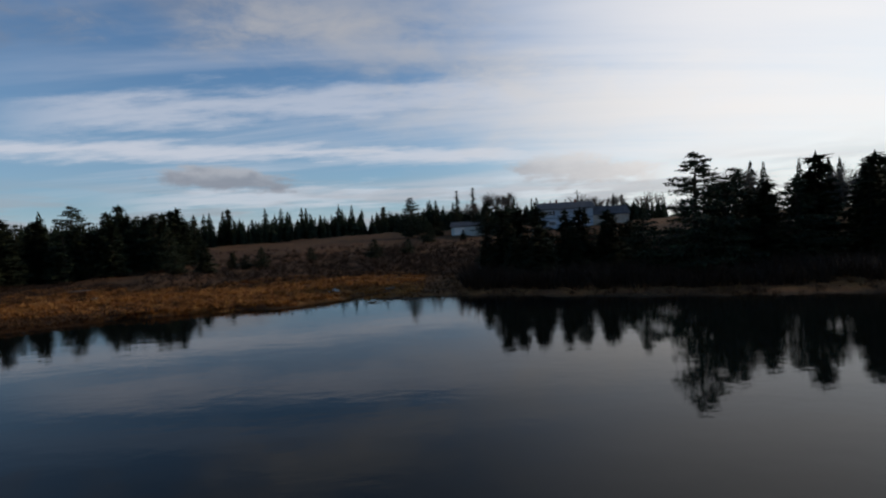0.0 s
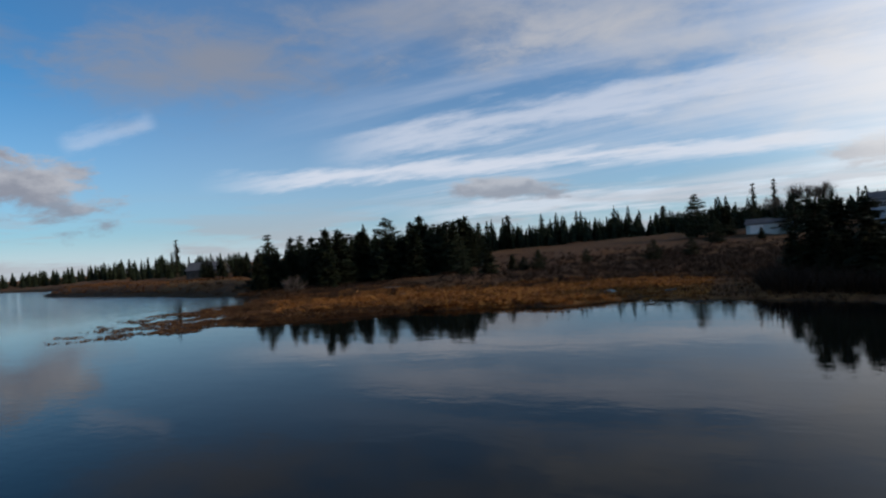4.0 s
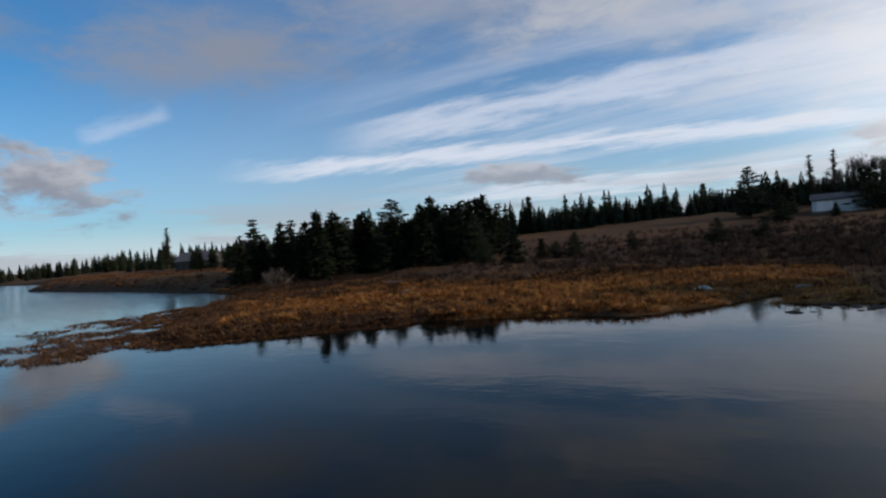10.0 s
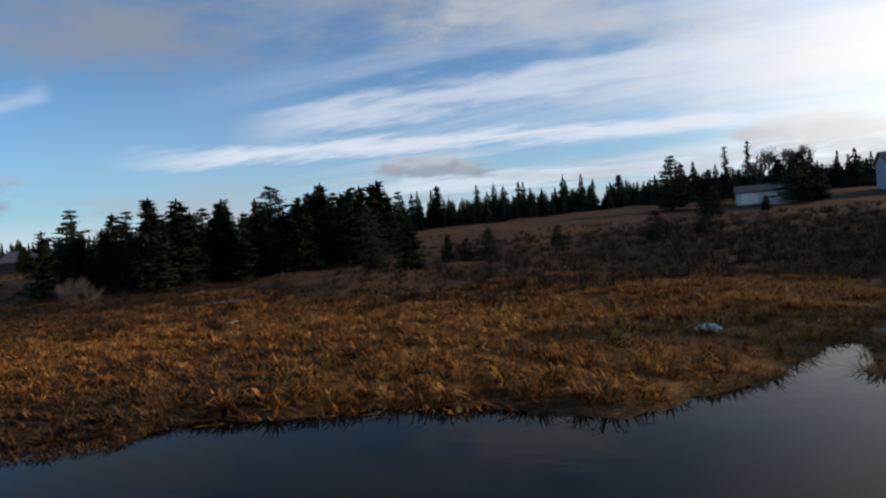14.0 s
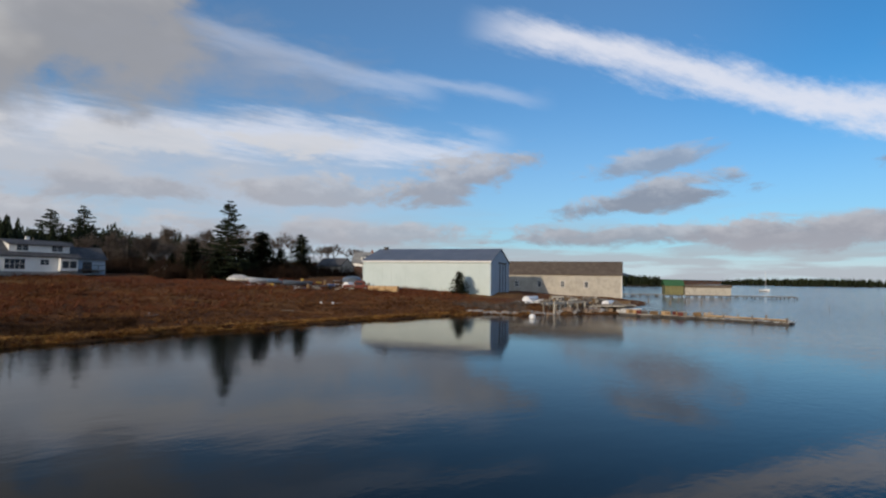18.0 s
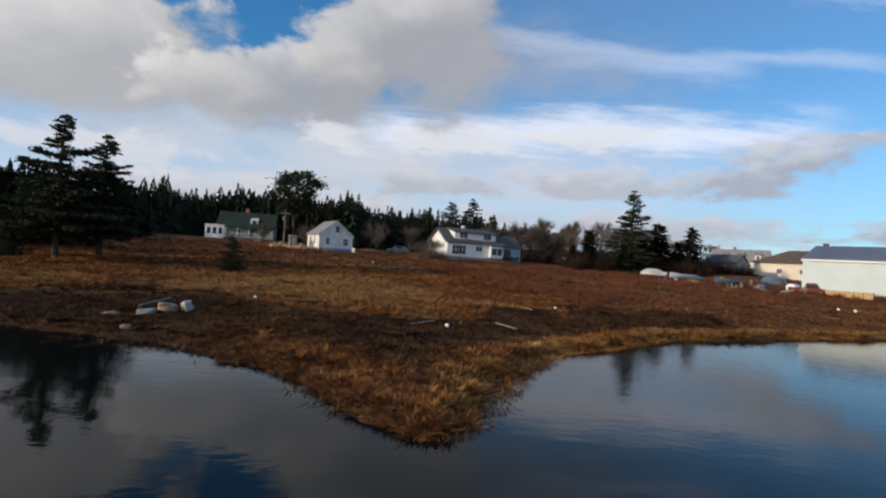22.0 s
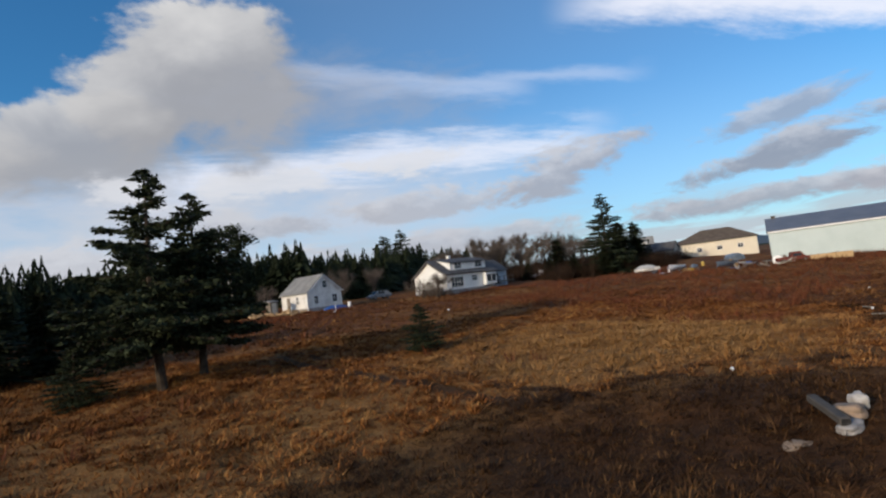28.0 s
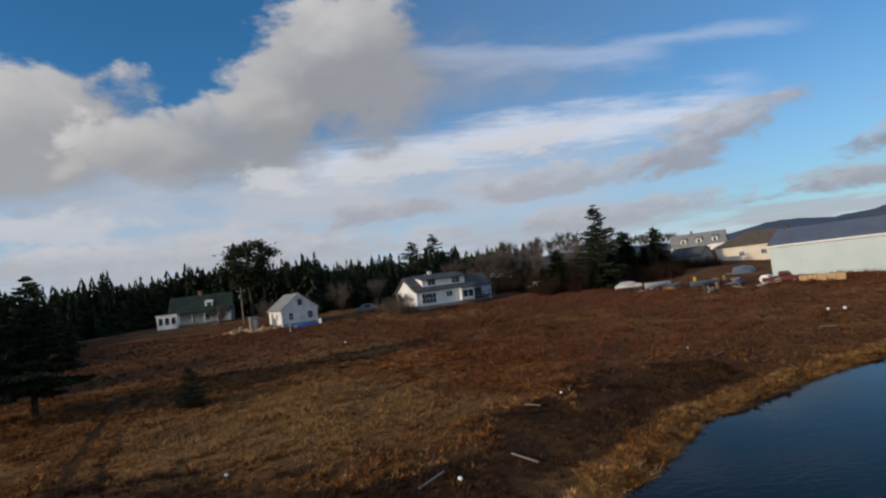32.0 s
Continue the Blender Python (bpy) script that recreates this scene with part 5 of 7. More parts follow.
def boat_shed():
    ob = gable_house("boat_shed", "long pale boat shed with a slate-blue metal roof", -75.4, -68.9, YARD, 17.6, 27.0, 6.3, 9.0, M_METAL_WALL, M_ROOF_METAL, 2.0, 0.25, "shed")
    for k in range(27):                                    # standing ribs of the wall towards the pond
        part("wall_rib", box((0.03, 0.06, 7.3), (-8.81, -13.3 + k * 1.02, -1.0)), M_METAL_WALL, ob)
    # added sheet: the gable's bluish shade is put into its colour
    part("gable_shade_sheet", prism([(-8.8, -1.1), (8.8, -1.1), (8.8, 6.28), (0, 8.97), (-8.8, 6.28)], -13.54, -13.505), M_BLUEWALL, ob, "gable end sheet coloured blue-grey for its shade")
    part("fascia", box((0.10, 27.3, 0.28), (-9.06, 0, 6.02)), M_TRIM, ob)
    door = part("sliding_door", box((5.6, 0.14, 6.2), (1.5, -13.57, -0.3)), M_BLUEWALL, ob, "tall pale blue sliding door")
    for x in (-2.72, 0.0, 2.72):
        part("door_post", box((0.22, 0.10, 6.2), (1.5 + x, -13.7, -0.3)), M_DARKTRIM, door)
    part("door_rail", box((7.6, 0.24, 0.3), (1.5, -13.6, 6.0)), M_DARKTRIM, ob)
    part("corner_board", box((0.2, 0.2, 7.4), (-8.78, -13.48, -1.0)), M_BLUEWALL, ob)
    vent = part("roof_vent", box((0.9, 0.7, 0.7), (0, 12.2, 8.8), 0.04), M_DARKTRIM, ob, "rusty square roof vent")
    part("vent_cap", box((1.1, 0.9, 0.1), (0, 12.2, 9.5)), M_DARKTRIM, vent)


def long_shed():
    ob = gable_house("long_shed", "long beige shingled shed with small white windows", -107.6, -66.5, YARD, 8.6, 32.0, 4.8, 7.8, M_GREYWALL, M_ROOF_BROWN, 1.4, 0.25, "shed")
    for y in (-8.2, -2.8, 2.6, 8.0):
        window(ob, -4.32, y, 2.5, 0.8, 1.35, -90)
    part("corner_board", box((0.18, 0.18, 5.6), (-4.3, -16.0, -0.9)), M_TRIM, ob)
    part("door", box((1.0, 0.1, 2.1), (0.6, -16.03, 0.0)), M_DARKTRIM, ob, "dark plank door")
    part("ridge_board", box((0.5, 11.0, 0.5), (1.9, 9.5, 7.1)), M_ROOF_DARK, ob)


def small_house():
    ob = gable_house("cottage", "small worn white cottage with a grey roof", 22.5, -94.4, -155.2, 6.4, 7.4, 2.7, 5.2, M_WORN_WHITE, M_ROOF_GREY, 4.9, 0.3)
    window(ob, 0.2, -3.72, 3.7, 0.8, 1.1, 0, bars=0)
    window(ob, -1.6, -3.72, 1.35, 0.7, 1.2, 0)
    window(ob, 1.9, -3.72, 1.35, 0.9, 1.2, 0)
    window(ob, -3.22, -1.0, 1.5, 0.6, 1.1, -90)
    part("door", box((0.08, 0.9, 2.0), (-3.23, 1.6, 0.1)), M_WOOD, ob, "grey plank door")
    part("corner_board", box((0.16, 0.16, 3.0), (3.2, -3.7, -0.3)), M_TRIM, ob)
    part("corner_board", box((0.16, 0.16, 3.0), (-3.2, -3.7, -0.3)), M_TRIM, ob)
    part("foundation", box((6.5, 7.5, 0.9), (0, 0, -0.75)), M_STONE, ob)
    for s in (-1, 1):
        part("bargeboard", prism([(0, 5.22), (s * 3.5, 2.47), (s * 3.5, 2.27), (0, 5.0)], -4.06, -4.0), M_TRIM, ob)


def white_house():
    ob = gable_house("white_house", "white clapboard house with a long shed dormer", -4.4, -96.5, -70.1, 8.6, 12.2, 2.9, 5.5, M_WHITE, M_ROOF_DARK, 5.0, 0.4)
    dormer = part("dormer", prism([(-3.6, 3.2), (-3.6, 4.75), (0.1, 5.55), (0.1, 4.0)], -4.9, 4.3), M_WHITE, ob, "white dormer wall")
    part("dormer_roof", prism([(-4.0, 4.70), (0.3, 5.66), (0.3, 5.82), (-4.0, 4.86)], -5.2, 4.6), M_ROOF_DARK, dormer)
    for y in (-2.9, 2.4):
        window(ob, -3.62, y, 4.2, 1.7, 0.95, -90, bars=1)
    window(ob, -4.32, 3.6, 1.35, 2.9, 1.7, -90, bars=3)
    window(ob, -4.32, -0.8, 1.75, 1.3, 0.9, -90, bars=1)
    bay = part("bay", box((1.0, 2.9, 2.2), (-4.7, -4.4, 0.25), 0.04), M_WHITE, ob, "white projecting bay")
    part("bay_glass", box((0.05, 2.3, 1.3), (-5.22, -4.4, 0.75)), M_GLASS, bay, "dark bay window glass")
    part("bay_post", box((0.08, 0.1, 1.3), (-5.24, -4.4, 0.75)), M_TRIM, bay)
    part("bay_roof", prism([(-5.5, 2.5), (-4.2, 3.0), (-4.2, 3.14), (-5.5, 2.64)], -6.2, -2.8), M_ROOF_DARK, bay)
    part("foundation", box((8.8, 12.4, 1.1), (0, 0, -1.05)), M_STONE, ob)
    ch = part("chimney", box((0.6, 0.6, 1.2), (0.6, 0.4, 5.2), 0.03), M_TRIM, ob, "short pale chimney")
    part("chimney_cap", box((0.7, 0.7, 0.1), (0.6, 0.4, 6.4)), M_DARKTRIM, ch)
    for s in (-1, 1):
        part("bargeboard", prism([(0, 5.5), (s * 4.7, 2.68), (s * 4.7, 2.46), (0, 5.26)], 6.5, 6.56), M_DARKTRIM, ob)
    part("rear_wing_wall", prism([(-2.6, -1.2), (3.4, -1.2), (3.4, 2.7), (0.4, 4.7), (-2.6, 2.7)], -11.6, -6.1), M_BLUEWALL, ob, "pale blue side wing")
    for sd in (-1, 1):
        part("wing_roof", prism([(0.4, 4.72), (0.4 + sd * 3.4, 2.45), (0.4 + sd * 3.4, 2.6), (0.4, 4.88)], -11.9, -6.1), M_ROOF_DARK, ob)
    part("wing_door", box((0.06, 1.6, 2.1), (-2.64, -8.4, 0.0)), M_GLASS, ob, "dark glazed door")
    deck = part("deck", box((2.4, 4.4, 0.2), (-4.0, -8.6, 0.4)), M_DARKTRIM, ob, "dark timber deck")
    for y in (-10.6, -9.3, -8.0, -6.8):
        part("deck_post", box((0.1, 0.1, 1.5), (-5.1, y, -0.1)), M_DARKTRIM, deck)
    part("deck_rail", box((0.08, 4.2, 0.1), (-5.1, -8.6, 1.35)), M_DARKTRIM, deck)


def green_roof_house():
    ob = gable_house("green_roof_house", "old grey house with dark green roof and white porch", 46.0, -127.5, -84.0, 8.4, 13.0, 3.1, 6.7, M_WORN_WHITE, M_ROOF_GREEN, 6.0)
    ch = part("chimney", box((0.8, 0.8, 1.7), (0.2, 0.4, 6.1), 0.03), M_BRICK, ob, "square brick chimney")
    part("chimney_cap", box((0.9, 0.9, 0.12), (0.2, 0.4, 7.8)), M_DARKTRIM, ch)
    porch = part("porch_roof", prism([(-7.0, 2.75), (-4.0, 3.35), (-4.0, 3.5), (-7.0, 2.9)], -6.6, 4.4), M_ROOF_GREEN, ob)
    part("porch_floor", box((2.8, 11.0, 0.25), (-5.6, -1.1, 0.2)), M_WOOD, porch)
    for k in range(5):
        part("porch_post", box((0.16, 0.16, 2.5), (-6.8, -6.3 + k * 2.6, 0.4)), M_TRIM, porch)
    for k in range(4):
        part("railing", box((0.06, 2.4, 0.08), (-6.8, -5.0 + k * 2.6, 1.3)), M_TRIM, porch)
    for y in (-4.6, -1.4, 1.8):
        window(ob, -4.22, y, 1.7, 0.9, 1.4, -90)
    dm = part("dormer", prism([(-3.2, 3.8), (-3.2, 5.0), (-1.0, 5.7), (-1.0, 4.6)], -2.6, -0.9), M_WORN_WHITE, ob)
    part("dormer_pane", box((0.05, 0.9, 0.9), (-3.23, -1.75, 4.0)), M_GLASS, dm)
    wing = part("sun_room", box((4.2, 4.2, 3.4), (-4.6, 6.6, -0.4), 0.05), M_WHITE, ob, "white glazed sun room")
    part("sun_room_roof", box((4.6, 4.6, 0.2), (-4.6, 6.6, 3.0), 0.03), M_TRIM, wing)
    for k in range(3):
        part("sun_room_pane", box((0.05, 0.8, 1.5), (-6.73, 5.3 + k * 1.3, 1.0)), M_GLASS, wing)
    steps = part("steps", box((1.8, 1.6, 0.3), (-7.7, -3.4, -0.6)), M_TRIM, ob, "white porch steps")
    part("step", box((1.0, 1.6, 0.3), (-7.4, -3.4, -0.3)), M_TRIM, steps)


def cream_hall():
    ob = thing("cream_hall", "low cream hall with a hipped brown shingle roof", "building", -93.6, -115.0, 4.9, YARD)
    part("wall", box((12.0, 20.0, 5.4), (0, 0, -1.2)), M_CREAM, ob)
    bm = bmesh.new()
    eave = [bm.verts.new(p) for p in ((-6.5, -10.5, 4.15), (6.5, -10.5, 4.15), (6.5, 10.5, 4.15), (-6.5, 10.5, 4.15))]
    a, b = bm.verts.new((0, -3.6, 7.5)), bm.verts.new((0, 3.6, 7.5))
    for face in ((eave[0], eave[1], a), (eave[1], eave[2], b, a), (eave[2], eave[3], b), (eave[3], eave[0], a, b), eave[::-1]):
        bm.faces.new(face)
    bmesh.ops.recalc_face_normals(bm, faces=bm.faces)
    part("roof", bm, M_ROOF_BROWN, ob)
    part("fascia", box((0.12, 21.0, 0.25), (-6.44, 0, 3.95)), M_DARKTRIM, ob)
    for y in (-6, -1, 4):
        window(ob, -6.02, y, 2.0, 1.2, 1.0, -90)


def dormer_house():
    ob = gable_house("dormer_house", "white house with grey roof and three dormers", -120, -180, -130.5, 9.5, 19.0, 3.6, 8.0, M_WHITE, M_ROOF_GREY, 7.4)
    for y in (-6.0, -0.6, 4.8):
        d = part("dormer", prism([(-3.9, 4.2), (-3.9, 6.0), (-1.2, 6.9), (-1.2, 5.4)], y - 0.9, y + 0.9), M_WHITE, ob, "small white dormer")
        part("dormer_pane", box((0.05, 0.9, 1.1), (-3.93, y, 4.6)), M_GLASS, d)
        part("dormer_roof", prism([(-4.1, 5.95), (-1.0, 6.95), (-1.0, 7.08), (-4.1, 6.08)], y - 1.1, y + 1.1), M_ROOF_GREY, d)
    for y in (-7.5, -3.5, 0.5, 4.0):
        window(ob, -4.77, y, 1.8, 1.0, 1.4, -90)
    ell = part("ell_wall", prism([(-8.2, -1.2), (-4.75, -1.2), (-4.75, 3.4), (-8.2, 3.4)], -9.4, -4.6), M_WHITE, ob, "white front ell")
    part("ell_roof", box((3.9, 5.2, 0.2), (-6.5, -7.0, 3.4), 0.03), M_ROOF_GREY, ell)
    ch = part("chimney", box((0.8, 0.8, 1.6), (0, 2.0, 7.4), 0.03), M_BRICK, ob)
    part("chimney_cap", box((0.95, 0.95, 0.12), (0, 2.0, 9.0)), M_STONE, ch)


def grey_shed():
    ob = gable_house("grey_shed", "small weathered grey shed with a dark roof", -71.4, -113.4, -143.1 - 8, 6.0, 8.0, 2.9, 5.0, M_GREYWALL, M_ROOF_DARK, 4.9, 0.25, "shed")
    window(ob, 0.4, -3.77, 1.6, 0.7, 0.9, 0)
    part("door", box((1.1, 0.08, 2.0), (-1.5, -3.78, 0)), M_WOOD, ob)


def north_house():
    ob = gable_house("hill_house", "two-storey pale blue house with a black roof", 31.0, 139.0, -98, 8.6, 12.6, 5.0, 6.6, M_BLUEWALL, M_ROOF_DARK, 5.4, 0.45)
    for y, z in ((-4.2, 4.0), (3.2, 4.0)):
        window(ob, 4.32, y, z, 1.7, 1.0, 90, bars=2)
        for s in (-1, 1):
            part("shutter", box((0.05, 0.45, 1.2), (4.34, y + s * 1.2, z - 0.6)), M_DARKTRIM, ob)
    for y in (0.1, -1.1):
        window(ob, 4.32, y, 4.0, 0.5, 0.8, 90, bars=0)
    window(ob, 4.32, 4.6, 1.5, 1.6, 0.9, 90, bars=2)
    window(ob, 4.32, -3.4, 1.5, 1.6, 0.9, 90, bars=2)
    door = part("door", box((0.08, 1.7, 2.1), (4.33, 1.6, 0.1)), M_TRIM, ob, "white double door")
    part("door_glass", box((0.04, 1.3, 1.3), (4.38, 1.6, 0.7)), M_GLASS, door)
    part("belt_course", box((0.1, 12.7, 0.16), (4.33, 0, 2.7)), M_DARKTRIM, ob)
    for y in (-2.0, 2.6):
        part("chimney", box((0.5, 0.5, 0.9), (0.4, y, 6.5), 0.02), M_BRICK, ob)


def hill_cottages():
    ob = gable_house("hill_cottage", "grey two-part cottage with a dark roof", 41.5, 138.0, -96, 7.5, 8.5, 3.0, 5.0, M_GREYWALL, M_ROOF_DARK, 5.6)
    window(ob, 3.77, 0.0, 1.6, 1.2, 1.2, 90)
    part("wing_wall", prism([(-3, -1), (3, -1), (3, 2.6), (0, 4.2), (-3, 2.6)], -9.5, -4.2), M_CREAM, ob)
    for s in (-1, 1):
        part("wing_roof", prism([(0, 4.22), (s * 3.3, 2.4), (s * 3.3, 2.55), (0, 4.38)], -9.7, -4.2), M_ROOF_DARK, ob)
    window(ob, 3.02, -6.8, 1.5, 0.9, 1.0, 90)
    ob = gable_house("garage", "low pale green garage on the north hill", 6.4, 135.0, -96, 5.0, 7.8, 1.9, 2.9, M_METAL_WALL, M_ROOF_DARK, 5.3, 0.3, "shed")
    window(ob, 2.52, 2.2, 1.3, 0.6, 0.5, 90, bars=0)
    part("garage_door", box((0.08, 2.4, 1.7), (2.53, -2.0, 0)), M_TRIM, ob)


def cape_house():
    ob = gable_house("cape_house", "dark low-roofed house on the far cape", -131, 106, -60, 8, 9, 1.7, 3.8, M_DARKTRIM, M_ROOF_DARK)
    window(ob, -4.02, 0, 0.9, 1.2, 0.8, -90)


def trailer_shed():
    ob = gable_house("white_shed", "small white shed with a grey roof", -33, -150, -75, 4, 7, 2.4, 3.6, M_WHITE, M_ROOF_GREY, None, 0.2, "shed")
    window(ob, -2.02, -1.6, 1.4, 1.2, 0.8, -90)


for build in (boat_shed, long_shed, small_house, white_house, green_roof_house, cream_hall, dormer_house, grey_shed, north_house, hill_cottages, cape_house, trailer_shed):
    build()


# ---------------------------------------------------------------- the wharf, the piers and the bay
def pier():
    turn = math.degrees(math.atan2(25.7, -25.4))
    rng = random.Random(3)
    ob = thing("pier", "long timber pier on piles out in the bay", "pier", -167.7, -75.4, 0.0, turn)
    for k in range(26):
        u = -22 + k * 2.4
        for y in (-1.4, 1.4):
            part("pile", rod((u + rng.uniform(-0.3, 0.3), y, -2), (u + rng.uniform(-0.3, 0.3), y, 0.5 + rng.uniform(0, 0.35)), 0.22, 0.19, 6), M_DARKTRIM, ob)
    for k in range(14):
        part("deck_plank", box((4.2, 3.4, 0.22), (-20.4 + k * 4.28, 0, 0.55), 0.02), M_WOOD, ob)
    shed = thing("pier_shed", "tan board shed standing on the pier", "shed", -167.7, -75.4, 0.78, turn)
    part("wall", box((13.4, 4.6, 2.4), (12.2, 0, 0)), M_GREYWALL, shed)
    part("roof", prism([(5.2, 2.4), (19.2, 2.4), (19.0, 3.2), (5.4, 3.2)], -2.6, 2.6), M_ROOF_BROWN, shed)
    part("door", box((1.0, 0.1, 2.2), (12.4, 2.33, 0)), M_YELLOW, shed, "ochre plank door")
    part("board", box((0.5, 0.1, 2.2), (5.9, 2.33, 0)), M_YELLOW, shed, "ochre corner board")
    for u in (7.5, 9.6, 15.0, 17.2):
        part("shutter", box((1.2, 0.1, 0.9), (u, 2.33, 0.8)), M_BROWNWOOD, shed)
    hut = thing("pier_hut", "olive board hut with a green roof on the pier", "shed", -167.7, -75.4, 0.78, turn)
    part("wall", box((5.4, 5.0, 2.9), (2.3, 0, 0)), M_OLIVE, hut)
    for s in (-1, 1):
        part("roof", roof_along(6.0, 5.4, 2.9, 4.6, s, 2.3), M_HUT_ROOF, hut)
    for u in (1.2, 3.4):
        part("window_pane", box((0.8, 0.06, 0.9), (u, 2.52, 1.2)), M_GLASS, hut)
    for k in range(14):
        x, y = -96 - 34 * rng.random(), -36 - 16 * rng.random()
        ob = thing("mooring_pile", "old dark pile standing in the shallows", "pile", x, y, 0.0, 0, "old piles")
        part("post", rod((0, 0, -2), (rng.uniform(-0.2, 0.2), 0, rng.uniform(0.5, 1.3)), 0.17, 0.13, 6), M_WOOD, ob)


def roof_along(length, w, eave, ridge, s, cx):
    bm = prism([(0, ridge), (s * (w / 2 + 0.2), eave - 0.1), (s * (w / 2 + 0.2), eave + 0.05), (0, ridge + 0.15)], -length / 2, length / 2)
    bmesh.ops.transform(bm, matrix=Matrix.Translation((cx, 0, 0)) @ Matrix.Rotation(radians(90), 4, "Z"), verts=bm.verts)
    return bm


def raft():
    a, b = Vector((-77.9, -11.5)), Vector((-79.1, -0.9))
    turn = math.degrees(math.atan2(b.y - a.y, b.x - a.x))
    rng = random.Random(12)
    L = (b - a).length
    for k in range(3):
        m = a.lerp(b, (k + 0.5) / 3)
        ob = thing("floating_dock", "low weathered floating dock with uneven pale planks", "dock", m.x + rng.uniform(-0.4, 0.4), m.y, 0.0, turn + rng.uniform(-5, 5), "floating docks")
        seg = L / 3 - 0.25
        for y in (-1.0, 1.0):
            part("float", box((seg, 0.7, 0.42), (0, y, -0.22), 0.06), M_DARKTRIM, ob)
        for j in range(9):
            part("plank", box((seg / 9 - 0.05, 2.7 + rng.uniform(-0.3, 0.4), 0.07), (-seg / 2 + (j + 0.5) * seg / 9, rng.uniform(-0.15, 0.15), 0.22 + rng.uniform(0, 0.05)), 0, None, (0, rng.uniform(-3, 3), rng.uniform(-4, 4))), (M_WOOD, M_GREYWALL, M_WORN_WHITE)[j % 3], ob)
        for u, y in ((-seg / 2 + 0.3, 1.2), (seg / 2 - 0.3, -1.2)):
            part("bollard", rod((u, y, 0.1), (u + rng.uniform(-0.1, 0.1), y, 0.75 + 0.3 * rng.random()), 0.12, 0.1, 7), M_WOOD, ob)
        heap = thing("board_pile", "grey boards heaped on the floating dock", "boards", m.x, m.y, 0.30, turn, "dock boards")
        for j in range(6):
            part("board", box((rng.uniform(1.4, 2.8), 0.22, 0.07), (rng.uniform(-0.5, 0.5), -0.7 + 0.25 * j, 0.02 + 0.07 * (j % 3)), 0, None, (0, rng.uniform(-5, 5), rng.uniform(-14, 14))), (M_WOOD, M_PALEWOOD, M_GREYWALL)[j % 3], heap)
    spar = thing("spar", "long pale spar lying along the dock", "spar", *((a + b) / 2 + Vector((1.1, 0))), 0.5, turn)
    part("pole", rod((-L / 2 + 1, 0, 0.05), (L / 2 - 1, 0, 0.05), 0.10, 0.06, 7), M_PALEWOOD, spar)
    for k in range(9):
        x, y = -74.6 - 0.42 * k + rng.uniform(-0.8, 0.8), -20.4 + 1.2 * k
        ob = thing("dock_section", "grey floating dock section moored by the wharf", "dock", x, y, 0.0, 70 + rng.uniform(-25, 25), "dock sections")
        part("float", box((2.6, 1.6, 0.4), (0, 0, -0.1), 0.05), M_DARKTRIM, ob)
        for j in range(5):
            part("plank", box((0.5, 1.9, 0.07), (-1.06 + j * 0.53, rng.uniform(-0.15, 0.15), 0.3), 0, None, (0, 0, rng.uniform(-3, 3))), M_WOOD if k % 2 else M_GREYWALL, ob)
        for j in range(2):
            m, word = ((M_BROWNWOOD, "brown"), (M_PALEWOOD, "tan"), (M_RED, "faded red"), (M_WOOD, "grey"))[(k + j) % 4]
            ob = thing("trap", f"{word} slatted trap stacked on the floating dock", "trap", x + rng.uniform(-0.7, 0.7), y + rng.uniform(-0.5, 0.5), 0.37 , rng.uniform(0, 180), "dock traps")
            part("base", box((1.0, 0.6, 0.06), (0, 0, 0)), m, ob)
            for q in range(4):
                part("slat", box((1.0, 0.07, 0.05), (0, -0.25 + q * 0.165, 0.42)), m, ob)
            for q in (-0.45, 0, 0.45):
                part("bow", box((0.06, 0.58, 0.42), (q, 0, 0.02)), m, ob)


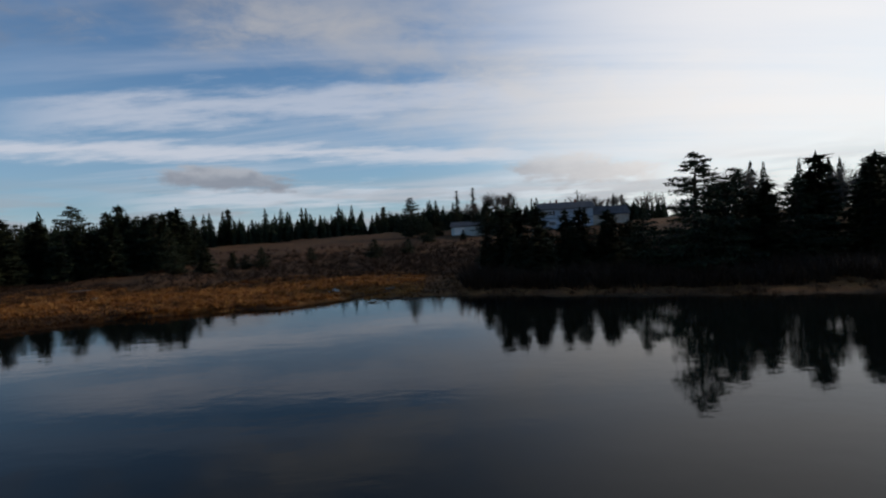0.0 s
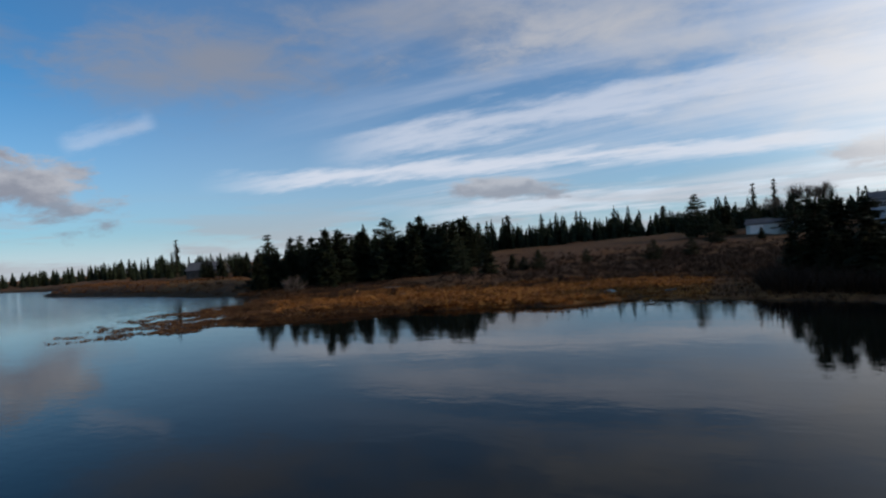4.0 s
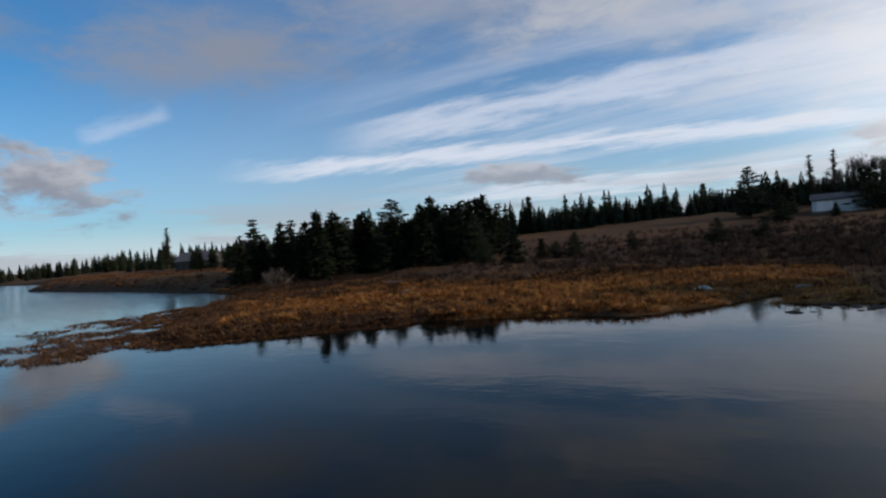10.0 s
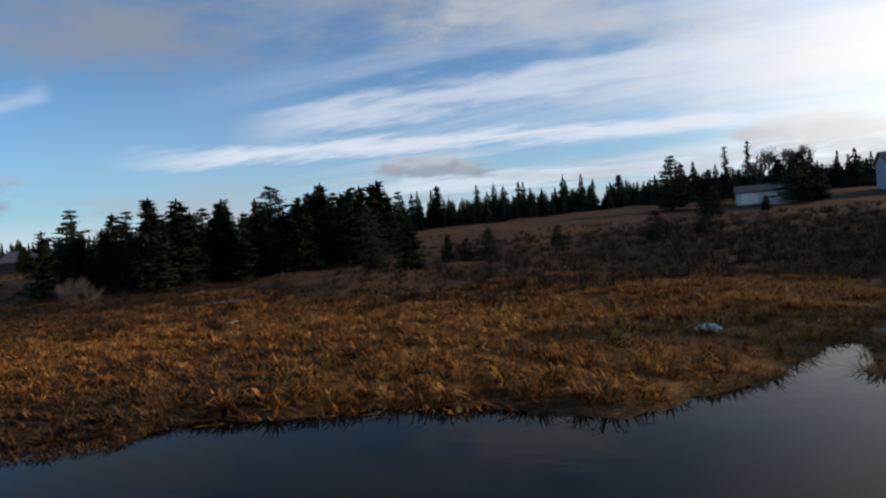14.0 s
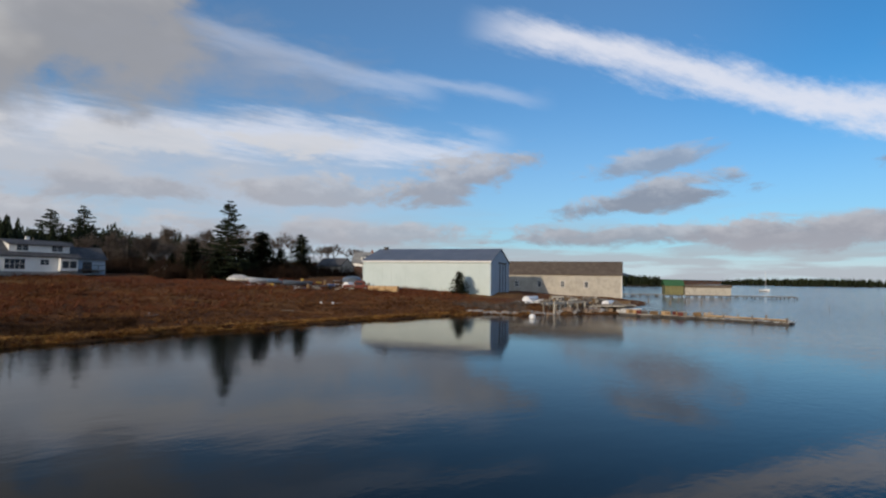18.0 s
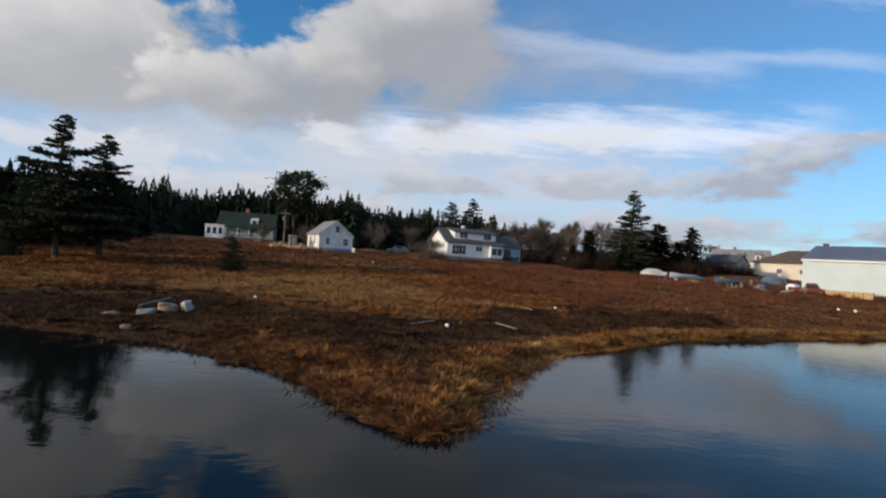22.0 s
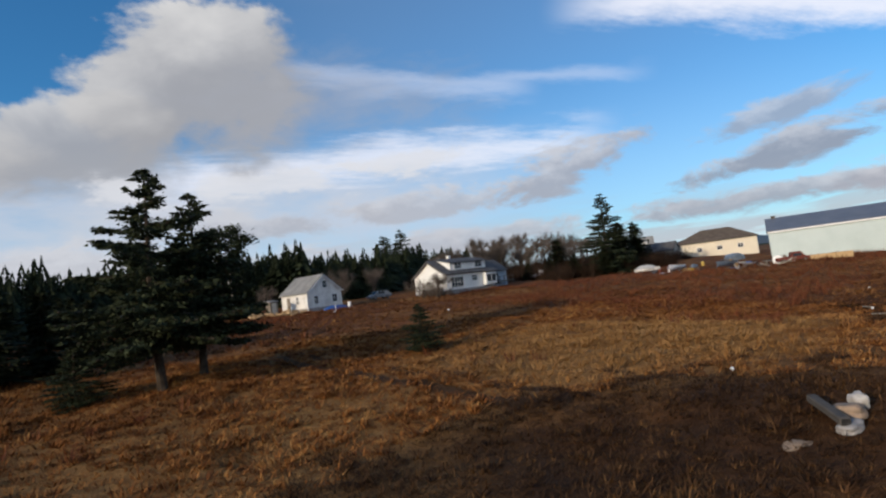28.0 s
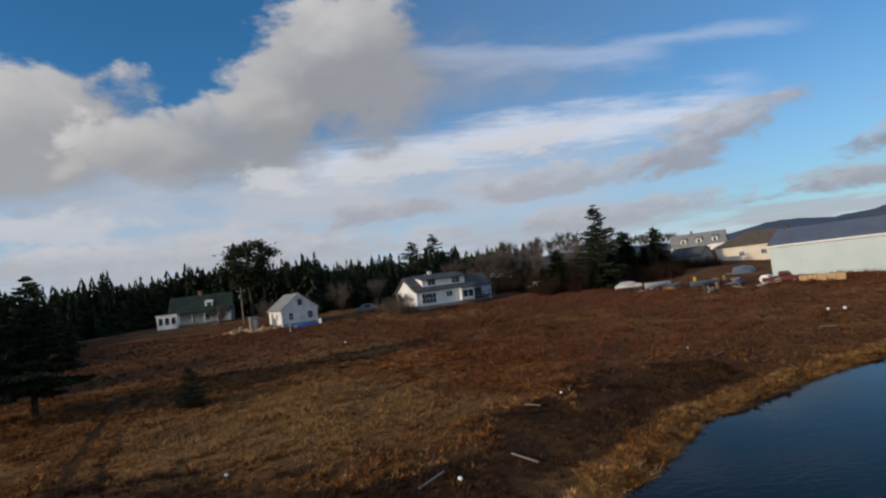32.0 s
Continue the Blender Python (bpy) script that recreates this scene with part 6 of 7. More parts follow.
def wharf():
    """The old timber wharf and the littered bank in front of the long shed."""
    rng = random.Random(8)
    ob = thing("wharf", "old sagging timber wharf on posts at the bank", "wharf", -78.5, -26.0, 0.0, 205)
    for k in range(5):
        for y in (-2.0, 0.0, 2.0):
            part("post", rod((-4 + k * 2, y + rng.uniform(-0.2, 0.2), -1.2), (-4 + k * 2 + rng.uniform(-0.15, 0.15), y, 1.15 + 0.4 * rng.random()), 0.17, 0.14, 6), M_WOOD, ob)
    for k in range(14):
        part("plank", box((0.58, rng.uniform(4.2, 5.4), 0.12), (-4.3 + k * 0.66, rng.uniform(-0.3, 0.3), 1.02 + rng.uniform(-0.05, 0.08)), 0.0, None, (rng.uniform(-3, 3), rng.uniform(-5, 5), rng.uniform(-5, 5))), M_WOOD if k % 3 else M_GREYWALL, ob)
    for y in (-1.9, 1.9):
        part("beam", box((9.6, 0.26, 0.3), (0, y, 0.70)), M_DARKTRIM, ob)
    for x0, y0, t0 in ((-66.9, -27.2, 20), (-71.0, -27.4, 8)):
        ob = thing("slipway_frame", "grey timber frame standing over the bank", "frame", x0, y0, None, t0, "slipway frames")
        for x in (-1.9, 0.0, 1.9):
            part("leg", box((0.2, 0.2, 2.0), (x, 0.8, -0.9), 0, None, (rng.uniform(-4, 4), rng.uniform(-4, 4), 0)), M_GREYWALL, ob)
            part("leg", box((0.2, 0.2, 2.0), (x, -0.8, -0.9)), M_WOOD, ob)
        for y in (-0.8, 0, 0.8):
            part("rail", box((4.8, 0.22, 0.2), (rng.uniform(-0.4, 0.4), y, 1.05), 0, None, (0, rng.uniform(-3, 3), rng.uniform(-3, 3))), M_GREYWALL, ob)
    for k in range(26):
        u = rng.random()
        x, y = -69 - 20 * u, -29.0 - 6.0 * rng.random() - 3 * u
        ob = thing("timber_stack", "stack of heavy grey timbers on the wharf bank", "timber", x, y, None, 205 + rng.uniform(-40, 40), "timber stacks")
        for j in range(8 + 4 * (k % 3)):
            part("beam", box((rng.uniform(2.6, 5.0), 0.32, 0.28), (rng.uniform(-0.5, 0.5), -0.6 + 0.36 * (j % 4), 0.02 + 0.30 * (j // 4)), 0.01, None, (0, rng.uniform(-4, 4), rng.uniform(-7, 7))), (M_WOOD, M_GREYWALL, M_BROWNWOOD, M_WOOD)[(k + j) % 4], ob)
    row = [Vector(p) for p in ((-54.8, -31.6), (-57.2, -30.2), (-60.6, -26.6), (-64.0, -25.6), (-67, -25.2))]
    for k in range(84):
        u = k / 84 * 4
        p = row[int(u)].lerp(row[int(u) + 1], u % 1)
        x, y = p.x + rng.uniform(-0.25, 0.25), p.y - 0.35 + rng.uniform(-0.3, 0.3)
        stone("shore_stone", x, y, rng.uniform(0.16, 0.30), (1.2, 0.9, 0.8), k, M_STONE if k % 3 else M_TANSTONE, "pale broken stone lining the bank", "shore stones", 0.03)
    for k in range(46):
        u = rng.random()
        x, y = -66.5 - 13 * u, -25.4 + 1.9 * u - 1.7 * rng.random()
        stone("rubble_stone", x, y, rng.uniform(0.25, 0.6), (1.2, 0.85, 0.7), k + 1, M_TANSTONE if k % 2 else M_STONE, "broken rock tipped down the wharf bank", "rubble bank", 0.05)


STONES = {}


def stone_mesh(seed, material):
    key = (seed, material.name)
    if key not in STONES:
        bm = bmesh.new()
        bmesh.ops.create_icosphere(bm, subdivisions=3, radius=1.0)
        for v in bm.verts:
            p = v.co * 1.1 + Vector((seed * 3.1, seed * 1.7, 0))
            v.co *= 1 + 0.42 * noise.noise(p) + 0.14 * noise.noise(p * 2.7)
            v.co.z = max(v.co.z, -0.55)
        for f in bm.faces:
            f.smooth = seed % 2 == 0
        me = bpy.data.meshes.new("stone")
        bm.to_mesh(me)
        bm.free()
        me.materials.append(material)
        STONES[key] = me
    return STONES[key]


def block_mesh(seed, material):
    """A squared, worn boulder about one unit across."""
    bm = bmesh.new()
    bmesh.ops.create_cube(bm, size=1.0)
    bmesh.ops.subdivide_edges(bm, edges=bm.edges, cuts=5, use_grid_fill=True)
    for v in bm.verts:
        p = v.co.copy()
        k = (abs(2 * p.x) ** 4 + abs(2 * p.y) ** 4 + abs(2 * p.z) ** 4) ** 0.25
        v.co = p / k * (1 + 0.22 * noise.noise(p * 2.1 + Vector((seed * 3.3, 0, seed))) + 0.07 * noise.noise(p * 6.0 + Vector((seed, 5, 0))))
    me = bpy.data.meshes.new("boulder")
    bm.to_mesh(me)
    bm.free()
    me.materials.append(material)
    return me


def stone(name, x, y, r, shape, seed, material, label, group="", sink=0.0, turn=None, z=None):
    ob = new(name, stone_mesh(seed % 6, material))
    s = [r * k for k in shape]
    ob.matrix_basis = pose(x, y, (lie(x, y) if z is None else z) + 0.45 * s[2] - sink, 0, 0, seed * 47 if turn is None else turn) @ Matrix.Diagonal((*s, 1))
    return tagged(ob, label, "stone", group)


def buoy():
    ob = thing("mooring_buoy", "round white mooring buoy floating near the bank", "buoy", -57.5, -22.0, 0.0)
    bm = bmesh.new()
    bmesh.ops.create_uvsphere(bm, u_segments=20, v_segments=12, radius=0.42, matrix=Matrix.Translation((0, 0, 0.18)))
    for f in bm.faces:
        f.smooth = True
    part("float", bm, M_PLASTIC, ob)
    part("ring", rod((0, 0, 0.55), (0, 0, 0.75), 0.06, 0.06, 8), M_STEEL, ob)


pier()
raft()
wharf()
buoy()


def mooring_marks():
    for k, (x, y) in enumerate(((-124, -13.7), (-118, -4), (-131, 0), (-140, 12))):
        ob = thing("net_stake", "thin dark stake standing in the bay", "stake", x, y, 0.0, 0, "stakes")
        part("pole", rod((0, 0, -1), (0.1, 0, 0.7), 0.06, 0.05, 6), M_WOOD, ob)
    ob = thing("sailing_boat", "small moored boat with a bare mast", "boat", -330, -120, 0.0, 70)
    part("hull", hull_mesh(7.0, 2.3, 1.2), M_PLASTIC, ob)
    part("mast", rod((0.6, 0, 0.6), (0.6, 0, 11.5), 0.10, 0.06, 7), M_TRIM, ob)


def hull_mesh(length, beam, depth, n=14):
    """A boat's hull with a pointed bow, a flat stern and a sheer line."""
    bm = bmesh.new()
    rings = []
    for i in range(n + 1):
        u = i / n
        wide = beam / 2 * (1 - max(0, (u - 0.35) / 0.65) ** 2.2) * (0.82 + 0.18 * min(1, u * 3))
        sheer = depth * (1 + 0.35 * u * u)
        keel = 0.0 + 0.5 * depth * max(0, u - 0.75) ** 2 * 16 * 0.3
        x = (u - 0.5) * length
        rings.append([bm.verts.new((x, s * wide * f, keel + (sheer - keel) * h)) for s, f, h in ((-1, 1, 1), (-1, 0.94, 0.55), (-1, 0.6, 0.15), (1, 0.0, 0.0), (1, 0.6, 0.15), (1, 0.94, 0.55), (1, 1, 1))])
    for a, b in zip(rings, rings[1:]):
        for i in range(6):
            bm.faces.new((a[i], a[i + 1], b[i + 1], b[i]))
        bm.faces.new((a[6], a[0], b[0], b[6]))
    bm.faces.new(rings[0])
    bm.faces.new(rings[-1][::-1])
    bmesh.ops.remove_doubles(bm, verts=bm.verts, dist=0.001)
    bmesh.ops.recalc_face_normals(bm, faces=bm.faces)
    me = bpy.data.meshes.new("hull")
    bm.to_mesh(me)
    bm.free()
    return me


mooring_marks()


# ---------------------------------------------------------------- the boatyard
def yard_boat(x, y, turn, length, material, label, cover=None):
    ob = thing("boat", label, "boat", x, y, None, turn, "boats in the yard")
    h = part("hull", hull_mesh(length, length * 0.25, length * 0.12), material, ob)
    h.location.z = 0.55
    if cover:
        bm = bmesh.new()
        bmesh.ops.create_uvsphere(bm, u_segments=16, v_segments=8, radius=1.0)
        for v in bm.verts:
            v.co.z = max(v.co.z, -0.2) * (1 + 0.3 * noise.noise(v.co * 3))
        bmesh.ops.transform(bm, matrix=Matrix.Translation((-0.2, 0, 0.55 + length * 0.12)) @ Matrix.Diagonal((length * 0.42, length * 0.13, length * 0.15, 1)), verts=bm.verts)
        part("cover", bm, cover, ob, "wrinkled grey boat cover")
    for sx in (-0.28, 0.22):
        for sy in (-1, 1):
            part("stand", rod((sx * length, sy * length * 0.2, -0.1), (sx * length, sy * length * 0.12, 0.95), 0.05, 0.05, 5), M_STEEL, ob)


yard_boat(-37.8, -83.0, 150, 4.6, M_WORN_WHITE, "white boat under a wrinkled grey cover on stands", M_TARP)
yard_boat(-41.2, -79.4, 24, 6.6, M_PLASTIC, "long white hull standing in the boatyard")
yard_boat(-42.6, -76.6, 35, 4.0, M_BLUEWALL, "small pale blue hull on stands")
yard_boat(-45.6, -72.4, 12, 6.0, M_CARBLUE, "dark grey-blue hull low in the yard")


def wheel(parent, x, y, z, r=0.33, w=0.22):
    t = part("wheel", rod((x, y - w / 2, z), (x, y + w / 2, z), r, r, 16), M_TYRE, parent)
    part("rim", rod((x, y - w / 2 - 0.01, z), (x, y + w / 2 + 0.01, z), r * 0.6, r * 0.6, 12), M_STEEL, t)


def car(name, label, x, y, turn, material, truck=False):
    ob = thing(name, label, "car", x, y, None, turn, "parked vehicles")
    L = 5.2 if truck else 4.4
    side = [(-L / 2, 0.35), (L / 2, 0.35), (L / 2, 0.8), (L / 2 - 0.9, 0.95), (L / 2 - 1.4, 1.5 if not truck else 1.75), (-0.2 if truck else -L / 2 + 0.9, 1.5 if not truck else 1.75),
            (-0.35 if truck else -L / 2 + 0.3, 1.0), (-L / 2, 0.95)]
    bm = prism(side, -0.88, 0.88)
    bmesh.ops.bevel(bm, geom=list(bm.edges), offset=0.06, segments=2, affect="EDGES")
    body = part("body", bm, material, ob)
    for s in (-1, 1):
        part("side_window", box((1.3, 0.03, 0.42), (0.55 if truck else -0.1, s * 0.885, 1.0)), M_GLASS, ob)
        part("headlight", box((0.06, 0.3, 0.16), (L / 2 + 0.01, s * 0.6, 0.62)), M_PLASTIC, body)
    part("windscreen", prism([(L / 2 - 0.93, 0.97), (L / 2 - 1.36, 1.46), (L / 2 - 1.33, 1.48), (L / 2 - 0.89, 0.98)], -0.7, 0.7), M_GLASS, ob)
    for u in (-L / 2 + 0.9, L / 2 - 0.9):
        for s in (-1, 1):
            wheel(ob, u, s * 0.8, 0.33)


car("car", "dark grey-blue car parked behind the cottage", 9.0, -101.5, 12, M_CARBLUE)
car("pickup_truck", "white pickup truck parked beside the white house", -27.5, -103.5, 200, M_PLASTIC, True)
car("car", "pale silver car parked on the north hill", 12.5, 141, 10, M_STEEL)
car("pickup_truck", "dark red truck among the yard clutter", -55.5, -67.2, 140, M_RED, True)


def trailer(x, y, turn):
    ob = thing("boat_trailer", "rusty boat trailer with a low steel frame", "trailer", x, y, None, turn, "trailers")
    for s in (-1, 1):
        part("rail", box((5.0, 0.1, 0.14), (0, s * 0.6, 0.5)), M_STEEL, ob)
        wheel(ob, -0.9, s * 0.9, 0.3, 0.3)
    for u in (-2, -0.4, 1.4):
        part("crossbar", box((0.1, 1.3, 0.1), (u, 0, 0.5)), M_STEEL, ob)
    part("tongue", box((1.6, 0.12, 0.12), (3.2, 0, 0.5)), M_STEEL, ob)


trailer(-50.5, -71.5, 30)
trailer(-58.0, -82.0, 60)


def clutter():
    """The gear and scrap lying round the boatyard, each a thing of its own."""
    rng = random.Random(20)
    kinds = ((M_WOOD, "weathered"), (M_BROWNWOOD, "brown"), (M_STEEL, "rusty"), (M_BLUE, "blue"), (M_PLASTIC, "white"), (M_RED, "red"), (M_YELLOW, "ochre"))
    for k in range(34):
        u = rng.random()
        x, y = -40 - 24 * u + rng.uniform(-3, 3), -76 + 9 * u + rng.uniform(-9, 2)
        m, word = kinds[k % len(kinds)]
        if k % 3 == 0:
            ob = thing("lobster_trap", f"{word} wire trap lying in the yard", "trap", x, y, None, rng.uniform(0, 180), "yard traps")
            part("frame", box((1.0, 0.55, 0.06), (0, 0, 0)), m, ob)
            for j in range(5):
                part("hoop", box((0.05, 0.55, 0.42), (-0.48 + j * 0.24, 0, 0.05)), m, ob)
            part("lid", box((1.0, 0.5, 0.04), (0, 0, 0.46)), m, ob)
        elif k % 3 == 1:
            ob = thing("board_pile", f"{word} boards piled loosely on the grass", "boards", x, y, None, rng.uniform(0, 180), "yard boards")
            for j in range(5):
                part("board", box((rng.uniform(1.6, 3.2), 0.2, 0.06), (0, -0.4 + j * 0.2, 0.02 + 0.06 * (j % 2)), 0, None, (0, 0, rng.uniform(-12, 12))), m, ob)
        else:
            ob = thing("drum", f"{word} drum standing among the yard gear", "drum", x, y, None, 0, "yard drums")
            part("shell", rod((0, 0, -0.05), (0, 0, 0.85), 0.29, 0.29, 14), m, ob)
            part("rim", rod((0, 0, 0.83), (0, 0, 0.88), 0.305, 0.305, 14), M_STEEL, ob)
    for x, y, t in ((-58.6, -62.6, YARD),):
        ob = thing("crate_stack", "low stack of tan timber crates by the boat shed", "crates", x, y, None, t, "crate stacks")
        for j in range(5):
            for i in range(2):
                part("crate", box((0.9, 1.15, 0.5), (0, -2.4 + j * 1.2, i * 0.51 - 0.1), 0.03), M_PALEWOOD, ob)
    for k, (x, y) in enumerate(((-47.5, -66.5), (-50.5, -65.5), (-53.5, -66.8), (-44.0, -68.5))):
        ob = thing("timber_trestle", "broken grey timbers propped across each other", "timber", x, y, None, k * 65, "yard trestles")
        for j in range(4):
            a, h = rng.uniform(-0.6, 0.6), rng.uniform(0.4, 1.1)
            part("timber", rod((-1.7 + 0.3 * j, a, -0.05), (1.4 - 0.2 * j, -a + 0.3 * j, h), 0.10, 0.08, 6), M_GREYWALL if j % 2 else M_WOOD, ob)
    ob = thing("tank", "round white tank lying beside the boat shed", "tank", -54.6, -69.2, None, 30)
    part("shell", rod((-0.9, 0, 0.75), (0.9, 0, 0.75), 0.8, 0.8, 18), M_PLASTIC, ob)
    for u in (-0.5, 0.5):
        part("foot", box((0.2, 1.2, 0.3), (u, 0, -0.1)), M_WOOD, ob)
    ob = thing("tarp_heap", "crumpled slate tarpaulin over yard gear", "tarp", -62.5, -84.5, None, 20)
    part("sheet", stone_mesh(4, M_CARBLUE).copy(), M_CARBLUE, ob).scale = (2.4, 1.6, 1.5)
    ob = thing("tender", "white upturned boat on the bank by the wharf", "boat", -73.5, -38.5, None, 200)
    h = part("hull", hull_mesh(4.6, 1.7, 0.8), M_PLASTIC, ob)
    h.matrix_basis = pose(0, 0, 0.95, 180, 0, 0)
    for x, y, t, m in ((-80.6, -28.4, 200, M_PLASTIC), (-77.4, -22.2, 160, M_WORN_WHITE)):
        ob = thing("skiff", "small white skiff lying upturned by the wharf", "boat", x, y, 1.15 if m is M_PLASTIC else 0.25, t, "upturned skiffs")
        h = part("hull", hull_mesh(3.8, 1.4, 0.55), m, ob)
        h.matrix_basis = pose(0, 0, 0.62, 180, 0, 0)
    for k in range(5):
        stone("float_bag", -68.5 - k * 1.3, -36.5 + 0.5 * (k % 2), 0.45, (1.3, 0.9, 0.8), k, M_PLASTIC, "white float bag lying on the bank", "float bags")


clutter()


# ---------------------------------------------------------------- round the cottage
def woodpiles():
    rng = random.Random(2)
    for n, (x, y, c) in enumerate(((31.2, -90.5, 44), (26.6, -88.6, 26), (27.8, -88.0, 18))):
        ob = thing("woodpile", "heap of pale split firewood beside the cottage", "firewood", x, y, None, n * 40, "woodpiles")
        for k in range(c):
            a, r = rng.random() * 6.28, 2.0 * rng.random() ** 0.6
            p = Vector((math.cos(a) * r * 1.5, math.sin(a) * r, 0.08 + max(0, 1.0 - r * 0.6) * rng.random()))
            q = Vector((rng.uniform(-1, 1), rng.uniform(-1, 1), rng.uniform(-0.3, 0.3))).normalized() * 0.33
            part("log", rod(p - q, p + q, 0.15, 0.13, 6), M_PALEWOOD, ob)
    ob = thing("outhouse", "small grey plank outhouse beside the cottage", "hut", 29.0, -92.0, None, -155)
    part("wall", box((1.3, 1.3, 2.2), (0, 0, -0.1)), M_WOOD, ob)
    part("roof", box((1.6, 1.6, 0.1), (0, 0, 2.1), 0, None, (8, 0, 0)), M_ROOF_GREY, ob)
    part("door", box((0.7, 0.05, 1.8), (0, -0.67, 0)), M_GREYWALL, ob)
    ob = thing("tarp_heap", "blue tarpaulin spread along the cottage wall", "tarp", 19.6, -89.4, None, 25)
    part("sheet", stone_mesh(2, M_BLUE).copy(), M_BLUE, ob).scale = (2.2, 0.8, 0.7)
    ob = thing("barrel", "white plastic barrel by the cottage corner", "barrel", 17.4, -89.6, None)
    part("shell", rod((0, 0, -0.05), (0, 0, 0.8), 0.28, 0.26, 14), M_PLASTIC, ob)
    part("lid", rod((0, 0, 0.8), (0, 0, 0.85), 0.29, 0.29, 14), M_TRIM, ob)
    ob = thing("signpost", "thin pale stake standing in the field", "stake", 21.6, -80.0, None)
    part("pole", rod((0, 0, -0.2), (0, 0, 1.3), 0.05, 0.04, 6), M_TRIM, ob)
    part("foot", box((0.5, 0.3, 0.15), (0.1, 0, -0.03), 0.02), M_PLASTIC, ob)


woodpiles()


def utility_pole(x, y, h, label="grey timber utility pole with a crossarm"):
    ob = thing("utility_pole", label, "pole", x, y, None, 20, "utility poles")
    part("pole", rod((0, 0, -0.4), (0, 0, h), 0.16, 0.11, 8), M_WOOD, ob)
    arm = part("crossarm", box((1.8, 0.12, 0.14), (0, 0, h - 0.8)), M_WOOD, ob)
    for u in (-0.8, 0, 0.8):
        part("insulator", rod((u, 0, h - 0.66), (u, 0, h - 0.48), 0.05, 0.04, 6), M_TRIM, arm)
    part("transformer", rod((0.3, 0, h - 2.2), (0.3, 0, h - 1.4), 0.2, 0.2, 10), M_STEEL, ob)


for x, y, h in ((34.0, -110.0, 7.5), (-4.5, -103.5, 6.8), (-22.0, -121.5, 6.5), (-60.0, -132.0, 8.0), (36.0, 146.0, 9.0)):
    utility_pole(x, y, h)


# ---------------------------------------------------------------- boulders, driftwood and litter by the water
def shore_things():
    for x, y, size, turn, tip, m, label in ((21.2, -12.55, (0.86, 0.74, 0.46), 25, (4, -8, 0), M_TANSTONE, "flat-topped tan boulder in the heap by the water"),
                                            (20.4, -12.75, (0.46, 0.42, 0.52), 60, (12, 10, 0), M_PALESTONE, "pale faceted boulder in the heap"),
                                            (21.95, -12.1, (0.80, 0.50, 0.28), 10, (0, 5, 0), M_STONE, "low grey boulder under the beam's end")):
        ob = new("boulder", block_mesh(int(x * 10) % 7, m))
        ob.matrix_basis = pose(x, y, lie(x, y) + 0.40 * size[2], *tip[:2], turn) @ Matrix.Diagonal((*size, 1))
        tagged(ob, label, "stone", "boulder heap")
    stone("boulder", 23.6, -12.5, 0.36, (1.4, 0.8, 0.36), 5, M_TANSTONE, "half-sunk brownish boulder in the grass", "boulders", 0.12, 0)
    stone("boulder", 21.5, -9.2, 0.17, (1.2, 0.9, 0.7), 2, M_TANSTONE, "small pale stone at the water's edge", "boulders", 0.05, 30)
    stone("boulder", 18.6, -9.6, 0.16, (1.2, 0.9, 0.4), 0, M_BARK, "small dark stone at the water's edge", "boulders", 0.08, 60)
    ob = thing("beam", "dark slate-grey squared beam lying on the boulders", "beam", 21.8, -12.75, None, 60)
    part("timber", box((1.7, 0.28, 0.22), (0, 0, 0.28), 0.03, None, (0, 10, 0)), M_DARKTRIM, ob)
    part("end_grain", box((0.03, 0.23, 0.17), (0.84, 0, 0.155), 0.0, None, (0, 10, 0)), M_TYRE, ob, "dark rotted beam end")
    for x, y, turn, L in ((4.6, -14.7, 118, 2.2), (9.1, -13.9, 44, 2.3), (-15.6, -28.5, 20, 1.6), (-2.0, -25.2, 70, 1.0), (1.5, -22.5, 140, 1.2), (-39, -40, 15, 2.4), (-30, -33, 160, 1.8)):
        ob = thing("driftwood", "bleached driftwood plank lying in the grass", "driftwood", x, y, None, turn, "driftwood")
        part("plank", box((L * 0.8, 0.12, 0.07), (0, 0, 0.14), 0.02, None, (0, 3, 0)), M_WOOD, ob)
    for x, y, r in ((7.9, -13.6, 0.12), (18.6, -18.5, 0.10), (-1.1, -24.4, 0.09), (-16, -33, 0.09), (-38.2, -39.2, 0.2), (-36.8, -39.8, 0.16), (13.0, -60, 0.13)):
        ob = thing("float", "weathered white plastic float in the grass", "float", x, y, None, x * 40, "washed-up floats")
        bm = bmesh.new()
        bmesh.ops.create_uvsphere(bm, u_segments=14, v_segments=9, radius=r * 0.8, matrix=Matrix.Translation((0, 0, r * 0.8 + 0.12)) @ Matrix.Diagonal((1.25, 0.85, 1, 1)))
        part("shell", bm, M_PLASTIC, ob)
        part("eye", rod((r * 0.9, 0, r * 0.8 + 0.12), (r * 1.2, 0, r * 0.8 + 0.12), 0.03, 0.03, 6), M_STEEL, ob)
    ob = thing("plastic_bag", "crumpled pale teal plastic bag on the marsh", "bag", -10.0, 50.1, None, 10)
    part("sheet", stone_mesh(3, M_TEAL).copy(), M_TEAL, ob).scale = (0.5, 0.28, 0.22)
    for x, y, turn, L in ((-4.9, 49.2, 30, 0.9), (-38.0, 57.5, 20, 2.0), (-33, 52, 80, 0.8)):
        ob = thing("driftwood", "bleached log lying across the marsh grass", "driftwood", x, y, None, turn, "marsh logs")
        part("log", rod((-L / 2, 0, 0.3), (L / 2, 0, 0.34), 0.07, 0.05, 8), M_WOOD, ob)
    rng = random.Random(30)
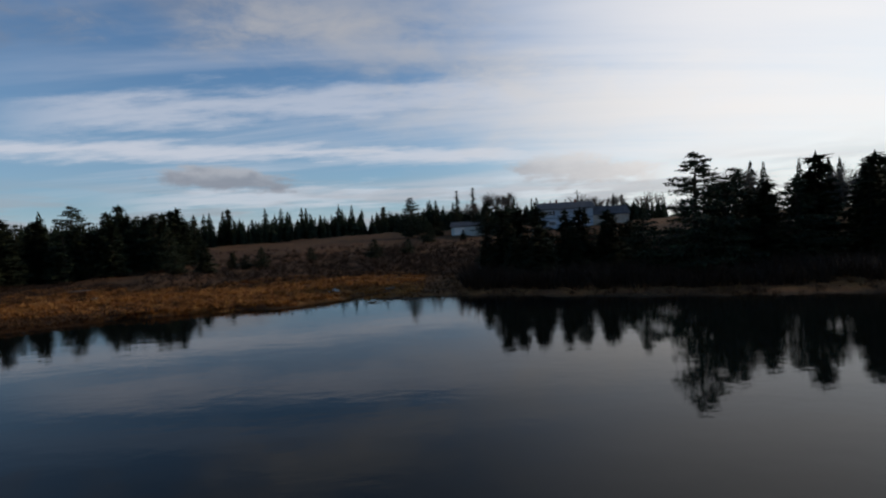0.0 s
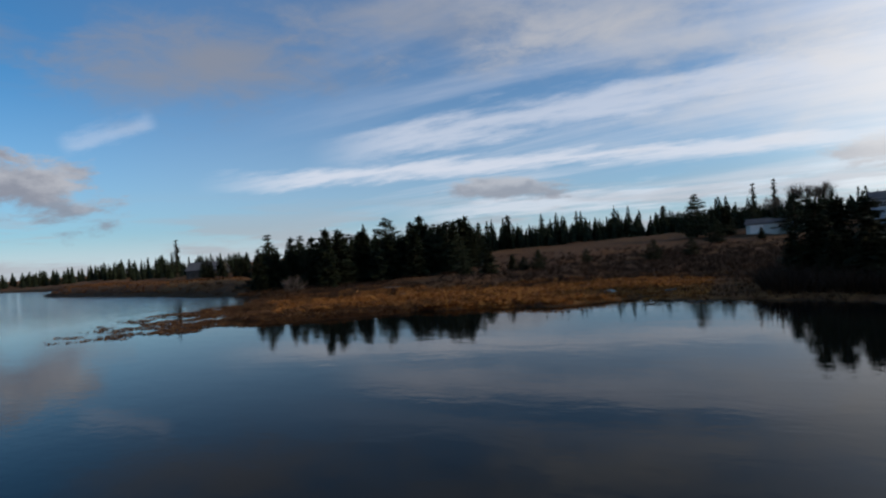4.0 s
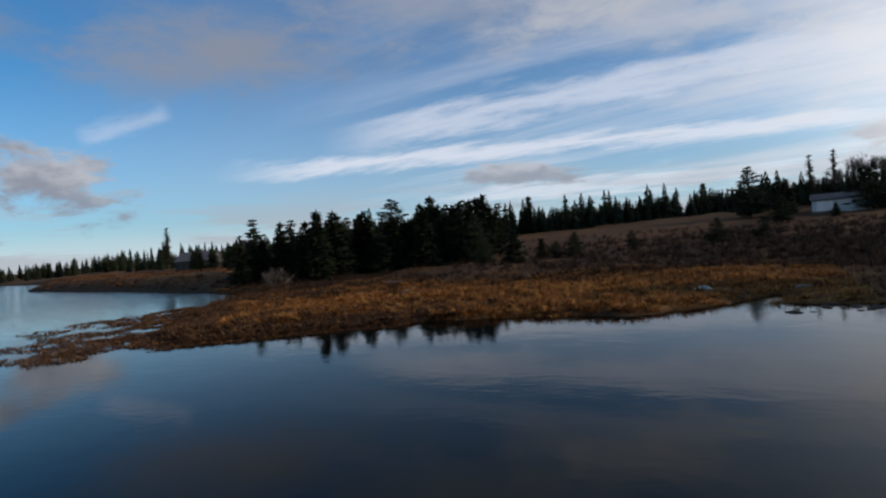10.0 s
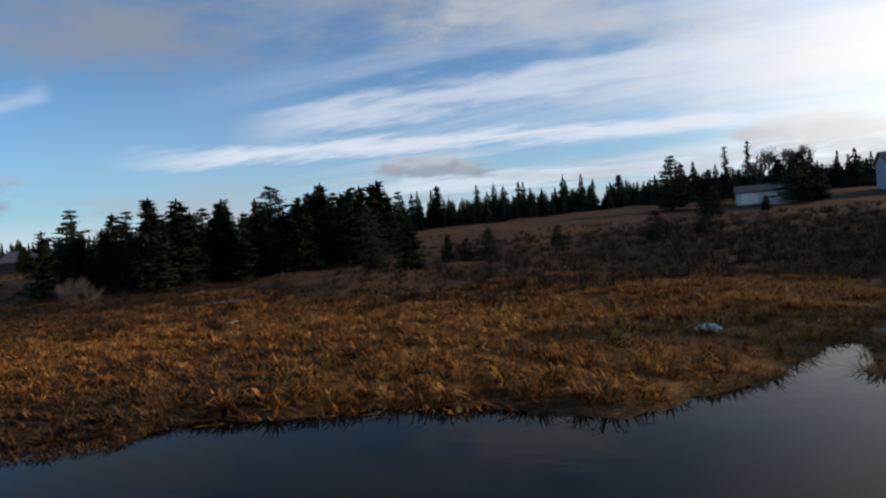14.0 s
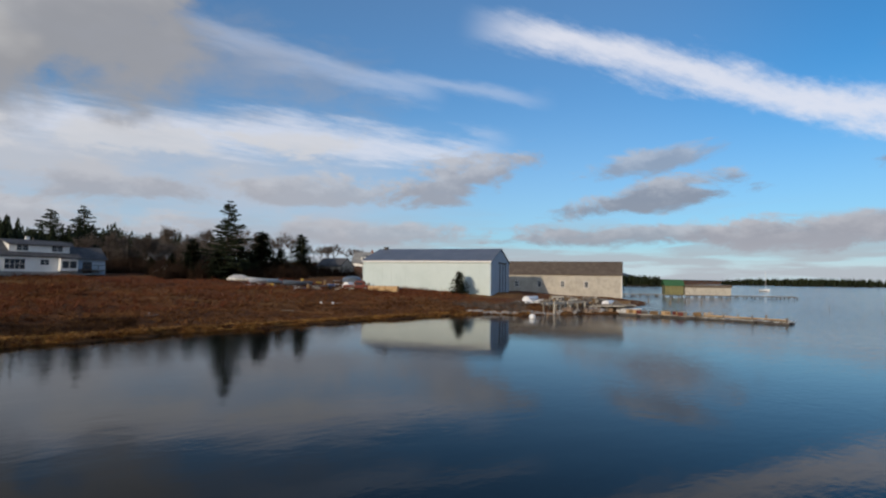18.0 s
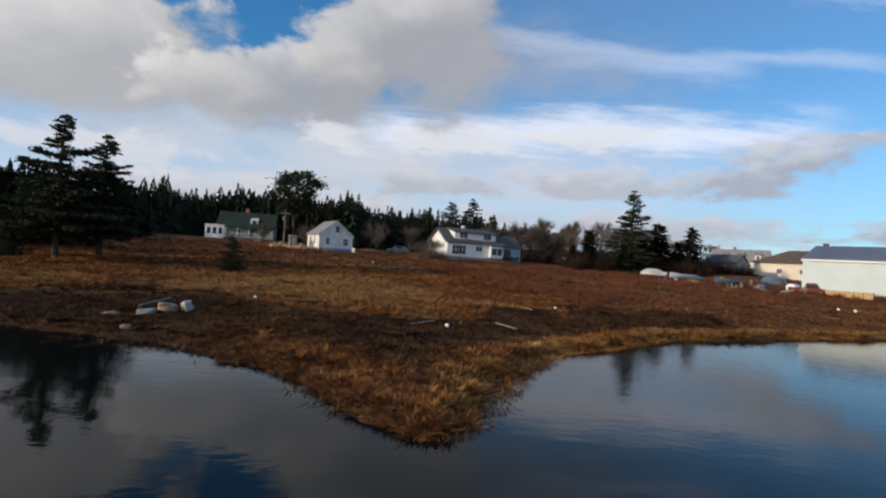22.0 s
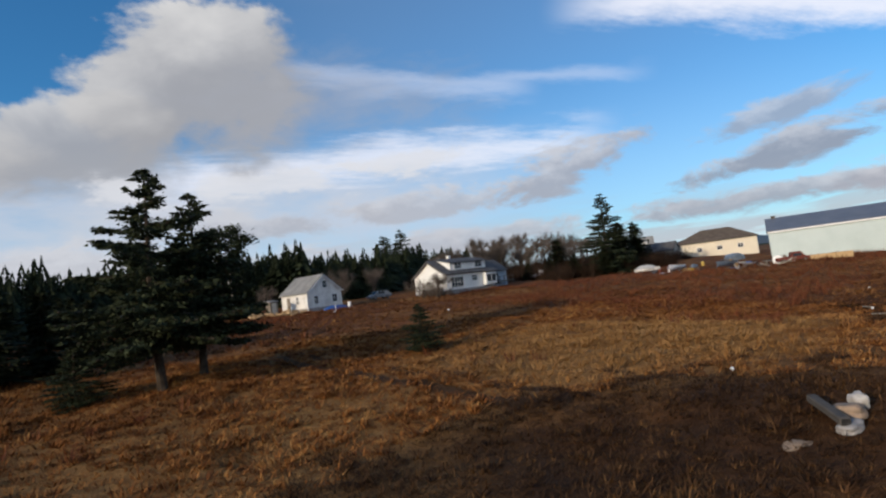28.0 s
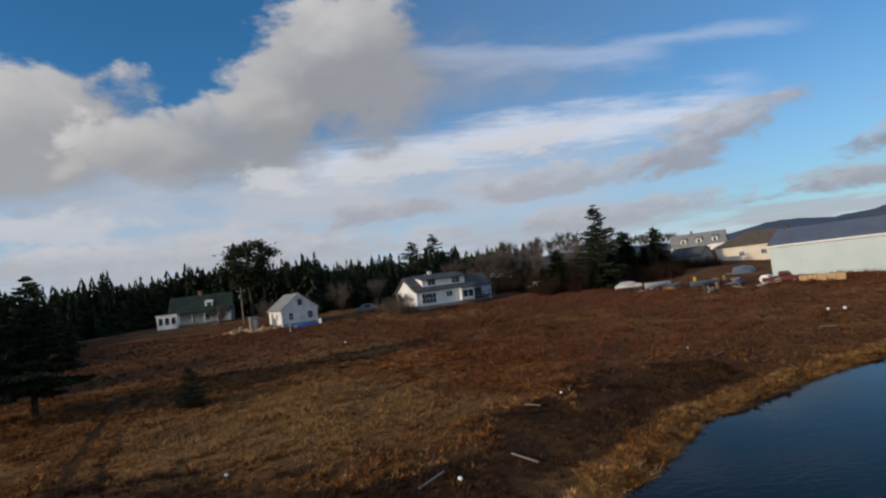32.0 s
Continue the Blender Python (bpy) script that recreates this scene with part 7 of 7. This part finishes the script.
    for k in range(14):
        x, y = -4.2 + rng.uniform(-1.8, 2.5), 44.2 + rng.uniform(-1.6, 1.2)
        stone("mud_clod", x, y, rng.uniform(0.12, 0.26), (1.5, 1.0, 0.35), k, M_BARK, "dark mud clod at the mouth of the creek", "mud clods", 0.0, z=-0.05)


shore_things()


# ---------------------------------------------------------------- islands and hills round the bay
def island(yaw, far, half, depth, trees, lo, hi, seed):
    """A wooded island seen end to end from the marsh, that far away."""
    x, y = -10 - far * math.sin(radians(yaw)), 30 + far * math.cos(radians(yaw))
    ob = thing("island", "low dark wooded island across the bay", "island", x, y, 0.0, yaw, "islands")
    rng = random.Random(seed)
    bm = bmesh.new()
    bmesh.ops.create_uvsphere(bm, u_segments=48, v_segments=12, radius=1.0)
    for v in bm.verts:
        k = 1 + 0.12 * noise.noise(Vector((v.co.x * 3, v.co.y * 3, seed)))
        v.co = Vector((v.co.x * half * k, v.co.y * depth * k, v.co.z * 2.6))
    part("ground", bm, M_ISLE, ob)
    rows = []
    for _ in range(trees):
        a, r = rng.random() * 6.283, math.sqrt(rng.random()) * 0.97
        u = math.cos(a) * r
        rows.append((u * half, math.sin(a) * r * depth, 1.5 * math.sqrt(max(0.0, 1 - r * r)), (lo + (hi - lo) * rng.random() ** 2.2) * (0.72 + 0.28 * math.sqrt(max(0, 1 - u * u)))))
    w = woods("tree_cover", "", rows, wide=1.9, seed=seed, category="")
    w.parent = ob


M_ISLE = foliage("dark_island_shore", (0.030, 0.026, 0.020), (0.055, 0.045, 0.030), 0.05)
for row in ((127, 620, 40, 24, 300, 8, 12, 1), (111, 1250, 165, 40, 620, 11, 15, 2), (100, 880, 76, 36, 420, 15, 20, 3), (92.5, 900, 92, 30, 420, 9, 15, 4),
            (79, 740, 30, 20, 180, 8, 14, 5), (75.6, 740, 34, 22, 200, 10, 19, 6), (84.5, 2100, 160, 60, 240, 9, 13, 7)):
    island(*row)


def hills():
    """Long hills far to the south-west, painted blue-grey with distance haze."""
    for n, (cx, cy, lx, ly, h, turn) in enumerate(((-2300, -2500, 1500, 500, 95, 35), (-2500, -2250, 600, 380, 105, 60), (-1300, -2900, 1500, 500, 75, 10))):
        bm = bmesh.new()
        bmesh.ops.create_grid(bm, x_segments=60, y_segments=24, size=1.0)
        for v in bm.verts:
            r = max(0.0, 1 - v.co.x ** 2) * max(0.0, 1 - v.co.y ** 2)
            k = 1 + 0.35 * noise.noise(Vector((v.co.x * 2.5 + n * 7, v.co.y * 2, 0))) + 0.06 * noise.noise(Vector((v.co.x * 30, v.co.y * 20, n)))
            v.co = Vector((v.co.x * lx, v.co.y * ly, h * r * k - 4))
        for f in bm.faces:
            f.smooth = True
        me = bpy.data.meshes.new("hill")
        bm.to_mesh(me)
        bm.free()
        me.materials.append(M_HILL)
        ob = new(f"backdrop_{n + 1}", me)
        ob.matrix_basis = pose(cx, cy, 0, 0, 0, turn)
        tagged(ob, "long low wooded hill far beyond the bay", "hill", kind="structure")


# the haze of distance is mixed into this foliage colour as blue
M_HILL = foliage("hazy_wooded_hill", (0.060, 0.085, 0.115), (0.085, 0.110, 0.140), 0.02)
hills()
